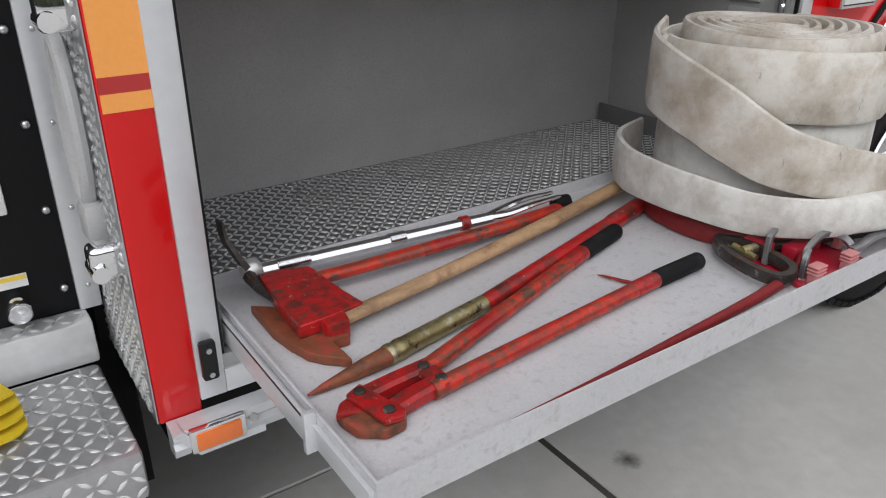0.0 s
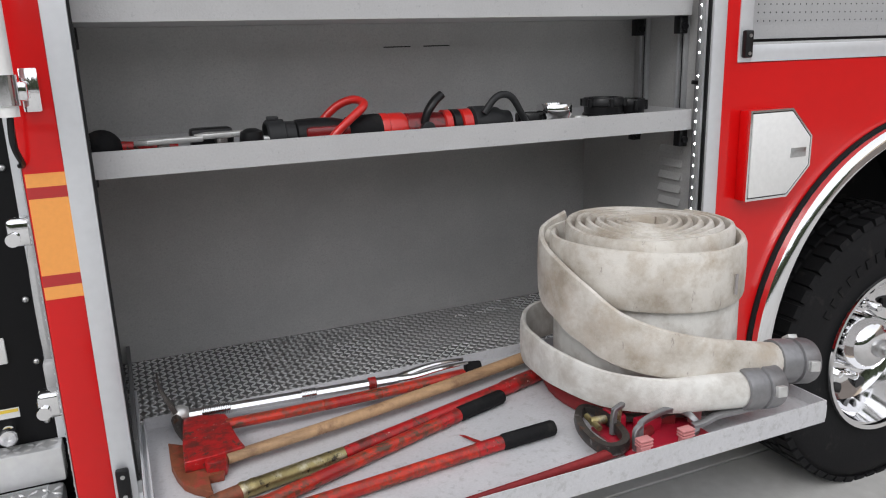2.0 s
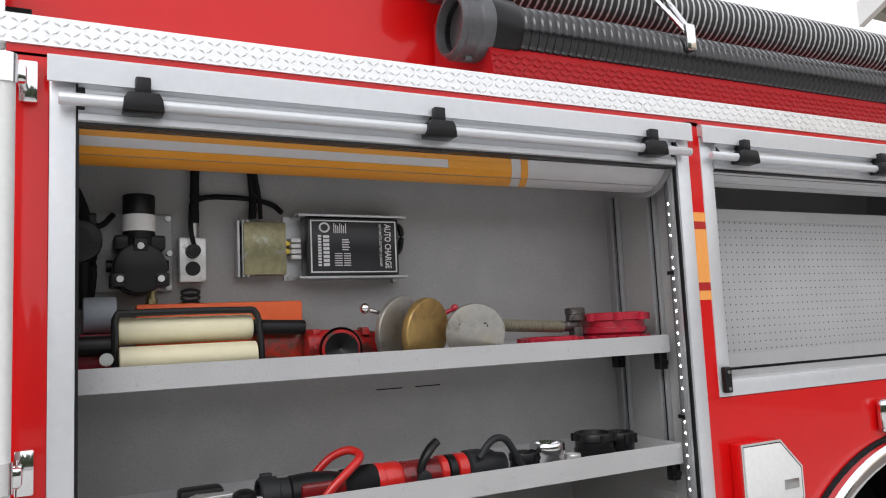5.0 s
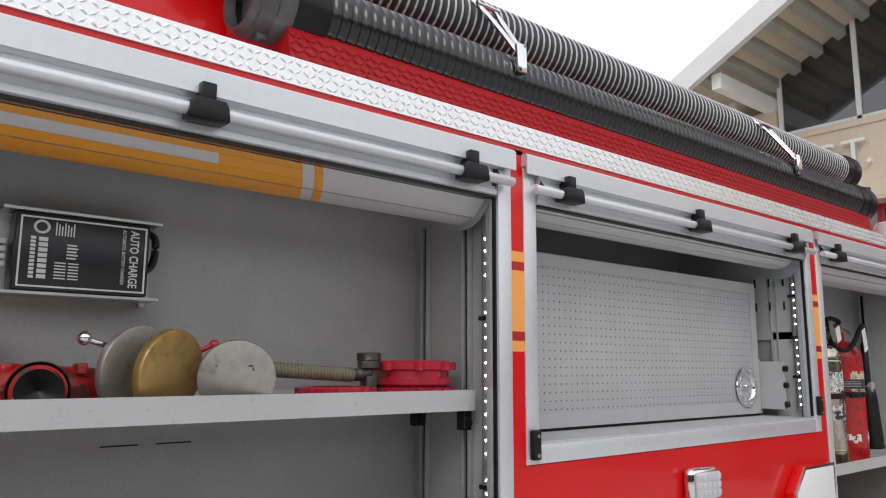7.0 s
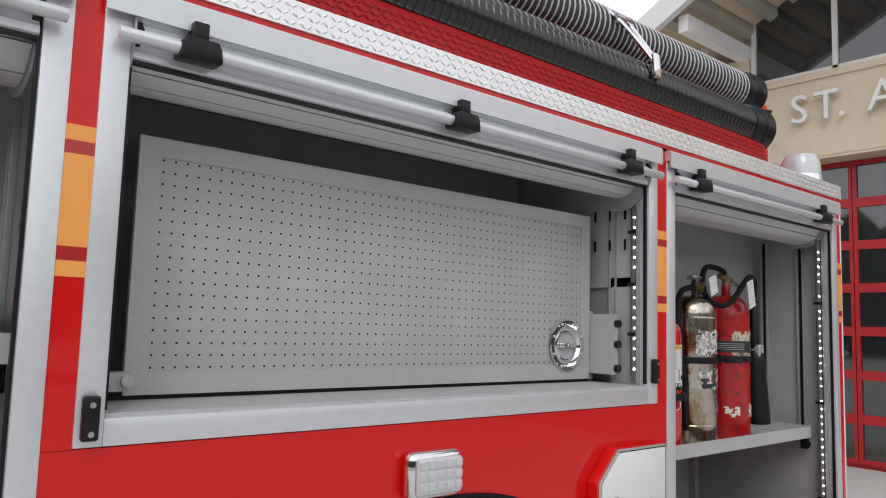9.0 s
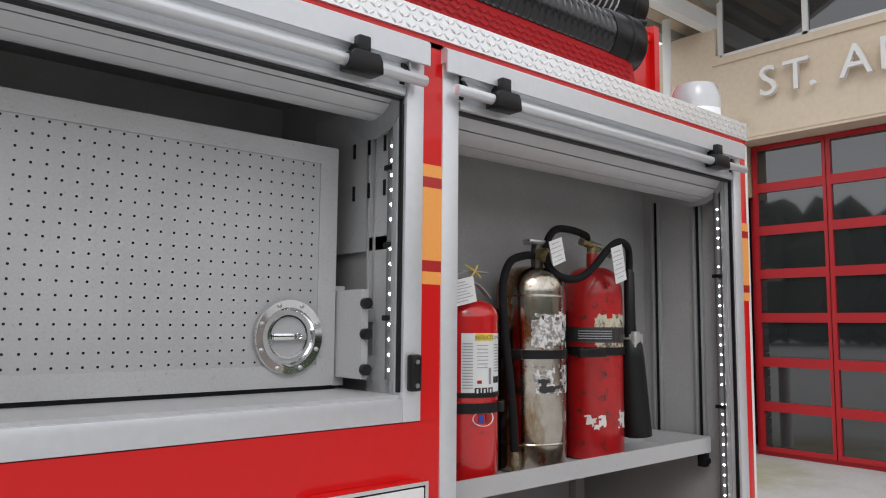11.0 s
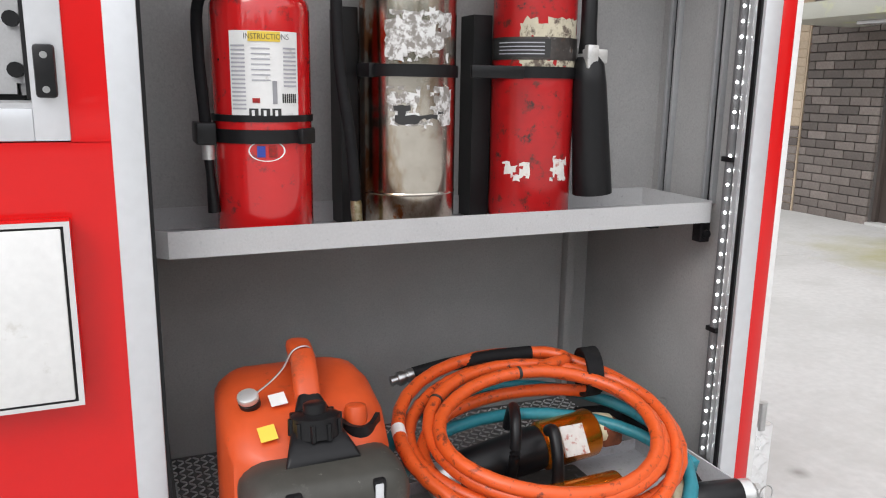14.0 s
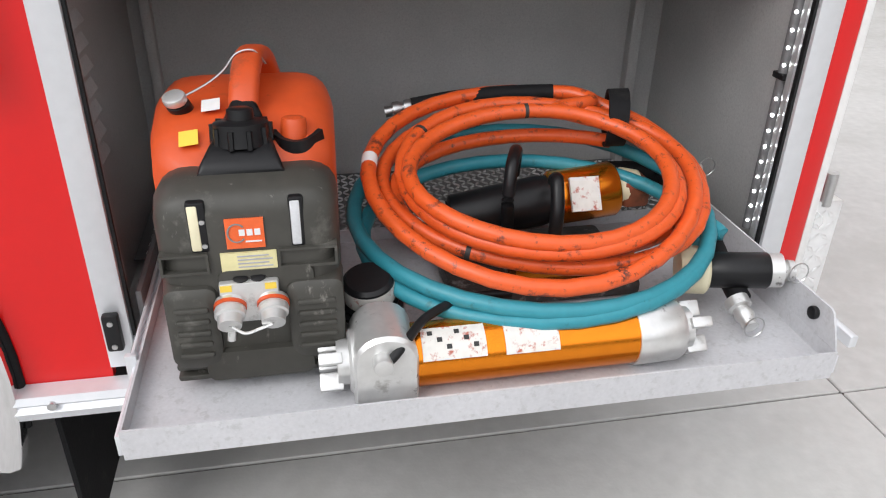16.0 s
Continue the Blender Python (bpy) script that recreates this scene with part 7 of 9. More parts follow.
loft(bm, spline([(3.956, -0.118, 1.122), (3.968, -0.140, 1.114), (3.988, -0.148, 1.110), (4.008, -0.138, 1.110), (4.028, -0.112, 1.116)], 5), lambda t: [(-.004, -.011), (.004, -.011), (.004, .011), (-.004, .011)])
part("cap_strap", bm, BLACK, gen)
bm = bmesh.new()
rod(bm, (3.822, -0.045, 1.142), (3.816, -0.062, 1.166), 0.018, seg=16, edge=0.003)
dcap = part("dust_cap", bm, BLACK, gen)
bm = bmesh.new()
rod(bm, (3.816, -0.062, 1.166), (3.813, -0.068, 1.180), 0.018, seg=16, edge=0.003)
part("cap_ring", bm, SILVER, dcap)
bm = bmesh.new()
tube(bm, [(3.825, -0.06, 1.174), (3.86, -0.035, 1.188), (3.885, -0.015, 1.205), (3.905, 0.005, 1.228), (3.932, 0.012, 1.232), (3.950, 0.018, 1.205)], 0.002, seg=6)
part("lanyard", bm, STEEL, gen)
# sight windows
for x0, x1, g in ((3.836, 3.862, CREAM), (3.972, 3.993, LAMP_GLASS)):
    bm = bmesh.new()
    box(bm, x0, x1, -0.2695, -0.24, 0.990, 1.078, bevel=0.004)
    w = part("sight_window", bm, BLACK, gen)
    bm = bmesh.new()
    box(bm, x0 + 0.002, x0 + 0.016, -0.2715, -0.262, 0.994, 1.073, bevel=0.003)
    part("level_tube", bm, g, w)
    if g is CREAM:
        for z in (1.003, 1.045):
            bm = bmesh.new()
            rod(bm, (x1 - 0.006, -0.272, z), (x1 - 0.006, -0.268, z), 0.004, seg=10)
            part("clamp_screw", bm, STEEL, w)
bm = bmesh.new()
hull(bm, [(-0.2725, rounded(3.868, 4.000, 0.845, 0.955, 0.012, 0.012)), (-0.255, rounded(3.860, 4.008, 0.838, 0.962, 0.015, 0.015))])
part("front_boss", bm, GEN_GREY, gen)
FRONT = Matrix.Translation((3.911, -0.2692, 1.022))


def decal(name, x0, x1, z0, z1, material, parent, lift=0.0):
    bm = bmesh.new()
    box(bm, x0, x1, -0.0025 - lift, 0.004, z0, z1)
    return part(name, moved(bm, FRONT), material, parent)


lg = decal("logo_plate", -0.026, 0.026, -0.027, 0.025, mat("logo_orange", (0.80, 0.13, 0.03), 0.4), gen)
bm = bmesh.new()
sweep(bm, [FRONT @ V(-0.011 + 0.012 * math.cos(a), -0.0035, 0.001 + 0.016 * math.sin(a)) for a in (radians(40 + 280 * k / 16) for k in range(17))], circle(0.0014, 6), up=(0, 1, 0))
part("logo_arc", bm, mat("logo_grey", (0.22, 0.21, 0.2), 0.5), lg)
for k in range(3):
    decal("logo_block", -0.008 + k * 0.0105, 0.0 + k * 0.0105, -0.004, 0.007, PRINT, lg, 0.001)
decal("logo_line", 0.0, 0.022, -0.016, -0.0135, PRINT, lg, 0.001)
yl = decal("notice_label", -0.037, 0.040, -0.069, -0.035, mat("pale_yellow_label", (0.72, 0.66, 0.36), 0.5, dirt=(0.5, 0.45, 0.25), dirt_amount=0.2, dirt_scale=30), gen)
for k in range(4):
    decal("text_line", -0.014, 0.034 - 0.005 * (k % 2), -0.062 + k * 0.0065, -0.0598 + k * 0.0065, t_ink, yl, 0.001)
# coupler block
bm = bmesh.new()
box(bm, 3.867, 3.950, -0.283, -0.250, 0.862, 0.938, bevel=0.004)
cb = part("coupler_block", bm, SILVER, gen, "machined metal coupler block")
for x in (3.898, 3.922):
    bm = bmesh.new()
    lathe(bm, (x, -0.270, 0.938), (x, -0.272, 0.945), [(0, 0.011), (0.7, 0.011), (1, 0.006)], 14)
    part("relief_button", bm, BLACK, cb)
for x in (3.877, 3.939):
    decal("arrow_label", x - 3.911 - 0.008, x - 3.911 + 0.008, -0.098, -0.087, YELLOW, cb, 0.0125)
for x in (3.880, 3.940):
    bm = bmesh.new()
    lathe(bm, (x, -0.275, 0.900), (x, -0.320, 0.884), [(0, 0.021), (0.12, 0.0225), (0.30, 0.0225), (0.32, 0.020), (0.40, 0.020), (0.42, 0.0225), (0.62, 0.0215), (0.66, 0.018), (1, 0.0165), (1, 0.001)], 26, caps=False)
    c = part("quick_coupler", bm, SILVER, gen, "bright quick hydraulic coupler")
    bm = bmesh.new()
    lathe(bm, (x, -0.283, 0.8972), (x, -0.289, 0.8950), [(0, 0.023), (1, 0.023)], 26)
    part("colour_ring", bm, GEN_ORANGE, c)
bm = bmesh.new()
tube(bm, [(3.883, -0.320, 0.883), (3.90, -0.325, 0.872), (3.92, -0.322, 0.876), (3.938, -0.320, 0.882)], 0.0025, seg=6)
rod(bm, (3.882, -0.316, 0.872), (3.880, -0.320, 0.857), 0.006, seg=10)
part("cap_chain", bm, SILVER, gen)
bm = bmesh.new()
box(bm, 3.978, 4.008, -0.275, -0.25, 0.861, 0.911, bevel=0.003)
sp = part("switch_panel", bm, BLACK, gen)
for k in range(2):
    bm = bmesh.new()
    box(bm, 3.982 + k * 0.013, 3.990 + k * 0.013, -0.279, -0.27, 0.872, 0.905, bevel=0.002)
    part("switch", bm, STEEL if k else BLACK, sp)
for s, xa in ((-1, 3.788), (1, 4.042)):
    for k in range(2):
        z = 0.735 + k * 0.022
        bm = bmesh.new()
        a, b = sorted((xa, xa - s * 0.06))
        box(bm, a, b, -0.265, -0.20, z, z + 0.012, bevel=0.005)
        part("vent_rib", bm, GEN_GREY, gen)
for k in range(3):
    bm = bmesh.new()
    box(bm, 3.85, 3.975, -0.268, -0.22, 0.745 + k * 0.024, 0.758 + k * 0.024, bevel=0.005)
    part("vent_rib", bm, GEN_GREY, gen)
for xa, xb in ((3.786, 3.864), (3.958, 4.044)):
    bm = bmesh.new()
    hull(bm, [(-0.284, rounded(xa + 0.012, xb - 0.012, 0.790, 0.915, 0.012, 0.02)), (-0.276, rounded(xa + 0.003, xb - 0.003, 0.772, 0.928, 0.016, 0.024)), (-0.235, rounded(xa, xb, 0.752, 0.940, 0.018, 0.028))])
    part("bumper", bm, GEN_GREY, gen)
    for k in range(5):
        bm = bmesh.new()
        z = 0.800 + k * 0.022
        box(bm, xa + 0.016, xb - 0.014, -0.289, -0.28, z, z + 0.011, bevel=0.004)
        part("vent_rib", bm, GEN_GREY, gen)
bm = bmesh.new()
hull(bm, [(-0.278, rounded(3.835, 3.992, 0.742, 0.800, 0.012, 0.016)), (-0.235, rounded(3.825, 4.002, 0.728, 0.812, 0.014, 0.02))])
part("bumper", bm, GEN_GREY, gen)
for xa, xb in ((3.792, 3.858), (3.952, 4.036)):
    bm = bmesh.new()
    ring_prism(bm, [(xa, 0.954), (xb, 0.954), (xb, 0.990), (xa, 0.990)], [(xa + .004, 0.959), (xb - .004, 0.959), (xb - .004, 0.986), (xa + .004, 0.986)], "y", -0.2745, -0.25)
    part("grip_edge", bm, GEN_GREY, gen)
part("side_foot", boxes((3.772, 3.785, -0.20, -0.14, 0.74, 0.86), bevel=0.005), BLACK, gen)
for x, y, m in ((3.865, -0.06, PAPER), (3.835, -0.128, YELLOW)):
    bm = bmesh.new()
    box(bm, -0.014, 0.014, -0.017, 0.017, 0, 0.0012)
    part("shell_label", moved(bm, Matrix.Translation((x, y, 1.158 if m is PAPER else 1.126)) @ Matrix.Rotation(radians(-8), 4, "Y") @ Matrix.Rotation(radians(24 if m is YELLOW else 15), 4, "X")), m, gen)

# set on the tray at its true height
FIT = Matrix.Translation((3.91, 0.056, TF)) @ Matrix.Diagonal((1.02, 1.0, 0.885, 1.0)) @ Matrix.Translation((-3.91, 0, -TF))
for ob in gen.children_recursive:
    if ob.type == "MESH":
        ob.data.transform(FIT)


# ---- coiled hydraulic hoses ----
def looped(loops, tilt, start, wob, seed):
    """One hose laid in turns: each loop is (centre x, centre y, half length, half depth, height)."""
    rn = random.Random(seed)
    k = [rn.uniform(0, 6.28) for _ in range(3 * len(loops) + 3)]
    pts, n = [], 32
    for i in range((len(loops) - 1) * n + n + 1):
        t = i / n
        j = min(int(t), len(loops) - 1)
        f = t - j
        f = max(0.0, (f - 0.55) / 0.45)
        f = f * f * (3 - 2 * f)
        p, q = loops[j], loops[min(j + 1, len(loops) - 1)]
        cx, cy, ra, rb, z = [u + (v - u) * f for u, v in zip(p, q)]
        w = 2 * math.pi * t + start
        r = 1 + wob * math.sin(2 * w + k[j]) + wob * 0.6 * math.sin(3 * w + k[j + 3])
        y = cy + rb * r * math.sin(w)
        pts.append(V(cx + ra * r * math.cos(w), y, z + tilt * (y + 0.035) + 0.004 * math.sin(w * 2.3 + k[j])))
    return pts


oh = thing("orange_hose_coil", "coiled orange hydraulic hose bound with a black strap", "hose")
pts = looped([(4.437, 0.026, 0.278, 0.165, 0.893), (4.439, 0.040, 0.304, 0.220, 0.908), (4.409, 0.014, 0.298, 0.262, 0.932), (4.428, 0.004, 0.262, 0.200, 0.946), (4.409, -0.024, 0.235, 0.170, 0.966)], 0.30, 0.9, 0.012, 3)
bm = bmesh.new()
sweep(bm, pts, circle(0.0142, 12))
part("coil", bm, HYD_ORANGE, oh)
bm = bmesh.new()
tube(bm, [pts[-1], pts[-1] + (pts[-1] - pts[-2]) * 2, (4.575, 0.19, 1.022), (4.545, 0.228, 1.028), (4.500, 0.245, 1.027)], 0.0142, n=6)
part("tail", bm, HYD_ORANGE, oh)
bm = bmesh.new()
tube(bm, [(4.510, 0.243, 1.027), (4.41, 0.262, 1.022), (4.31, 0.274, 1.012), (4.225, 0.280, 0.998)], 0.0165, seg=14)
part("sleeve", bm, RUBBER, oh)
bm = bmesh.new()
lathe(bm, (4.228, 0.280, 0.999), (4.170, 0.281, 0.987), [(0, 0.012), (0.1, 0.016), (0.3, 0.016), (0.35, 0.011), (0.5, 0.0165), (0.7, 0.0165), (0.74, 0.010), (1, 0.012)], 14)
part("end_fitting", bm, STEEL, oh)
bm = bmesh.new()
sweep(bm, [V(4.612 + 0.020 * math.cos(a), 0.150 + 0.062 * math.cos(a), 1.000 + 0.052 * math.sin(a)) for a in (2 * math.pi * k / 20 for k in range(20))], [(-.003, -.02), (.003, -.02), (.003, .02), (-.003, .02)], up=(1, 0, 0), closed=True)
part("strap", bm, RUBBER, oh, "black hook-and-loop strap")
for k, f in enumerate((0.12, 0.31, 0.47, 0.66, 0.83)):
    i = int(f * (len(pts) - 3))
    bm = bmesh.new()
    rod(bm, pts[i], pts[i].lerp(pts[i + 1], 0.5 if k == 2 else 0.16), 0.0146, seg=12)
    part("print_mark", bm, INK if k != 2 else PAPER, oh)
th = thing("teal_hose_coil", "coiled teal hydraulic hose under the orange one", "hose")
pts = looped([(4.408, -0.032, 0.314, 0.230, 0.852), (4.410, 0.010, 0.327, 0.266, 0.872)], 0.21, 0.2, 0.012, 9)
bm = bmesh.new()
sweep(bm, pts, circle(0.0140, 12))
part("coil", bm, HYD_TEAL, th)
bm = bmesh.new()
tube(bm, [pts[0], pts[0] + (pts[0] - pts[1]) * 2, (4.72, -0.04, 0.83), (4.72, -0.09, 0.80)], 0.0125, n=6)
part("tail", bm, HYD_TEAL, th)

# ---- rescue tools ----
ram = thing("rescue_ram", "orange anodised hydraulic ram with machined ends on the tray", "rescue ram")
ya, za = -0.238, 0.7635
bm = bmesh.new()
rod(bm, (4.142, ya, za), (4.508, ya + 0.002, za), 0.051, seg=36)
bt = part("barrel", bm, GOLD, ram, "bright orange anodised barrel")


def axial(name, x, y, z, r, x0, x1, a0, a1, material, parent, n=8):
    """A label bent round a lying cylinder; angles from straight up towards -y."""
    bm = bmesh.new()
    vs = []
    for i in range(n + 1):
        a = radians(a0 + (a1 - a0) * i / n)
        for rr in (r, r + 0.0008):
            for xx in (x0, x1):
                vs.append(bm.verts.new((xx, y - rr * math.sin(a), z + rr * math.cos(a))))
    for i in range(n):
        k = i * 4
        for q in ((2, 3, 7, 6), (0, 1, 5, 4), (0, 2, 6, 4), (1, 3, 7, 5)):
            bm.faces.new([vs[k + j] for j in q])
    bm.faces.new([vs[j] for j in (0, 1, 3, 2)])
    bm.faces.new([vs[-4 + j] for j in (0, 1, 3, 2)])
    return part(name, bm, material, parent)


axial("worn_label", 0, ya, za, 0.0515, 4.155, 4.255, 8, 68, LABEL_TORN2, bt)
axial("worn_label", 0, ya, za, 0.0515, 4.285, 4.372, 2, 70, LABEL_TORN2, bt)
for k in range(6):
    axial("warning_mark", 0, ya, za, 0.0525, 4.165 + 0.014 * k, 4.173 + 0.014 * k, 16 + 13 * (k % 3), 24 + 13 * (k % 3), INK, bt, n=2)
bm = bmesh.new()
lathe(bm, (4.045, ya, za), (4.142, ya, za), [(0, 0.046), (0.04, 0.050), (0.95, 0.050), (1, 0.048)], 36)
part("valve_block", bm, SILVER, ram)
bm = bmesh.new()
hull(bm, [(ya - 0.056, rounded(4.054, 4.144, 0.712, 0.832, 0.042, 0.01)), (ya - 0.050, rounded(4.050, 4.148, 0.7085, 0.838, 0.045, 0.01)), (ya + 0.046, rounded(4.050, 4.148, 0.7085, 0.838, 0.045, 0.01)), (ya + 0.052, rounded(4.054, 4.144, 0.712, 0.832, 0.042, 0.01))])
part("control_housing", bm, SILVER, ram)
bm = bmesh.new()
lathe(bm, (4.508, ya, za), (4.592, ya, za), [(0, 0.052), (0.05, 0.0535), (0.9, 0.052), (1, 0.047)], 36)
part("end_collar", bm, SILVER, ram)


def claw(x, s, parent):
    bm = bmesh.new()
    rod(bm, (x, ya, za), (x + s * 0.018, ya, za), 0.036, seg=20)
    for k in range(4):
        a = math.pi / 4 + k * math.pi / 2
        m = Matrix.Translation((x + s * 0.028, ya + 0.03 * math.cos(a), za + 0.03 * math.sin(a))) @ Matrix.Rotation(a, 4, "X")
        b2 = bmesh.new()
        box(b2, -0.018, 0.018, -0.014, 0.014, -0.009, 0.009, bevel=0.003)
        moved(b2, m)
        tmp = bpy.data.meshes.new("tmp")
        b2.to_mesh(tmp)
        b2.free()
        bm.from_mesh(tmp)
        bpy.data.meshes.remove(tmp)
    part("claw", bm, SILVER, parent)


claw(4.045, -1, ram)
claw(4.592, 1, ram)
bm = bmesh.new()
tube(bm, [(4.092, ya - 0.064, 0.796), (4.108, ya - 0.060, 0.806), (4.130, ya - 0.042, 0.820), (4.17, ya + 0.005, 0.829), (4.24, ya + 0.05, 0.828), (4.32, ya + 0.066, 0.818)], 0.0075, seg=12)
part("carry_handle", bm, BLACK, ram)
bm = bmesh.new()
rod(bm, (4.092, ya - 0.052, 0.800), (4.092, ya - 0.078, 0.800), 0.015, seg=16, edge=0.003)
part("handle_boss", bm, SILVER, ram)

can = thing("control_grip", "black and white labelled star-grip of a rescue tool", "tool grip")
bm = bmesh.new()
lathe(bm, (4.100, -0.105, TF + 0.001), (4.088, -0.135, 0.850), [(0, 0.052), (0.4, 0.056), (0.62, 0.056), (0.64, 0.048), (0.68, 0.048), (0.70, 0.043), (0.96, 0.042), (1, 0.036)], 32)
part("body", bm, BLACK, can)
bm = bmesh.new()
lathe(bm, (4.0912, -0.1265, 0.812), (4.0888, -0.1333, 0.842), [(0, 0.0436), (1, 0.0434)], 32, caps=False)
part("label_band", bm, LABEL_TORN2, can)
bm = bmesh.new()
lathe(bm, (4.0945, -0.1185, 0.772), (4.0930, -0.1225, 0.790), [(0, 0.0575), (1, 0.0575)], 32)
part("ring", bm, SILVER, can)

spr = thing("rescue_spreader", "black and orange hydraulic spreader lying inside the coils", "rescue tool")
bm = bmesh.new()
lathe(bm, (4.225, 0.16, 0.79), (4.49, 0.145, 0.835), [(0, 0.022), (0.02, 0.034), (0.22, 0.036), (0.24, 0.047), (0.9, 0.052), (1, 0.048)], 28)
part("body", bm, BLACK, spr)
bm = bmesh.new()
lathe(bm, (4.215, 0.161, 0.788), (4.28, 0.157, 0.80), [(0, 0.030), (0.1, 0.037), (0.9, 0.0385), (1, 0.036)], 28)
part("end_sleeve", bm, SILVER, spr)
bm = bmesh.new()
lathe(bm, (4.485, 0.145, 0.834), (4.625, 0.14, 0.852), [(0, 0.05), (0.04, 0.056), (0.94, 0.056), (1, 0.05)], 32)
gb = part("gold_barrel", bm, GOLD, spr)
wrap_m = Matrix.Translation((4.54, 0.085, 0.868)) @ Matrix.Rotation(radians(-35), 4, "X")
bm = bmesh.new()
box(bm, -0.030, 0.030, -0.004, 0.004, -0.034, 0.034)
part("worn_label", moved(bm, wrap_m), LABEL_TORN2, gb)
bm = bmesh.new()
lathe(bm, (4.62, 0.14, 0.852), (4.675, 0.137, 0.858), [(0, 0.035), (0.4, 0.04), (1, 0.03)], 20)
part("joint", bm, CREAM, spr)
bm = bmesh.new()
box(bm, 4.63, 4.69, 0.10, 0.17, 0.82, 0.88, bevel=0.012)
part("arm_root", bm, RUST, spr)
bm = bmesh.new()
tube(bm, [(4.39, 0.10, 0.80), (4.375, 0.06, 0.87), (4.385, 0.08, 0.94), (4.41, 0.14, 0.945), (4.42, 0.18, 0.88)], 0.0125, seg=12)
part("carry_handle", bm, BLACK, spr)
bm = bmesh.new()
tube(bm, [(4.46, 0.02, 0.80), (4.465, 0.03, 0.86), (4.47, 0.06, 0.91), (4.475, 0.09, 0.90)], 0.0135, seg=12)
part("carry_handle", bm, BLACK, spr)
bm = bmesh.new()
rod(bm, (4.37, 0.0, 0.775), (4.60, -0.01, 0.785), 0.042, seg=24, edge=0.006)
part("lower_barrel", bm, GOLD, spr)
bm = bmesh.new()
box(bm, 4.25, 4.62, -0.05, 0.2, TF + 0.001, 0.742, bevel=0.01)
part("base_arm", bm, IRON, spr)

ram2 = thing("small_ram", "black hydraulic ram with bright coupler tips beside the coils", "rescue ram")
bm = bmesh.new()
lathe(bm, (4.655, -0.105, 0.796), (4.705, -0.12, 0.798), [(0, 0.040), (0.1, 0.044), (0.9, 0.044), (1, 0.038)], 26)
part("nylon_ring", bm, CREAM, ram2)
bm = bmesh.new()
lathe(bm, (4.70, -0.118, 0.798), (4.808, -0.152, 0.806), [(0, 0.030), (0.05, 0.033), (0.95, 0.033), (1, 0.029)], 26)
part("barrel", bm, BLACK, ram2)
bm = bmesh.new()
lathe(bm, (4.806, -0.151, 0.806), (4.848, -0.164, 0.809), [(0, 0.031), (0.5, 0.031), (0.55, 0.018), (0.7, 0.016), (0.75, 0.02), (1, 0.018)], 20)
part("coupler_tip", bm, SILVER, ram2)
bm = bmesh.new()
tube(bm, [(4.735, 0.16, 0.872), (4.745, 0.07, 0.858), (4.752, 0.0, 0.836), (4.755, -0.08, 0.790), (4.755, -0.165, 0.758)], 0.020, seg=14)
part("pigtail_hose", bm, RUBBER, ram2)
bm = bmesh.new()
lathe(bm, (4.742, -0.17, 0.762), (4.745, -0.225, 0.738), [(0, 0.022), (0.3, 0.022), (0.35, 0.015), (0.6, 0.018), (0.8, 0.013), (1, 0.015)], 16)
part("coupler_tip", bm, SILVER, ram2)
bm = bmesh.new()
tube(bm, [(4.62, 0.20, 0.862), (4.70, 0.178, 0.866), (4.765, 0.165, 0.870)], 0.024, seg=14)
part("pigtail_hose", bm, RUBBER, ram2)
bm = bmesh.new()
lathe(bm, (4.760, 0.166, 0.870), (4.822, 0.152, 0.874), [(0, 0.023), (0.5, 0.024), (0.55, 0.014), (0.75, 0.016), (1, 0.012)], 16)
part("coupler_tip", bm, SILVER, ram2)
for c in ((4.745, -0.23, 0.745), (4.843, -0.182, 0.816), (4.828, 0.148, 0.884)):
    bm = bmesh.new()
    sweep(bm, [V(c[0] + 0.018 * math.cos(a), c[1] - 0.004, c[2] + 0.02 * math.sin(a)) for a in (2 * math.pi * k / 16 for k in range(16))], circle(0.0013, 5), up=(0, 1, 0), closed=True)
    part("cap_wire", bm, STEEL, ram2)
bm = bmesh.new()
rod(bm, (4.8485, -0.245, 0.772), (4.838, -0.245, 0.773), 0.012, seg=14, edge=0.003)
part("tray_bumper", bm, BLACK, TRAY2)
part("tray_latch", boxes((4.8525, 4.868, -0.330, -0.20, 0.756, 0.778), bevel=0.003), ALU, TRAY2)

# ---- upper shelf of the front locker ----
S1, S2 = 1.6965, 1.3765
ub = thing("roller_guide", "hose roller with cream nylon drums in a black wire frame", "roller")
for z, y in ((1.818, 0.20), (1.755, 0.155)):
    bm = bmesh.new()
    rod(bm, (0.325, y, z), (0.62, y, z), 0.030, seg=28, edge=0.004)
    part("drum", bm, CREAM, ub)
bm = bmesh.new()
tube(bm, [(0.318, 0.15, S1 + 0.01), (0.318, 0.16, 1.80), (0.322, 0.17, 1.852), (0.36, 0.17, 1.858), (0.58, 0.17, 1.858), (0.624, 0.17, 1.85), (0.632, 0.16, 1.79), (0.634, 0.15, S1 + 0.01)], 0.008, seg=8)
part("frame", bm, BLACK, ub)
bm = bmesh.new()
rod(bm, (0.60, 0.20, 1.818), (0.75, 0.20, 1.812), 0.018, seg=16, edge=0.003)
part("axle", bm, BLACK, ub)
bm = bmesh.new()
rod(bm, (0.19, 0.18, 1.79), (0.32, 0.18, 1.79), 0.022, seg=16)
part("axle", bm, BLACK, ub)
bm = bmesh.new()
rod(bm, (0.30, 0.14, 1.76), (0.30, 0.128, 1.76), 0.014, seg=12)
part("bolt", bm, STEEL, ub)
ub.location.x = -0.026
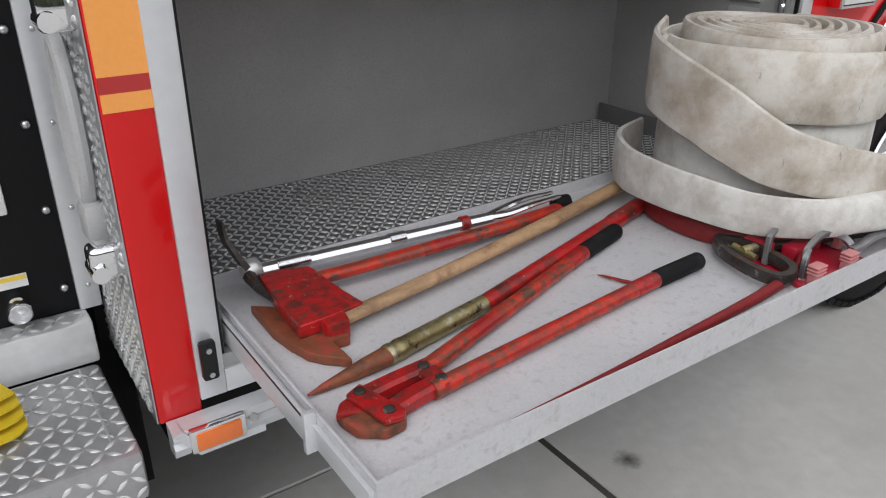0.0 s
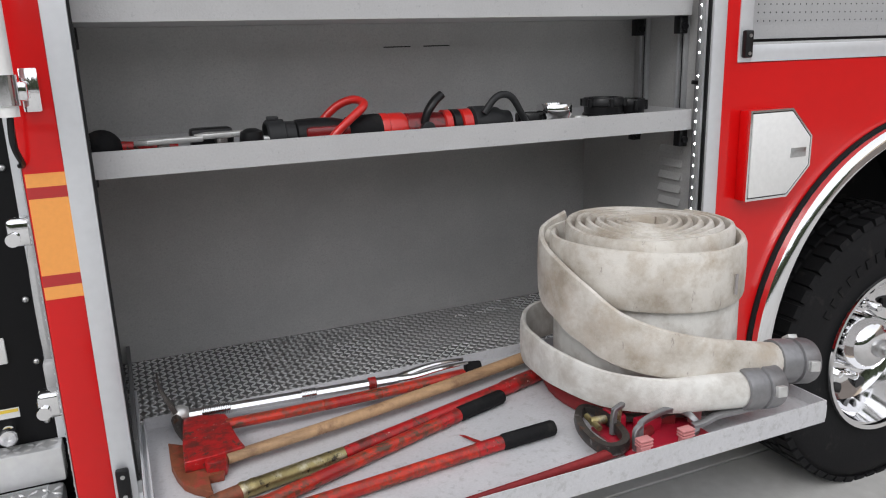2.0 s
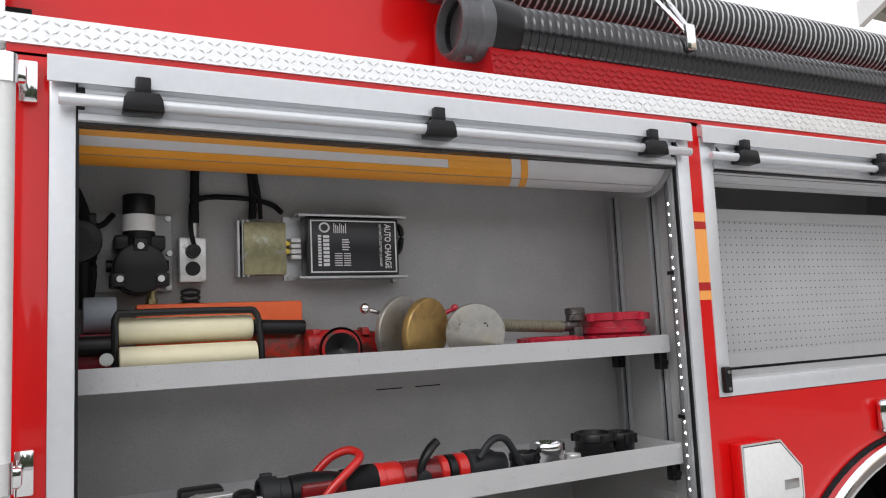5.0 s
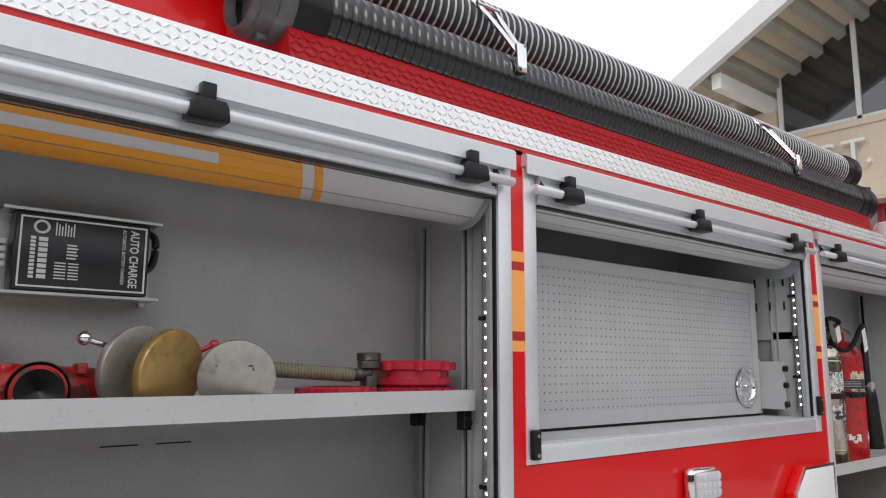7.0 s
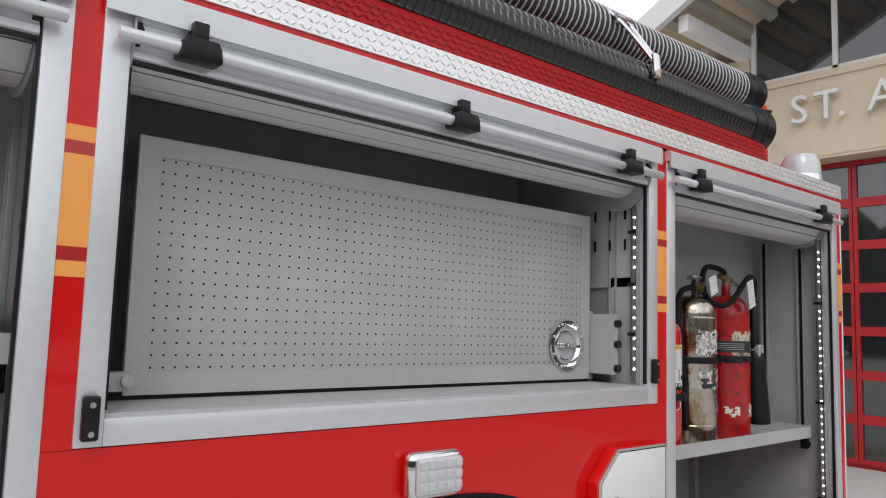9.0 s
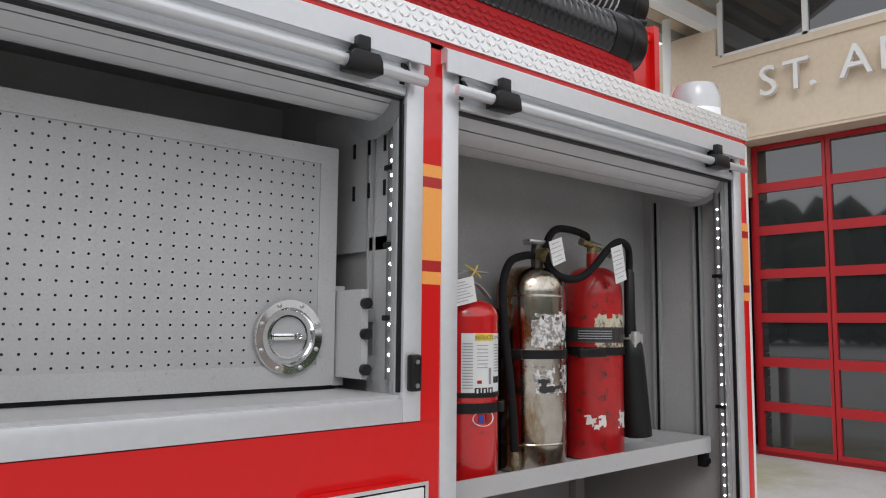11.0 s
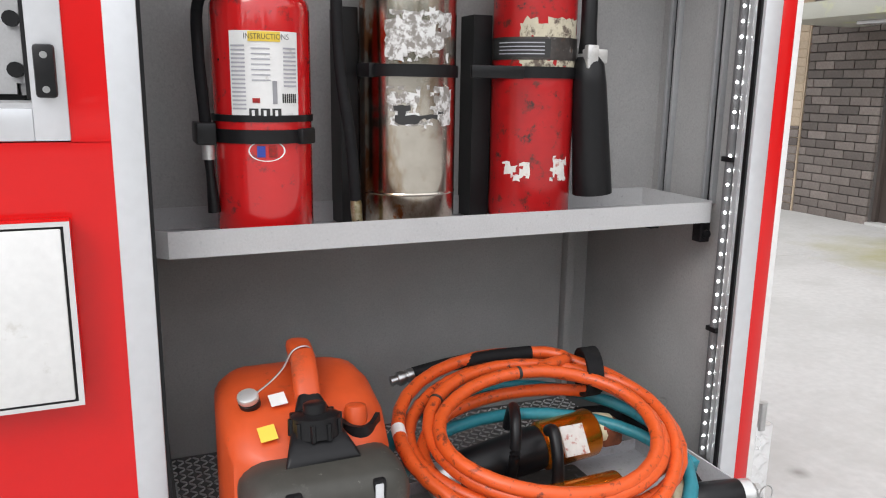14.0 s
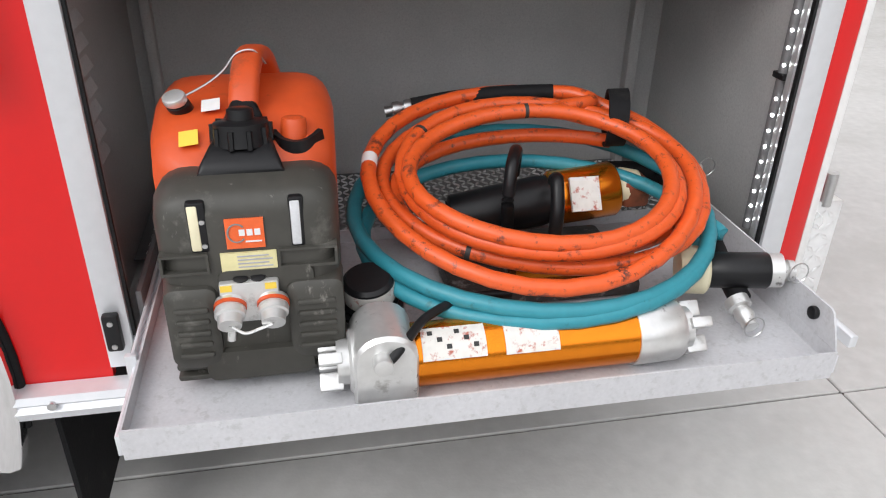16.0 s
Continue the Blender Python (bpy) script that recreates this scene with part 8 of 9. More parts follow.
jk = thing("bottle_cap_block", "blue-grey plastic cylinder lying on the upper shelf", "container")
bm = bmesh.new()
rod(bm, (0.255, 0.27, 1.858), (0.325, 0.27, 1.858), 0.042, seg=24, edge=0.004)
part("body", bm, BOX_GREY, jk)
bm = bmesh.new()
box(bm, 0.19, 0.33, 0.21, 0.34, S1 + 0.001, 1.815, bevel=0.008)
part("base", bm, FIT_RED, jk)
jk.location.x = -0.024
wc = thing("folding_traffic_triangle", "bright orange plastic case behind the roller", "case")
bm = bmesh.new()
box(bm, 0.39, 0.79, 0.285, 0.33, S1 + 0.001, 1.882, bevel=0.006)
part("case", bm, mat("bright_orange_plastic", (0.85, 0.13, 0.02), 0.45, var=0.05), wc)
bm = bmesh.new()
box(bm, 0.65, 0.785, 0.23, 0.285, S1 + 0.001, 1.80, bevel=0.006)
part("lid", bm, TOOL_ORANGE, wc)
wc.location.x = -0.045
vl = thing("gated_valve", "dark red cast hose valve with black open mouth", "hose valve")
bm = bmesh.new()
rod(bm, (0.77, 0.23, 1.762), (0.97, 0.25, 1.757), 0.045, 0.040, seg=24, edge=0.008)
lathe(bm, (0.862, 0.24, 1.76), (0.845, 0.15, 1.755), [(0, 0.035), (0.5, 0.046), (0.9, 0.050), (1, 0.047), (1, 0.040), (0.6, 0.036)], 28, caps=False)
part("body", bm, TOOL_RED, vl)
bm = bmesh.new()
lathe(bm, (0.8435, 0.146, 1.7555), (0.851, 0.18, 1.7565), [(0.0, 0.0515), (0.1, 0.053), (0.5, 0.052), (0.5, 0.044), (0.1, 0.043), (0.6, 0.001)], 28, caps=False)
part("mouth", bm, BLACK, vl)
for x in (0.80, 0.93):
    bm = bmesh.new()
    box(bm, x - 0.010, x + 0.010, 0.20, 0.24, 1.785, 1.806, bevel=0.004)
    part("lug", bm, TOOL_RED, vl)
vl.location.x = -0.045
dv = thing("foot_valve", "metal strainer discs with a brass plate and silver lever", "valve")
bm = bmesh.new()
rod(bm, (0.990, 0.205, 1.790), (0.982, 0.221, 1.792), 0.092, seg=40, edge=0.004)
part("rear_disc", bm, GUN, dv)
bm = bmesh.new()
rod(bm, (1.038, 0.146, 1.786), (1.028, 0.165, 1.789), 0.088, seg=40, edge=0.004)
part("brass_disc", bm, BRASS_DISC, dv)
bm = bmesh.new()
rod(bm, (1.160, 0.118, 1.776), (1.168, 0.136, 1.780), 0.079, seg=40, edge=0.003)
fd = part("front_disc", bm, GUN, dv)
bm = bmesh.new()
rod(bm, (0.882, 0.19, 1.852), (0.985, 0.21, 1.822), 0.006, seg=10)
bmesh.ops.create_uvsphere(bm, u_segments=14, v_segments=9, radius=0.014, matrix=Matrix.Translation((0.880, 0.19, 1.853)))
part("lever", bm, CHROME, dv)
bm = bmesh.new()
rod(bm, (1.085, 0.20, 1.822), (1.136, 0.188, 1.845), 0.006, seg=10)
bmesh.ops.create_uvsphere(bm, u_segments=12, v_segments=8, radius=0.011, matrix=Matrix.Translation((1.138, 0.188, 1.846)))
part("lever", bm, FIT_RED, dv)
for sx in (-0.04, 0.035):
    bm = bmesh.new()
    c = V(1.160 + sx * 0.8, 0.1172 - sx * 0.38, 1.802)
    box(bm, c.x - 0.010, c.x + 0.010, c.y - 0.003, c.y + 0.002, c.z - 0.002, c.z + 0.002)
    box(bm, c.x - 0.002, c.x + 0.002, c.y - 0.003, c.y + 0.002, c.z - 0.010, c.z + 0.010)
    part("stamped_cross", bm, IRON, fd)
gh = thing("flexible_connector", "short grey ribbed connector hose with an elbow", "connector")
bm = bmesh.new()
n = 26
prof = []
for i in range(n):
    prof += [(i / n, 0.015), ((i + .5) / n, 0.018)]
lathe(bm, (1.275, 0.205, 1.795), (1.50, 0.205, 1.782), prof + [(1, 0.015)], 14)
part("hose", bm, mat("olive_grey_rubber", (0.16, 0.145, 0.10), 0.6, var=0.15), gh)
bm = bmesh.new()
rod(bm, (1.245, 0.205, 1.796), (1.282, 0.205, 1.795), 0.021, seg=6, edge=0.003)
part("nut", bm, BRASS, gh)
bm = bmesh.new()
tube(bm, [(1.49, 0.205, 1.784), (1.52, 0.205, 1.782), (1.543, 0.205, 1.788), (1.548, 0.205, 1.805)], 0.015, seg=12)
el = part("elbow", bm, IRON, gh)
bm = bmesh.new()
lathe(bm, (1.548, 0.205, 1.795), (1.548, 0.205, 1.836), [(0, 0.022), (0.1, 0.028), (0.5, 0.028), (0.55, 0.030), (0.95, 0.030), (1, 0.026)], 12)
part("swivel", bm, IRON, el)
for px in (1.262, 1.548):
    bm = bmesh.new()
    box(bm, px - 0.016, px + 0.016, 0.19, 0.22, S1 + 0.001, 1.78, bevel=0.004)
    part("foot", bm, IRON, gh)


def cap(name, label, x, y, z0, r, h, material, lugs=6, group="caps and adapters"):
    c = thing(name, label, "hose cap", group)
    bm = bmesh.new()
    lathe(bm, (x, y, z0), (x, y, z0 + h), [(0, r * 0.92), (0.08, r), (0.30, r), (0.34, r * 0.93), (0.60, r * 0.93), (0.66, r), (0.92, r), (1, r * 0.94), (1, r * 0.75), (0.8, r * 0.70), (0.8, 0.001)], 36, caps=False)
    b = part("body", bm, material, c)
    for k in range(lugs):
        a = 2 * math.pi * k / lugs + 0.3
        bm = bmesh.new()
        rod(bm, (x + r * math.cos(a), y + r * math.sin(a), z0 + h * 0.62), (x + r * math.cos(a), y + r * math.sin(a), z0 + h * 0.95), r * 0.13, seg=8)
        part("lug", bm, material, b)


cap("red_adapter", "glossy red cast hose adapter lying on the shelf", 1.445, 0.19, S1 + 0.001, 0.086, 0.058, FIT_RED, 8)
cap("red_adapter", "glossy red cast hose cap under another", 1.690, 0.215, S1 + 0.001, 0.102, 0.055, FIT_RED, 8)
cap("red_adapter", "glossy red cast hose cap stacked on another", 1.690, 0.215, S1 + 0.057, 0.104, 0.064, FIT_RED, 8)
cap("small_fitting", "small dark metal fitting beside the discs", 1.37, 0.20, S1 + 0.001, 0.022, 0.035, IRON, 4)

# ---- lower shelf: nozzles and couplings ----
ns = thing("rubber_mallet", "red-handled tool with black ball head on the shelf", "mallet")
bm = bmesh.new()
bmesh.ops.create_uvsphere(bm, u_segments=20, v_segments=12, radius=0.044, matrix=Matrix.Translation((0.258, 0.20, S2 + 0.046)))
part("head", bm, RUBBER, ns)
bm = bmesh.new()
rod(bm, (0.285, 0.20, S2 + 0.05), (0.42, 0.22, S2 + 0.035), 0.013, seg=12, edge=0.003)
part("handle", bm, TOOL_RED, ns)
ns.location.x = -0.022
for k, (xa, xb, y, z, m, lab) in enumerate(((0.30, 0.45, 0.15, 0.062, SILVER, "flat silver spanner wrench on the shelf"), (0.43, 0.58, 0.17, 0.066, SILVER, "bright metal wrench beside a black grip"))):
    w = thing("flat_wrench", lab, "wrench", "wrenches on the shelf")
    bm = slab_poly([(xa, y - 0.012), (xa + 0.03, y - 0.03), (xa + 0.07, y - 0.02), (xb, y - 0.012), (xb, y + 0.012), (xa + 0.06, y + 0.018), (xa + 0.03, y + 0.03)], S2 + z - 0.008, S2 + z + 0.004, 0.003)
    part("blade", bm, m, w)
    bm = bmesh.new()
    box(bm, xa + 0.05, xa + 0.075, y - 0.02, y + 0.02, S2 + 0.001, S2 + z - 0.006, bevel=0.003)
    part("foot", bm, IRON, w)
gp = thing("pistol_grip", "black plastic grip lying on the lower shelf", "grip")
bm = bmesh.new()
box(bm, 0.43, 0.53, 0.22, 0.28, S2 + 0.001, 1.452, bevel=0.010)
part("body", bm, BLACK, gp)
gp = thing("plug", "small black plug with a silver stem", "plug")
bm = bmesh.new()
lathe(bm, (0.575, 0.15, S2 + 0.001), (0.575, 0.15, 1.452), [(0, 0.022), (0.5, 0.030), (0.9, 0.026), (1, 0.012)], 16)
part("body", bm, BLACK, gp)
bm = bmesh.new()
rod(bm, (0.60, 0.15, 1.425), (0.635, 0.15, 1.425), 0.008, seg=10)
part("stem", bm, SILVER, gp)


gp.location.x = -0.015


DARK_RED = mat("dark_red_nozzle_body", (0.20, 0.010, 0.012), 0.28, var=0.1, coat=0.5, scale=14, dirt=(0.03, 0.01, 0.01), dirt_amount=0.35, dirt_scale=18)
BRIGHT_RED = mat("bright_red_plastic", (0.62, 0.020, 0.016), 0.3, var=0.08, coat=0.4)
GREY_RUBBER = mat("dark_grey_rubber_bumper", (0.022, 0.023, 0.025), 0.5, var=0.2, scale=20, spec=0.35)


def turned(name, x0, x1, y, z, prof, material, parent, seg=32):
    bm = bmesh.new()
    lathe(bm, (x0, y, z), (x1, y, z), prof, seg, caps=False)
    return part(name, bm, material, parent)


NY, NZ = 0.185, S2 + 0.0455
nz = thing("hose_nozzle", "black hose nozzle with a thick red bail handle", "nozzle", "nozzles on the shelf")
cpl = turned("coupling", 0.598, 0.668, NY, NZ, [(0.3, 0.001), (0.3, 0.034), (0.05, 0.036), (0.0, 0.040), (0.06, 0.0445), (0.62, 0.0445), (0.66, 0.039), (1, 0.038), (1, 0.001)], GREY_RUBBER, nz)
for k in range(3):
    a = radians(75 + 120 * k)
    bm = bmesh.new()
    box(bm, 0.606, 0.634, NY + 0.046 * math.cos(a) - 0.009, NY + 0.046 * math.cos(a) + 0.009, NZ + 0.046 * math.sin(a) - 0.007, NZ + 0.046 * math.sin(a) + 0.007, bevel=0.003)
    part("lug", bm, GREY_RUBBER, cpl)
turned("body", 0.666, 0.80, NY, NZ, [(0, 0.030), (0.05, 0.041), (0.4, 0.043), (0.75, 0.041), (1, 0.034)], BLACK, nz)
bm = bmesh.new()
box(bm, 0.690, 0.80, NY - 0.050, NY - 0.030, NZ - 0.012, NZ + 0.024, bevel=0.008)
part("side_plate", bm, DARK_RED, nz)
turned("bumper", 0.795, 0.895, NY, NZ, [(0, 0.032), (0.06, 0.039), (0.3, 0.042), (0.8, 0.044), (0.95, 0.042), (1, 0.036), (0.9, 0.001)], RUBBER, nz)
bm = bmesh.new()
tube(bm, [(0.738, NY - 0.048, NZ - 0.018), (0.765, NY - 0.050, NZ + 0.010), (0.805, NY - 0.046, NZ + 0.042), (0.838, NY - 0.030, NZ + 0.064), (0.846, NY - 0.004, NZ + 0.074), (0.826, NY + 0.022, NZ + 0.080), (0.790, NY + 0.042, NZ + 0.064), (0.752, NY + 0.050, NZ + 0.028), (0.735, NY + 0.048, NZ)], 0.0105, seg=12)
part("bail_handle", bm, BRIGHT_RED, nz, "thick red plastic bail handle")

nz = thing("hose_nozzle", "dark red and black hose nozzle with a black pistol lever", "nozzle", "nozzles on the shelf")
turned("coupling", 0.884, 0.955, NY, NZ, [(0.25, 0.001), (0.25, 0.036), (0.0, 0.040), (0.08, 0.044), (0.30, 0.044), (0.34, 0.040), (0.46, 0.043), (0.9, 0.043), (1, 0.038)], BRIGHT_RED, nz)
turned("body", 0.952, 1.075, NY, NZ, [(0, 0.034), (0.06, 0.040), (0.6, 0.040), (0.9, 0.036), (1, 0.034)], DARK_RED, nz)
for xa, xb, m in ((1.060, 1.082, BRIGHT_RED), (1.084, 1.108, BLACK), (1.110, 1.142, BRIGHT_RED)):
    turned("band", xa, xb, NY, NZ, [(0, 0.036), (0.1, 0.0425), (0.9, 0.0425), (1, 0.036)], m, nz)
turned("bumper", 1.142, 1.262, NY, NZ, [(0, 0.038), (0.04, 0.047), (0.35, 0.047), (0.7, 0.041), (0.78, 0.034), (1, 0.030), (1, 0.001)], GREY_RUBBER, nz)
bm = bmesh.new()
loft(bm, spline([(0.998, NY - 0.036, NZ + 0.012), (1.008, NY - 0.038, NZ + 0.042), (1.028, NY - 0.036, NZ + 0.068), (1.050, NY - 0.032, NZ + 0.084)], 6), lambda t: circle(lerp(0.016, 0.011, abs(t - 0.6) * 1.6), 12, 0.011))
part("pistol_lever", bm, BLACK, nz)
bm = bmesh.new()
rod(bm, (1.005, NY - 0.034, NZ), (1.005, NY - 0.054, NZ), 0.019, seg=18, edge=0.003)
part("pivot", bm, GREY_RUBBER, nz)
bm = bmesh.new()
tube(bm, [(1.165, NY - 0.046, NZ + 0.030), (1.195, NY - 0.048, NZ + 0.066), (1.225, NY - 0.044, NZ + 0.076), (1.255, NY - 0.040, NZ + 0.064), (1.285, NY - 0.036, NZ + 0.020), (1.305, NY - 0.034, NZ - 0.012)], 0.0095, seg=10)
part("bail_handle", bm, GREY_RUBBER, nz)


cap("chrome_adapter", "polished chrome hose adapter on the lower shelf", 1.412, 0.19, S2 + 0.001, 0.050, 0.084, CHROME, 0)
cap("black_adapter", "small black hose adapter on the shelf", 1.345, 0.21, S2 + 0.001, 0.042, 0.062, BLACK, 4)
cap("black_adapter", "black hose cap with red base ring", 1.585, 0.20, S2 + 0.030, 0.060, 0.064, BLACK, 6)
cap("red_base_ring", "thin red ring under a black hose cap", 1.585, 0.20, S2 + 0.001, 0.055, 0.028, FIT_RED, 6)
cap("black_adapter", "black hose cap beside another on the shelf", 1.682, 0.21, S2 + 0.001, 0.050, 0.084, BLACK, 6)
cap("silver_ring", "small bright coupling ring on the shelf", 1.49, 0.18, S2 + 0.001, 0.024, 0.045, SILVER, 4)

# ---- wall-mounted equipment in the front locker ----
W = UPBACK
ch = thing("battery_charger", "black battery charger on a bright metal bracket on the locker wall", "charger")
bm = bmesh.new()
box(bm, 0.74, 1.10, W - 0.012, W - 0.001, 1.945, 2.150)
box(bm, 0.765, 1.10, W - 0.085, W - 0.012, 2.143, 2.150)
box(bm, 0.765, 1.10, W - 0.085, W - 0.012, 1.945, 1.952)
part("bracket", bm, GALV, ch)
bm = bmesh.new()
box(bm, 0.792, 1.075, W - 0.078, W - 0.013, 1.955, 2.140, bevel=0.004)
bx = part("case", bm, CHARGER_BLACK, ch)
FY = W - 0.0785
bm = bmesh.new()
ring_prism(bm, [(0.800, 1.963), (1.067, 1.963), (1.067, 2.132), (0.800, 2.132)], [(0.804, 1.967), (1.063, 1.967), (1.063, 2.128), (0.804, 2.128)], "y", FY - 0.0010, FY + 0.001)
part("border", bm, PRINT, bx)
DOWN = Matrix(((0, 1, 0, 0), (0, 0, -1, 0), (-1, 0, 0, 0), (0, 0, 0, 1)))  # reads downwards, facing -y
text("printed_title", "AUTO CHARGE", 0.0275, Matrix.Translation((1.030, FY - 0.001, 2.122)) @ DOWN, PRINT, bx, depth=0.0002, width=0.76, bold=0.0005)
text("printed_line", "AUTOMATIC BATTERY CHARGER", 0.0108, Matrix.Translation((1.012, FY - 0.001, 2.122)) @ DOWN, PRINT, bx, depth=0.0002, width=0.86, bold=0.0001)
text("printed_line", "PLC SERIES", 0.022, Matrix.Translation((0.955, FY - 0.001, 2.098)) @ DOWN, PRINT, bx, depth=0.0002, width=0.9)
for k in range(8):
    part("maker_mark", boxes((0.838, 0.856, FY - 0.0012, FY, 1.984 + k * 0.0128, 1.9935 + k * 0.0128)), PRINT, bx)
for k in range(11):
    part("maker_mark", boxes((0.822, 0.832, FY - 0.0012, FY, 1.984 + k * 0.0093, 1.9905 + k * 0.0093)), PRINT, bx)
bm = bmesh.new()
sweep(bm, [V(0.842 + 0.014 * math.cos(a), FY - 0.0008, 2.108 + 0.014 * math.sin(a)) for a in (2 * math.pi * k / 20 for k in range(20))], circle(0.003, 6), up=(0, 1, 0), closed=True)
part("maker_mark", bm, PRINT, bx)
for k in range(6):
    for j in range(2):
        part("text_line", boxes((0.872 + 0.028 * j, 0.895 + 0.026 * j, FY - 0.0011, FY, 1.985 + k * 0.0075, 1.988 + k * 0.0075)), PRINT, bx)
for k in range(5):
    part("text_line", boxes((0.895, 0.915 + 0.003 * (k % 2), FY - 0.0011, FY, 2.035 + k * 0.008, 2.039 + k * 0.008)), PRINT, bx)
for k in range(7):
    part("text_line", boxes((0.870 + 0.006 * k, 0.8725 + 0.006 * k, FY - 0.0011, FY, 2.09, 2.122 - 0.004 * (k % 3))), PRINT, bx)
bm = bmesh.new()
box(bm, 0.615, 0.735, W - 0.06, W - 0.006, 1.960, 2.125, bevel=0.003)
cv = part("clear_cover", bm, OLIVE_FOIL, ch)
for k in range(3):
    part("cover_edge", boxes((0.600 + 0.012 * k, 0.606 + 0.012 * k, W - 0.05 - 0.004 * k, W - 0.002, 1.955, 2.130)), GALV, cv)
for k in range(4):
    part("terminal", boxes((0.752, 0.782, W - 0.05, W - 0.012, 2.01 + k * 0.018, 2.023 + k * 0.018), bevel=0.002), PAPER, ch)
for k in range(2):
    bm = bmesh.new()
    rod(bm, (0.742, W - 0.045, 2.035 + k * 0.025), (0.742, W - 0.012, 2.035 + k * 0.025), 0.008, seg=10)
    part("wire_nut", bm, YELLOW, ch)
bm = bmesh.new()
tube(bm, [(1.07, W - 0.03, 2.135), (1.10, W - 0.04, 2.115), (1.098, W - 0.04, 2.05), (1.075, W - 0.035, 2.02)], 0.009, seg=8)
part("side_lead", bm, BLACK, ch)
for x, z in ((0.78, 2.155), (1.085, 1.94), (0.755, 1.955)):
    bm = bmesh.new()
    rod(bm, (x, W - 0.02, z), (x, W - 0.001, z), 0.007, seg=10)
    part("screw", bm, STEEL, ch)

for ob in ch.children_recursive:
    ob.data.transform(ob.matrix_local)
    ob.matrix_local = Matrix.Identity(4)
    ob.data.transform(Matrix.Translation((0.745, 0, 1.94)) @ Matrix.Diagonal((0.925, 1, 0.84, 1)) @ Matrix.Translation((-0.765, 0, -1.945)))

ol = thing("power_outlet", "grey metal double outlet box on the locker wall", "outlet")
bm = bmesh.new()
box(bm, 0.482, 0.548, W - 0.05, W - 0.001, 1.958, 2.072, bevel=0.005)
part("box", bm, SILVER, ol)
for z in (2.035, 1.992):
    bm = bmesh.new()
    rod(bm, (0.514, W - 0.056, z), (0.514, W - 0.049, z), 0.018, seg=18)
    part("socket", bm, BLACK, ol)
bm = bmesh.new()
rod(bm, (0.514, W - 0.085, 2.035), (0.514, W - 0.055, 2.035), 0.016, seg=16, edge=0.003)
part("plug", bm, BLACK, ol)
for z in (1.922, 1.905, 1.935):
    bm = bmesh.new()
    sweep(bm, [V(0.514 + 0.022 * math.cos(a), W - 0.010, z + 0.008 * math.sin(a)) for a in (2 * math.pi * k / 20 for k in range(20))], circle(0.003, 6), up=(0, 1, 0), closed=True)
    part("cord_grip", bm, BLACK, ol)
bm = bmesh.new()
rod(bm, (0.52, W - 0.025, 2.07), (0.52, W - 0.025, 2.11), 0.013, seg=14)
part("conduit_fitting", bm, STEEL, ol)
ol.location = (-0.033, 0, -0.022)
cb2 = thing("wiring_loom", "black cables clipped along the locker wall", "cables")
for nm, pts, r in (("cable", [(0.520, W - 0.02, 2.105), (0.522, W - 0.02, 2.20), (0.524, W - 0.03, 2.32)], 0.012),
                   ("cable", [(0.514, W - 0.08, 2.035), (0.505, W - 0.07, 2.09), (0.512, W - 0.03, 2.16)], 0.006),
                   ("cable", [(0.525, W - 0.015, 2.175), (0.57, W - 0.012, 2.185), (0.66, W - 0.012, 2.183), (0.72, W - 0.015, 2.17), (0.745, W - 0.03, 2.145)], 0.007),
                   ("cable", [(0.668, W - 0.02, 2.13), (0.67, W - 0.02, 2.20), (0.66, W - 0.03, 2.32)], 0.010),
                   ("cable", [(0.690, W - 0.02, 2.13), (0.688, W - 0.02, 2.18), (0.675, W - 0.03, 2.25)], 0.006),
                   ("cable", [(0.185, W - 0.04, 2.32), (0.225, W - 0.04, 2.22), (0.262, W - 0.05, 2.13), (0.262, W - 0.07, 2.03), (0.262, W - 0.06, 1.90)], 0.015),
                   ("cable", [(0.262, W - 0.05, 2.11), (0.30, W - 0.04, 2.10), (0.33, W - 0.03, 2.13)], 0.007),
                   ("cable", [(0.215, W - 0.06, 2.05), (0.235, W - 0.09, 2.02), (0.225, W - 0.10, 1.97), (0.245, W - 0.06, 1.91)], 0.007),
                   ("cable", [(0.275, W - 0.05, 2.10), (0.285, W - 0.06, 2.0), (0.275, W - 0.05, 1.90)], 0.009)):
    bm = bmesh.new()
    tube(bm, pts, r, seg=8, n=6)
    part(nm, bm, RUBBER, cb2)
bm = bmesh.new()
tube(bm, [(0.676, W - 0.015, 2.13), (0.678, W - 0.012, 2.17), (0.668, W - 0.012, 2.22)], 0.004, seg=6)
part("red_wire", bm, TOOL_RED, cb2)

cb2.location = (-0.03, 0, -0.024)
ap = thing("air_compressor", "small black air compressor bolted to a grey wall plate", "compressor")
bm = bmesh.new()
box(bm, 0.20, 0.455, W - 0.012, W - 0.001, 1.925, 2.118, bevel=0.003)
pl = part("wall_plate", bm, GREY_LIGHT, ap)
for x, z in ((0.445, 2.108), (0.445, 1.935), (0.21, 2.10), (0.21, 1.93), (0.448, 2.02)):
    bm = bmesh.new()
    rod(bm, (x, W - 0.022, z), (x, W - 0.011, z), 0.008, seg=6)
    part("bolt", bm, STEEL, pl)
bm = bmesh.new()
rod(bm, (0.372, W - 0.075, 2.02), (0.372, W - 0.075, 2.155), 0.037, seg=28, edge=0.005)
mo = part("motor", bm, BLACK, ap)
bm = bmesh.new()
lathe(bm, (0.372, W - 0.075, 2.065), (0.372, W - 0.075, 2.105), [(0, 0.0376), (1, 0.0376)], 28, caps=False)
part("rating_label", bm, PAPER, mo)
bm = bmesh.new()
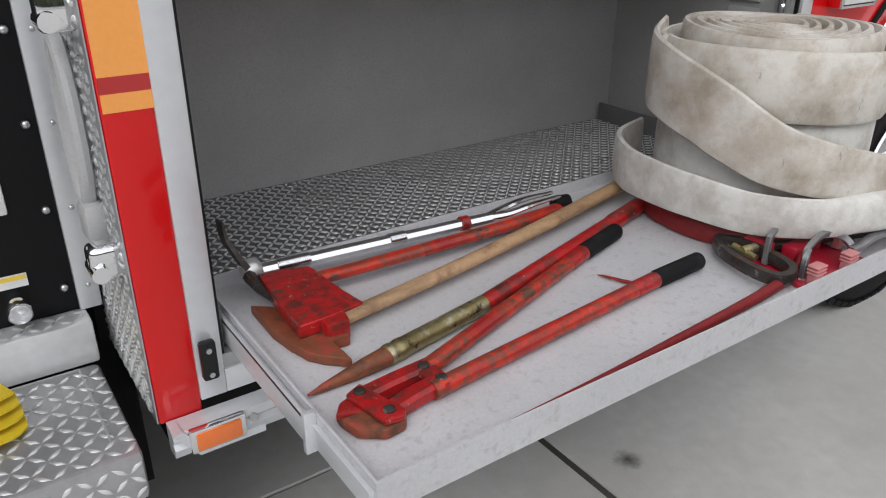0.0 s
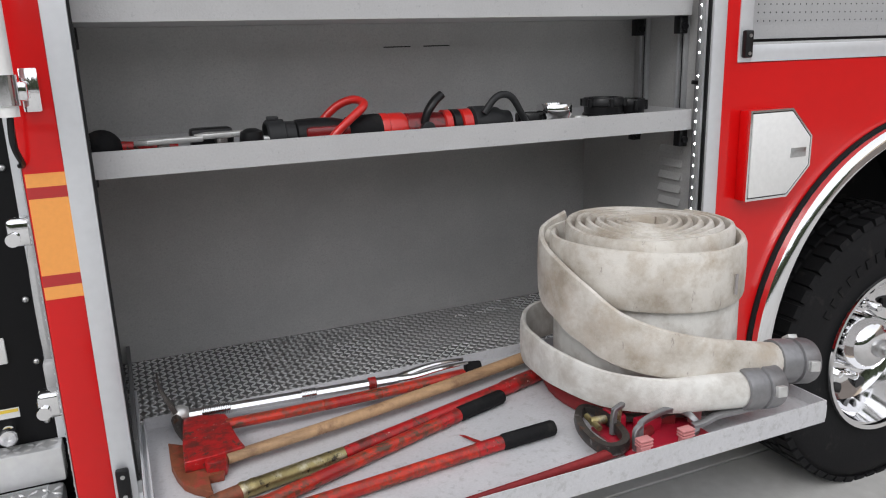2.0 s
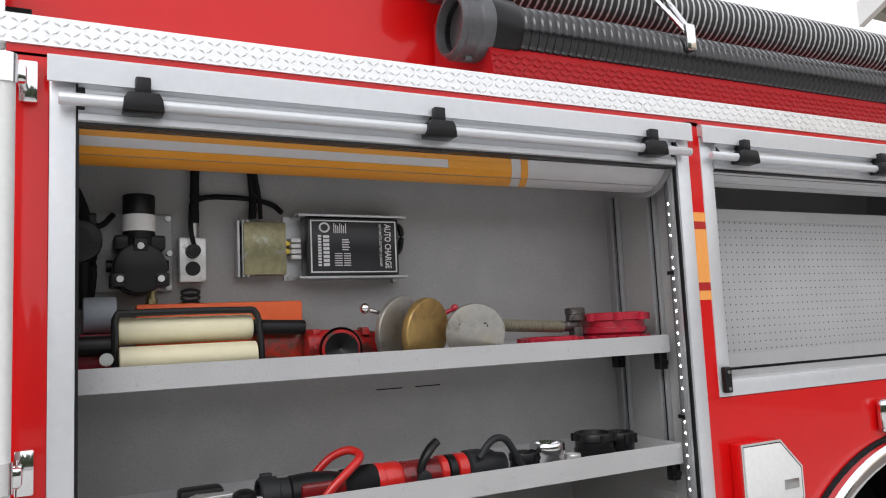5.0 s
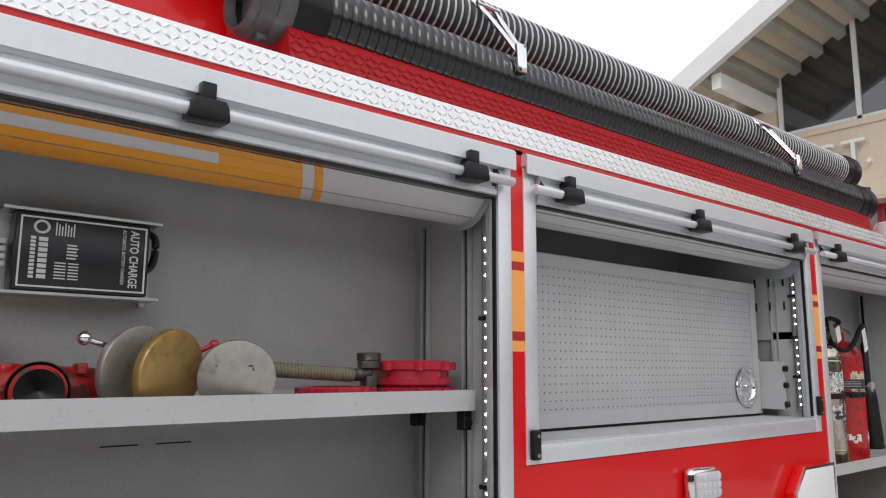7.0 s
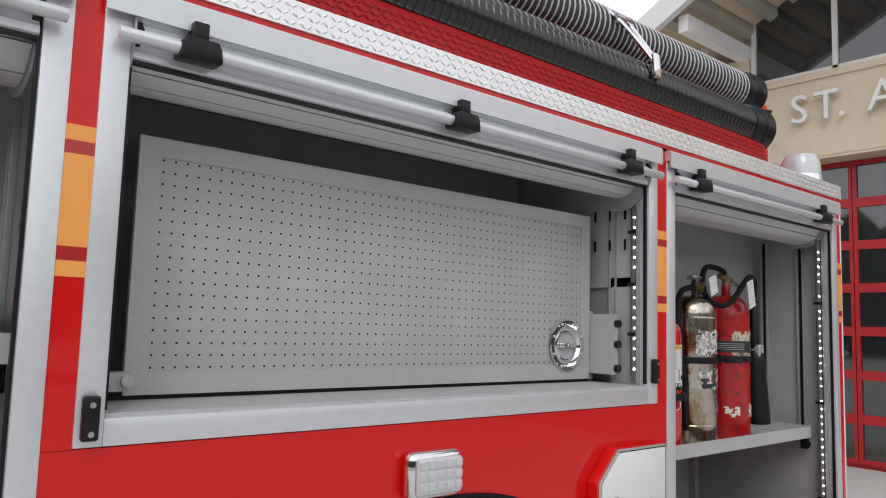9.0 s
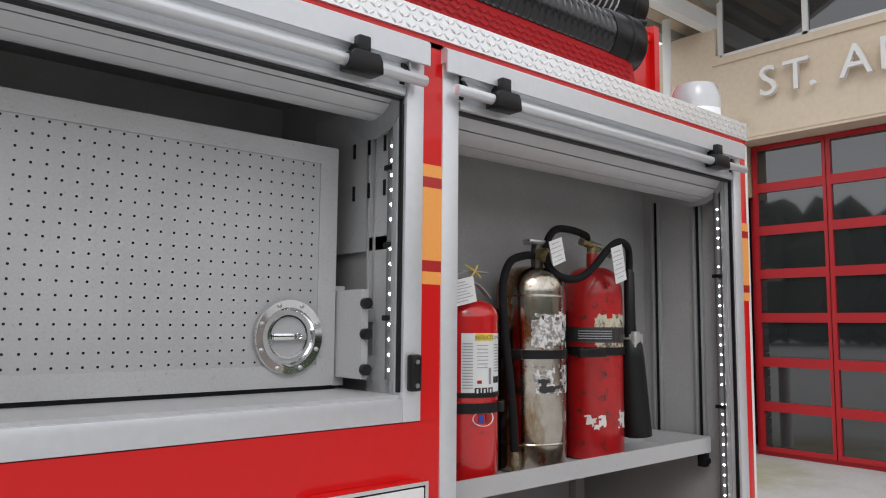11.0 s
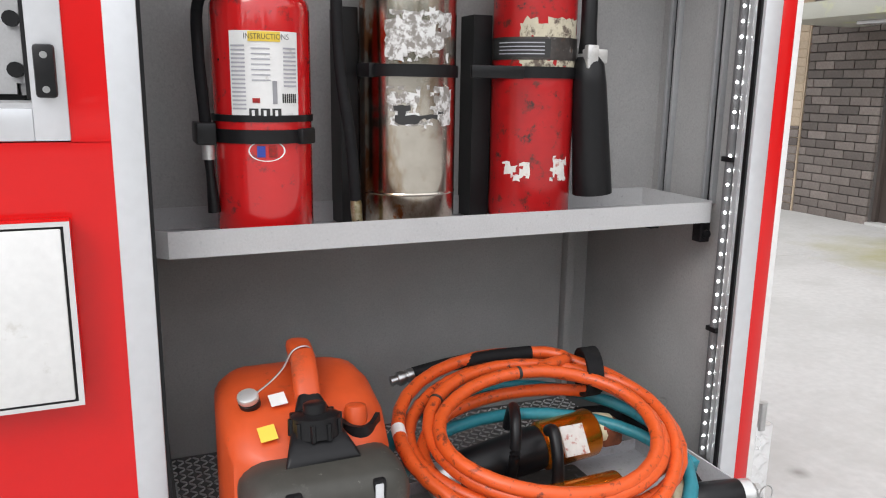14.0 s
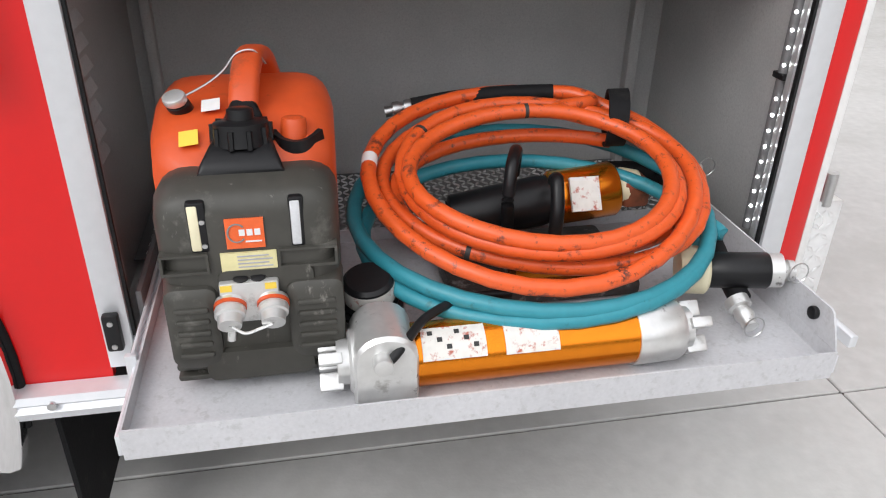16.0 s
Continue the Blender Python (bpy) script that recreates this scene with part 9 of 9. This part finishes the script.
rod(bm, (0.372, W - 0.115, 1.975), (0.372, W - 0.015, 1.975), 0.060, seg=32, edge=0.006)
for k in range(3):
    a = radians(90 + 120 * k)
    box(bm, 0.372 + 0.056 * math.cos(a) - 0.016, 0.372 + 0.056 * math.cos(a) + 0.016, W - 0.118, W - 0.03, 1.975 + 0.056 * math.sin(a) - 0.016, 1.975 + 0.056 * math.sin(a) + 0.016, bevel=0.004)
box(bm, 0.315, 0.43, W - 0.10, W - 0.02, 2.02, 2.055, bevel=0.006)
rod(bm, (0.30, W - 0.06, 1.985), (0.44, W - 0.06, 1.985), 0.014, seg=12)
hd2 = part("pump_head", bm, BLACK, ap)
for k in range(3):
    a = radians(90 + 120 * k)
    bm = bmesh.new()
    rod(bm, (0.372 + 0.052 * math.cos(a), W - 0.124, 1.975 + 0.052 * math.sin(a)), (0.372 + 0.052 * math.cos(a), W - 0.10, 1.975 + 0.052 * math.sin(a)), 0.008, seg=10)
    part("head_bolt", bm, PAPER, hd2)
for k in range(5):
    bm = bmesh.new()
    rod(bm, (0.372, W - 0.105 + 0.018 * k, 1.975), (0.372, W - 0.099 + 0.018 * k, 1.975), 0.061, seg=32)
    part("cooling_fin", bm, BLACK, hd2)
bm = bmesh.new()
rod(bm, (0.40, W - 0.07, 1.93), (0.40, W - 0.07, 1.885), 0.010, seg=10)
rod(bm, (0.40, W - 0.07, 1.905), (0.40, W - 0.07, 1.89), 0.014, seg=6)
part("brass_fitting", bm, BRASS, ap)
ap.location = (-0.018, 0, -0.008)
rg = thing("regulator", "black cable gland block with silver terminals", "regulator")
bm = bmesh.new()
rod(bm, (0.222, W - 0.09, 2.035), (0.222, W - 0.001, 2.035), 0.052, seg=24, edge=0.006)
rod(bm, (0.222, W - 0.10, 2.035), (0.222, W - 0.09, 2.035), 0.030, seg=20)
box(bm, 0.186, 0.262, W - 0.06, W - 0.001, 2.075, 2.105, bevel=0.006)
box(bm, 0.19, 0.235, W - 0.05, W - 0.001, 1.92, 2.03, bevel=0.005)
part("body", bm, BLACK, rg)
bm = bmesh.new()
rod(bm, (0.212, W - 0.06, 1.945), (0.212, W - 0.048, 1.945), 0.012, seg=12)
part("terminal", bm, STEEL, rg)

# struts in the rear corners of the lockers and the dark slide track of the front tray
for x0, x1, y0, y1, z0, z1 in ((4.845, 4.872, 0.628, 0.662, 0.70, 1.344), (3.668, 3.690, 0.628, 0.662, 0.70, 1.344)):
    part("corner_strut", boxes((x0, x1, y0, y1, z0, z1), bevel=0.003), GREY, truck)
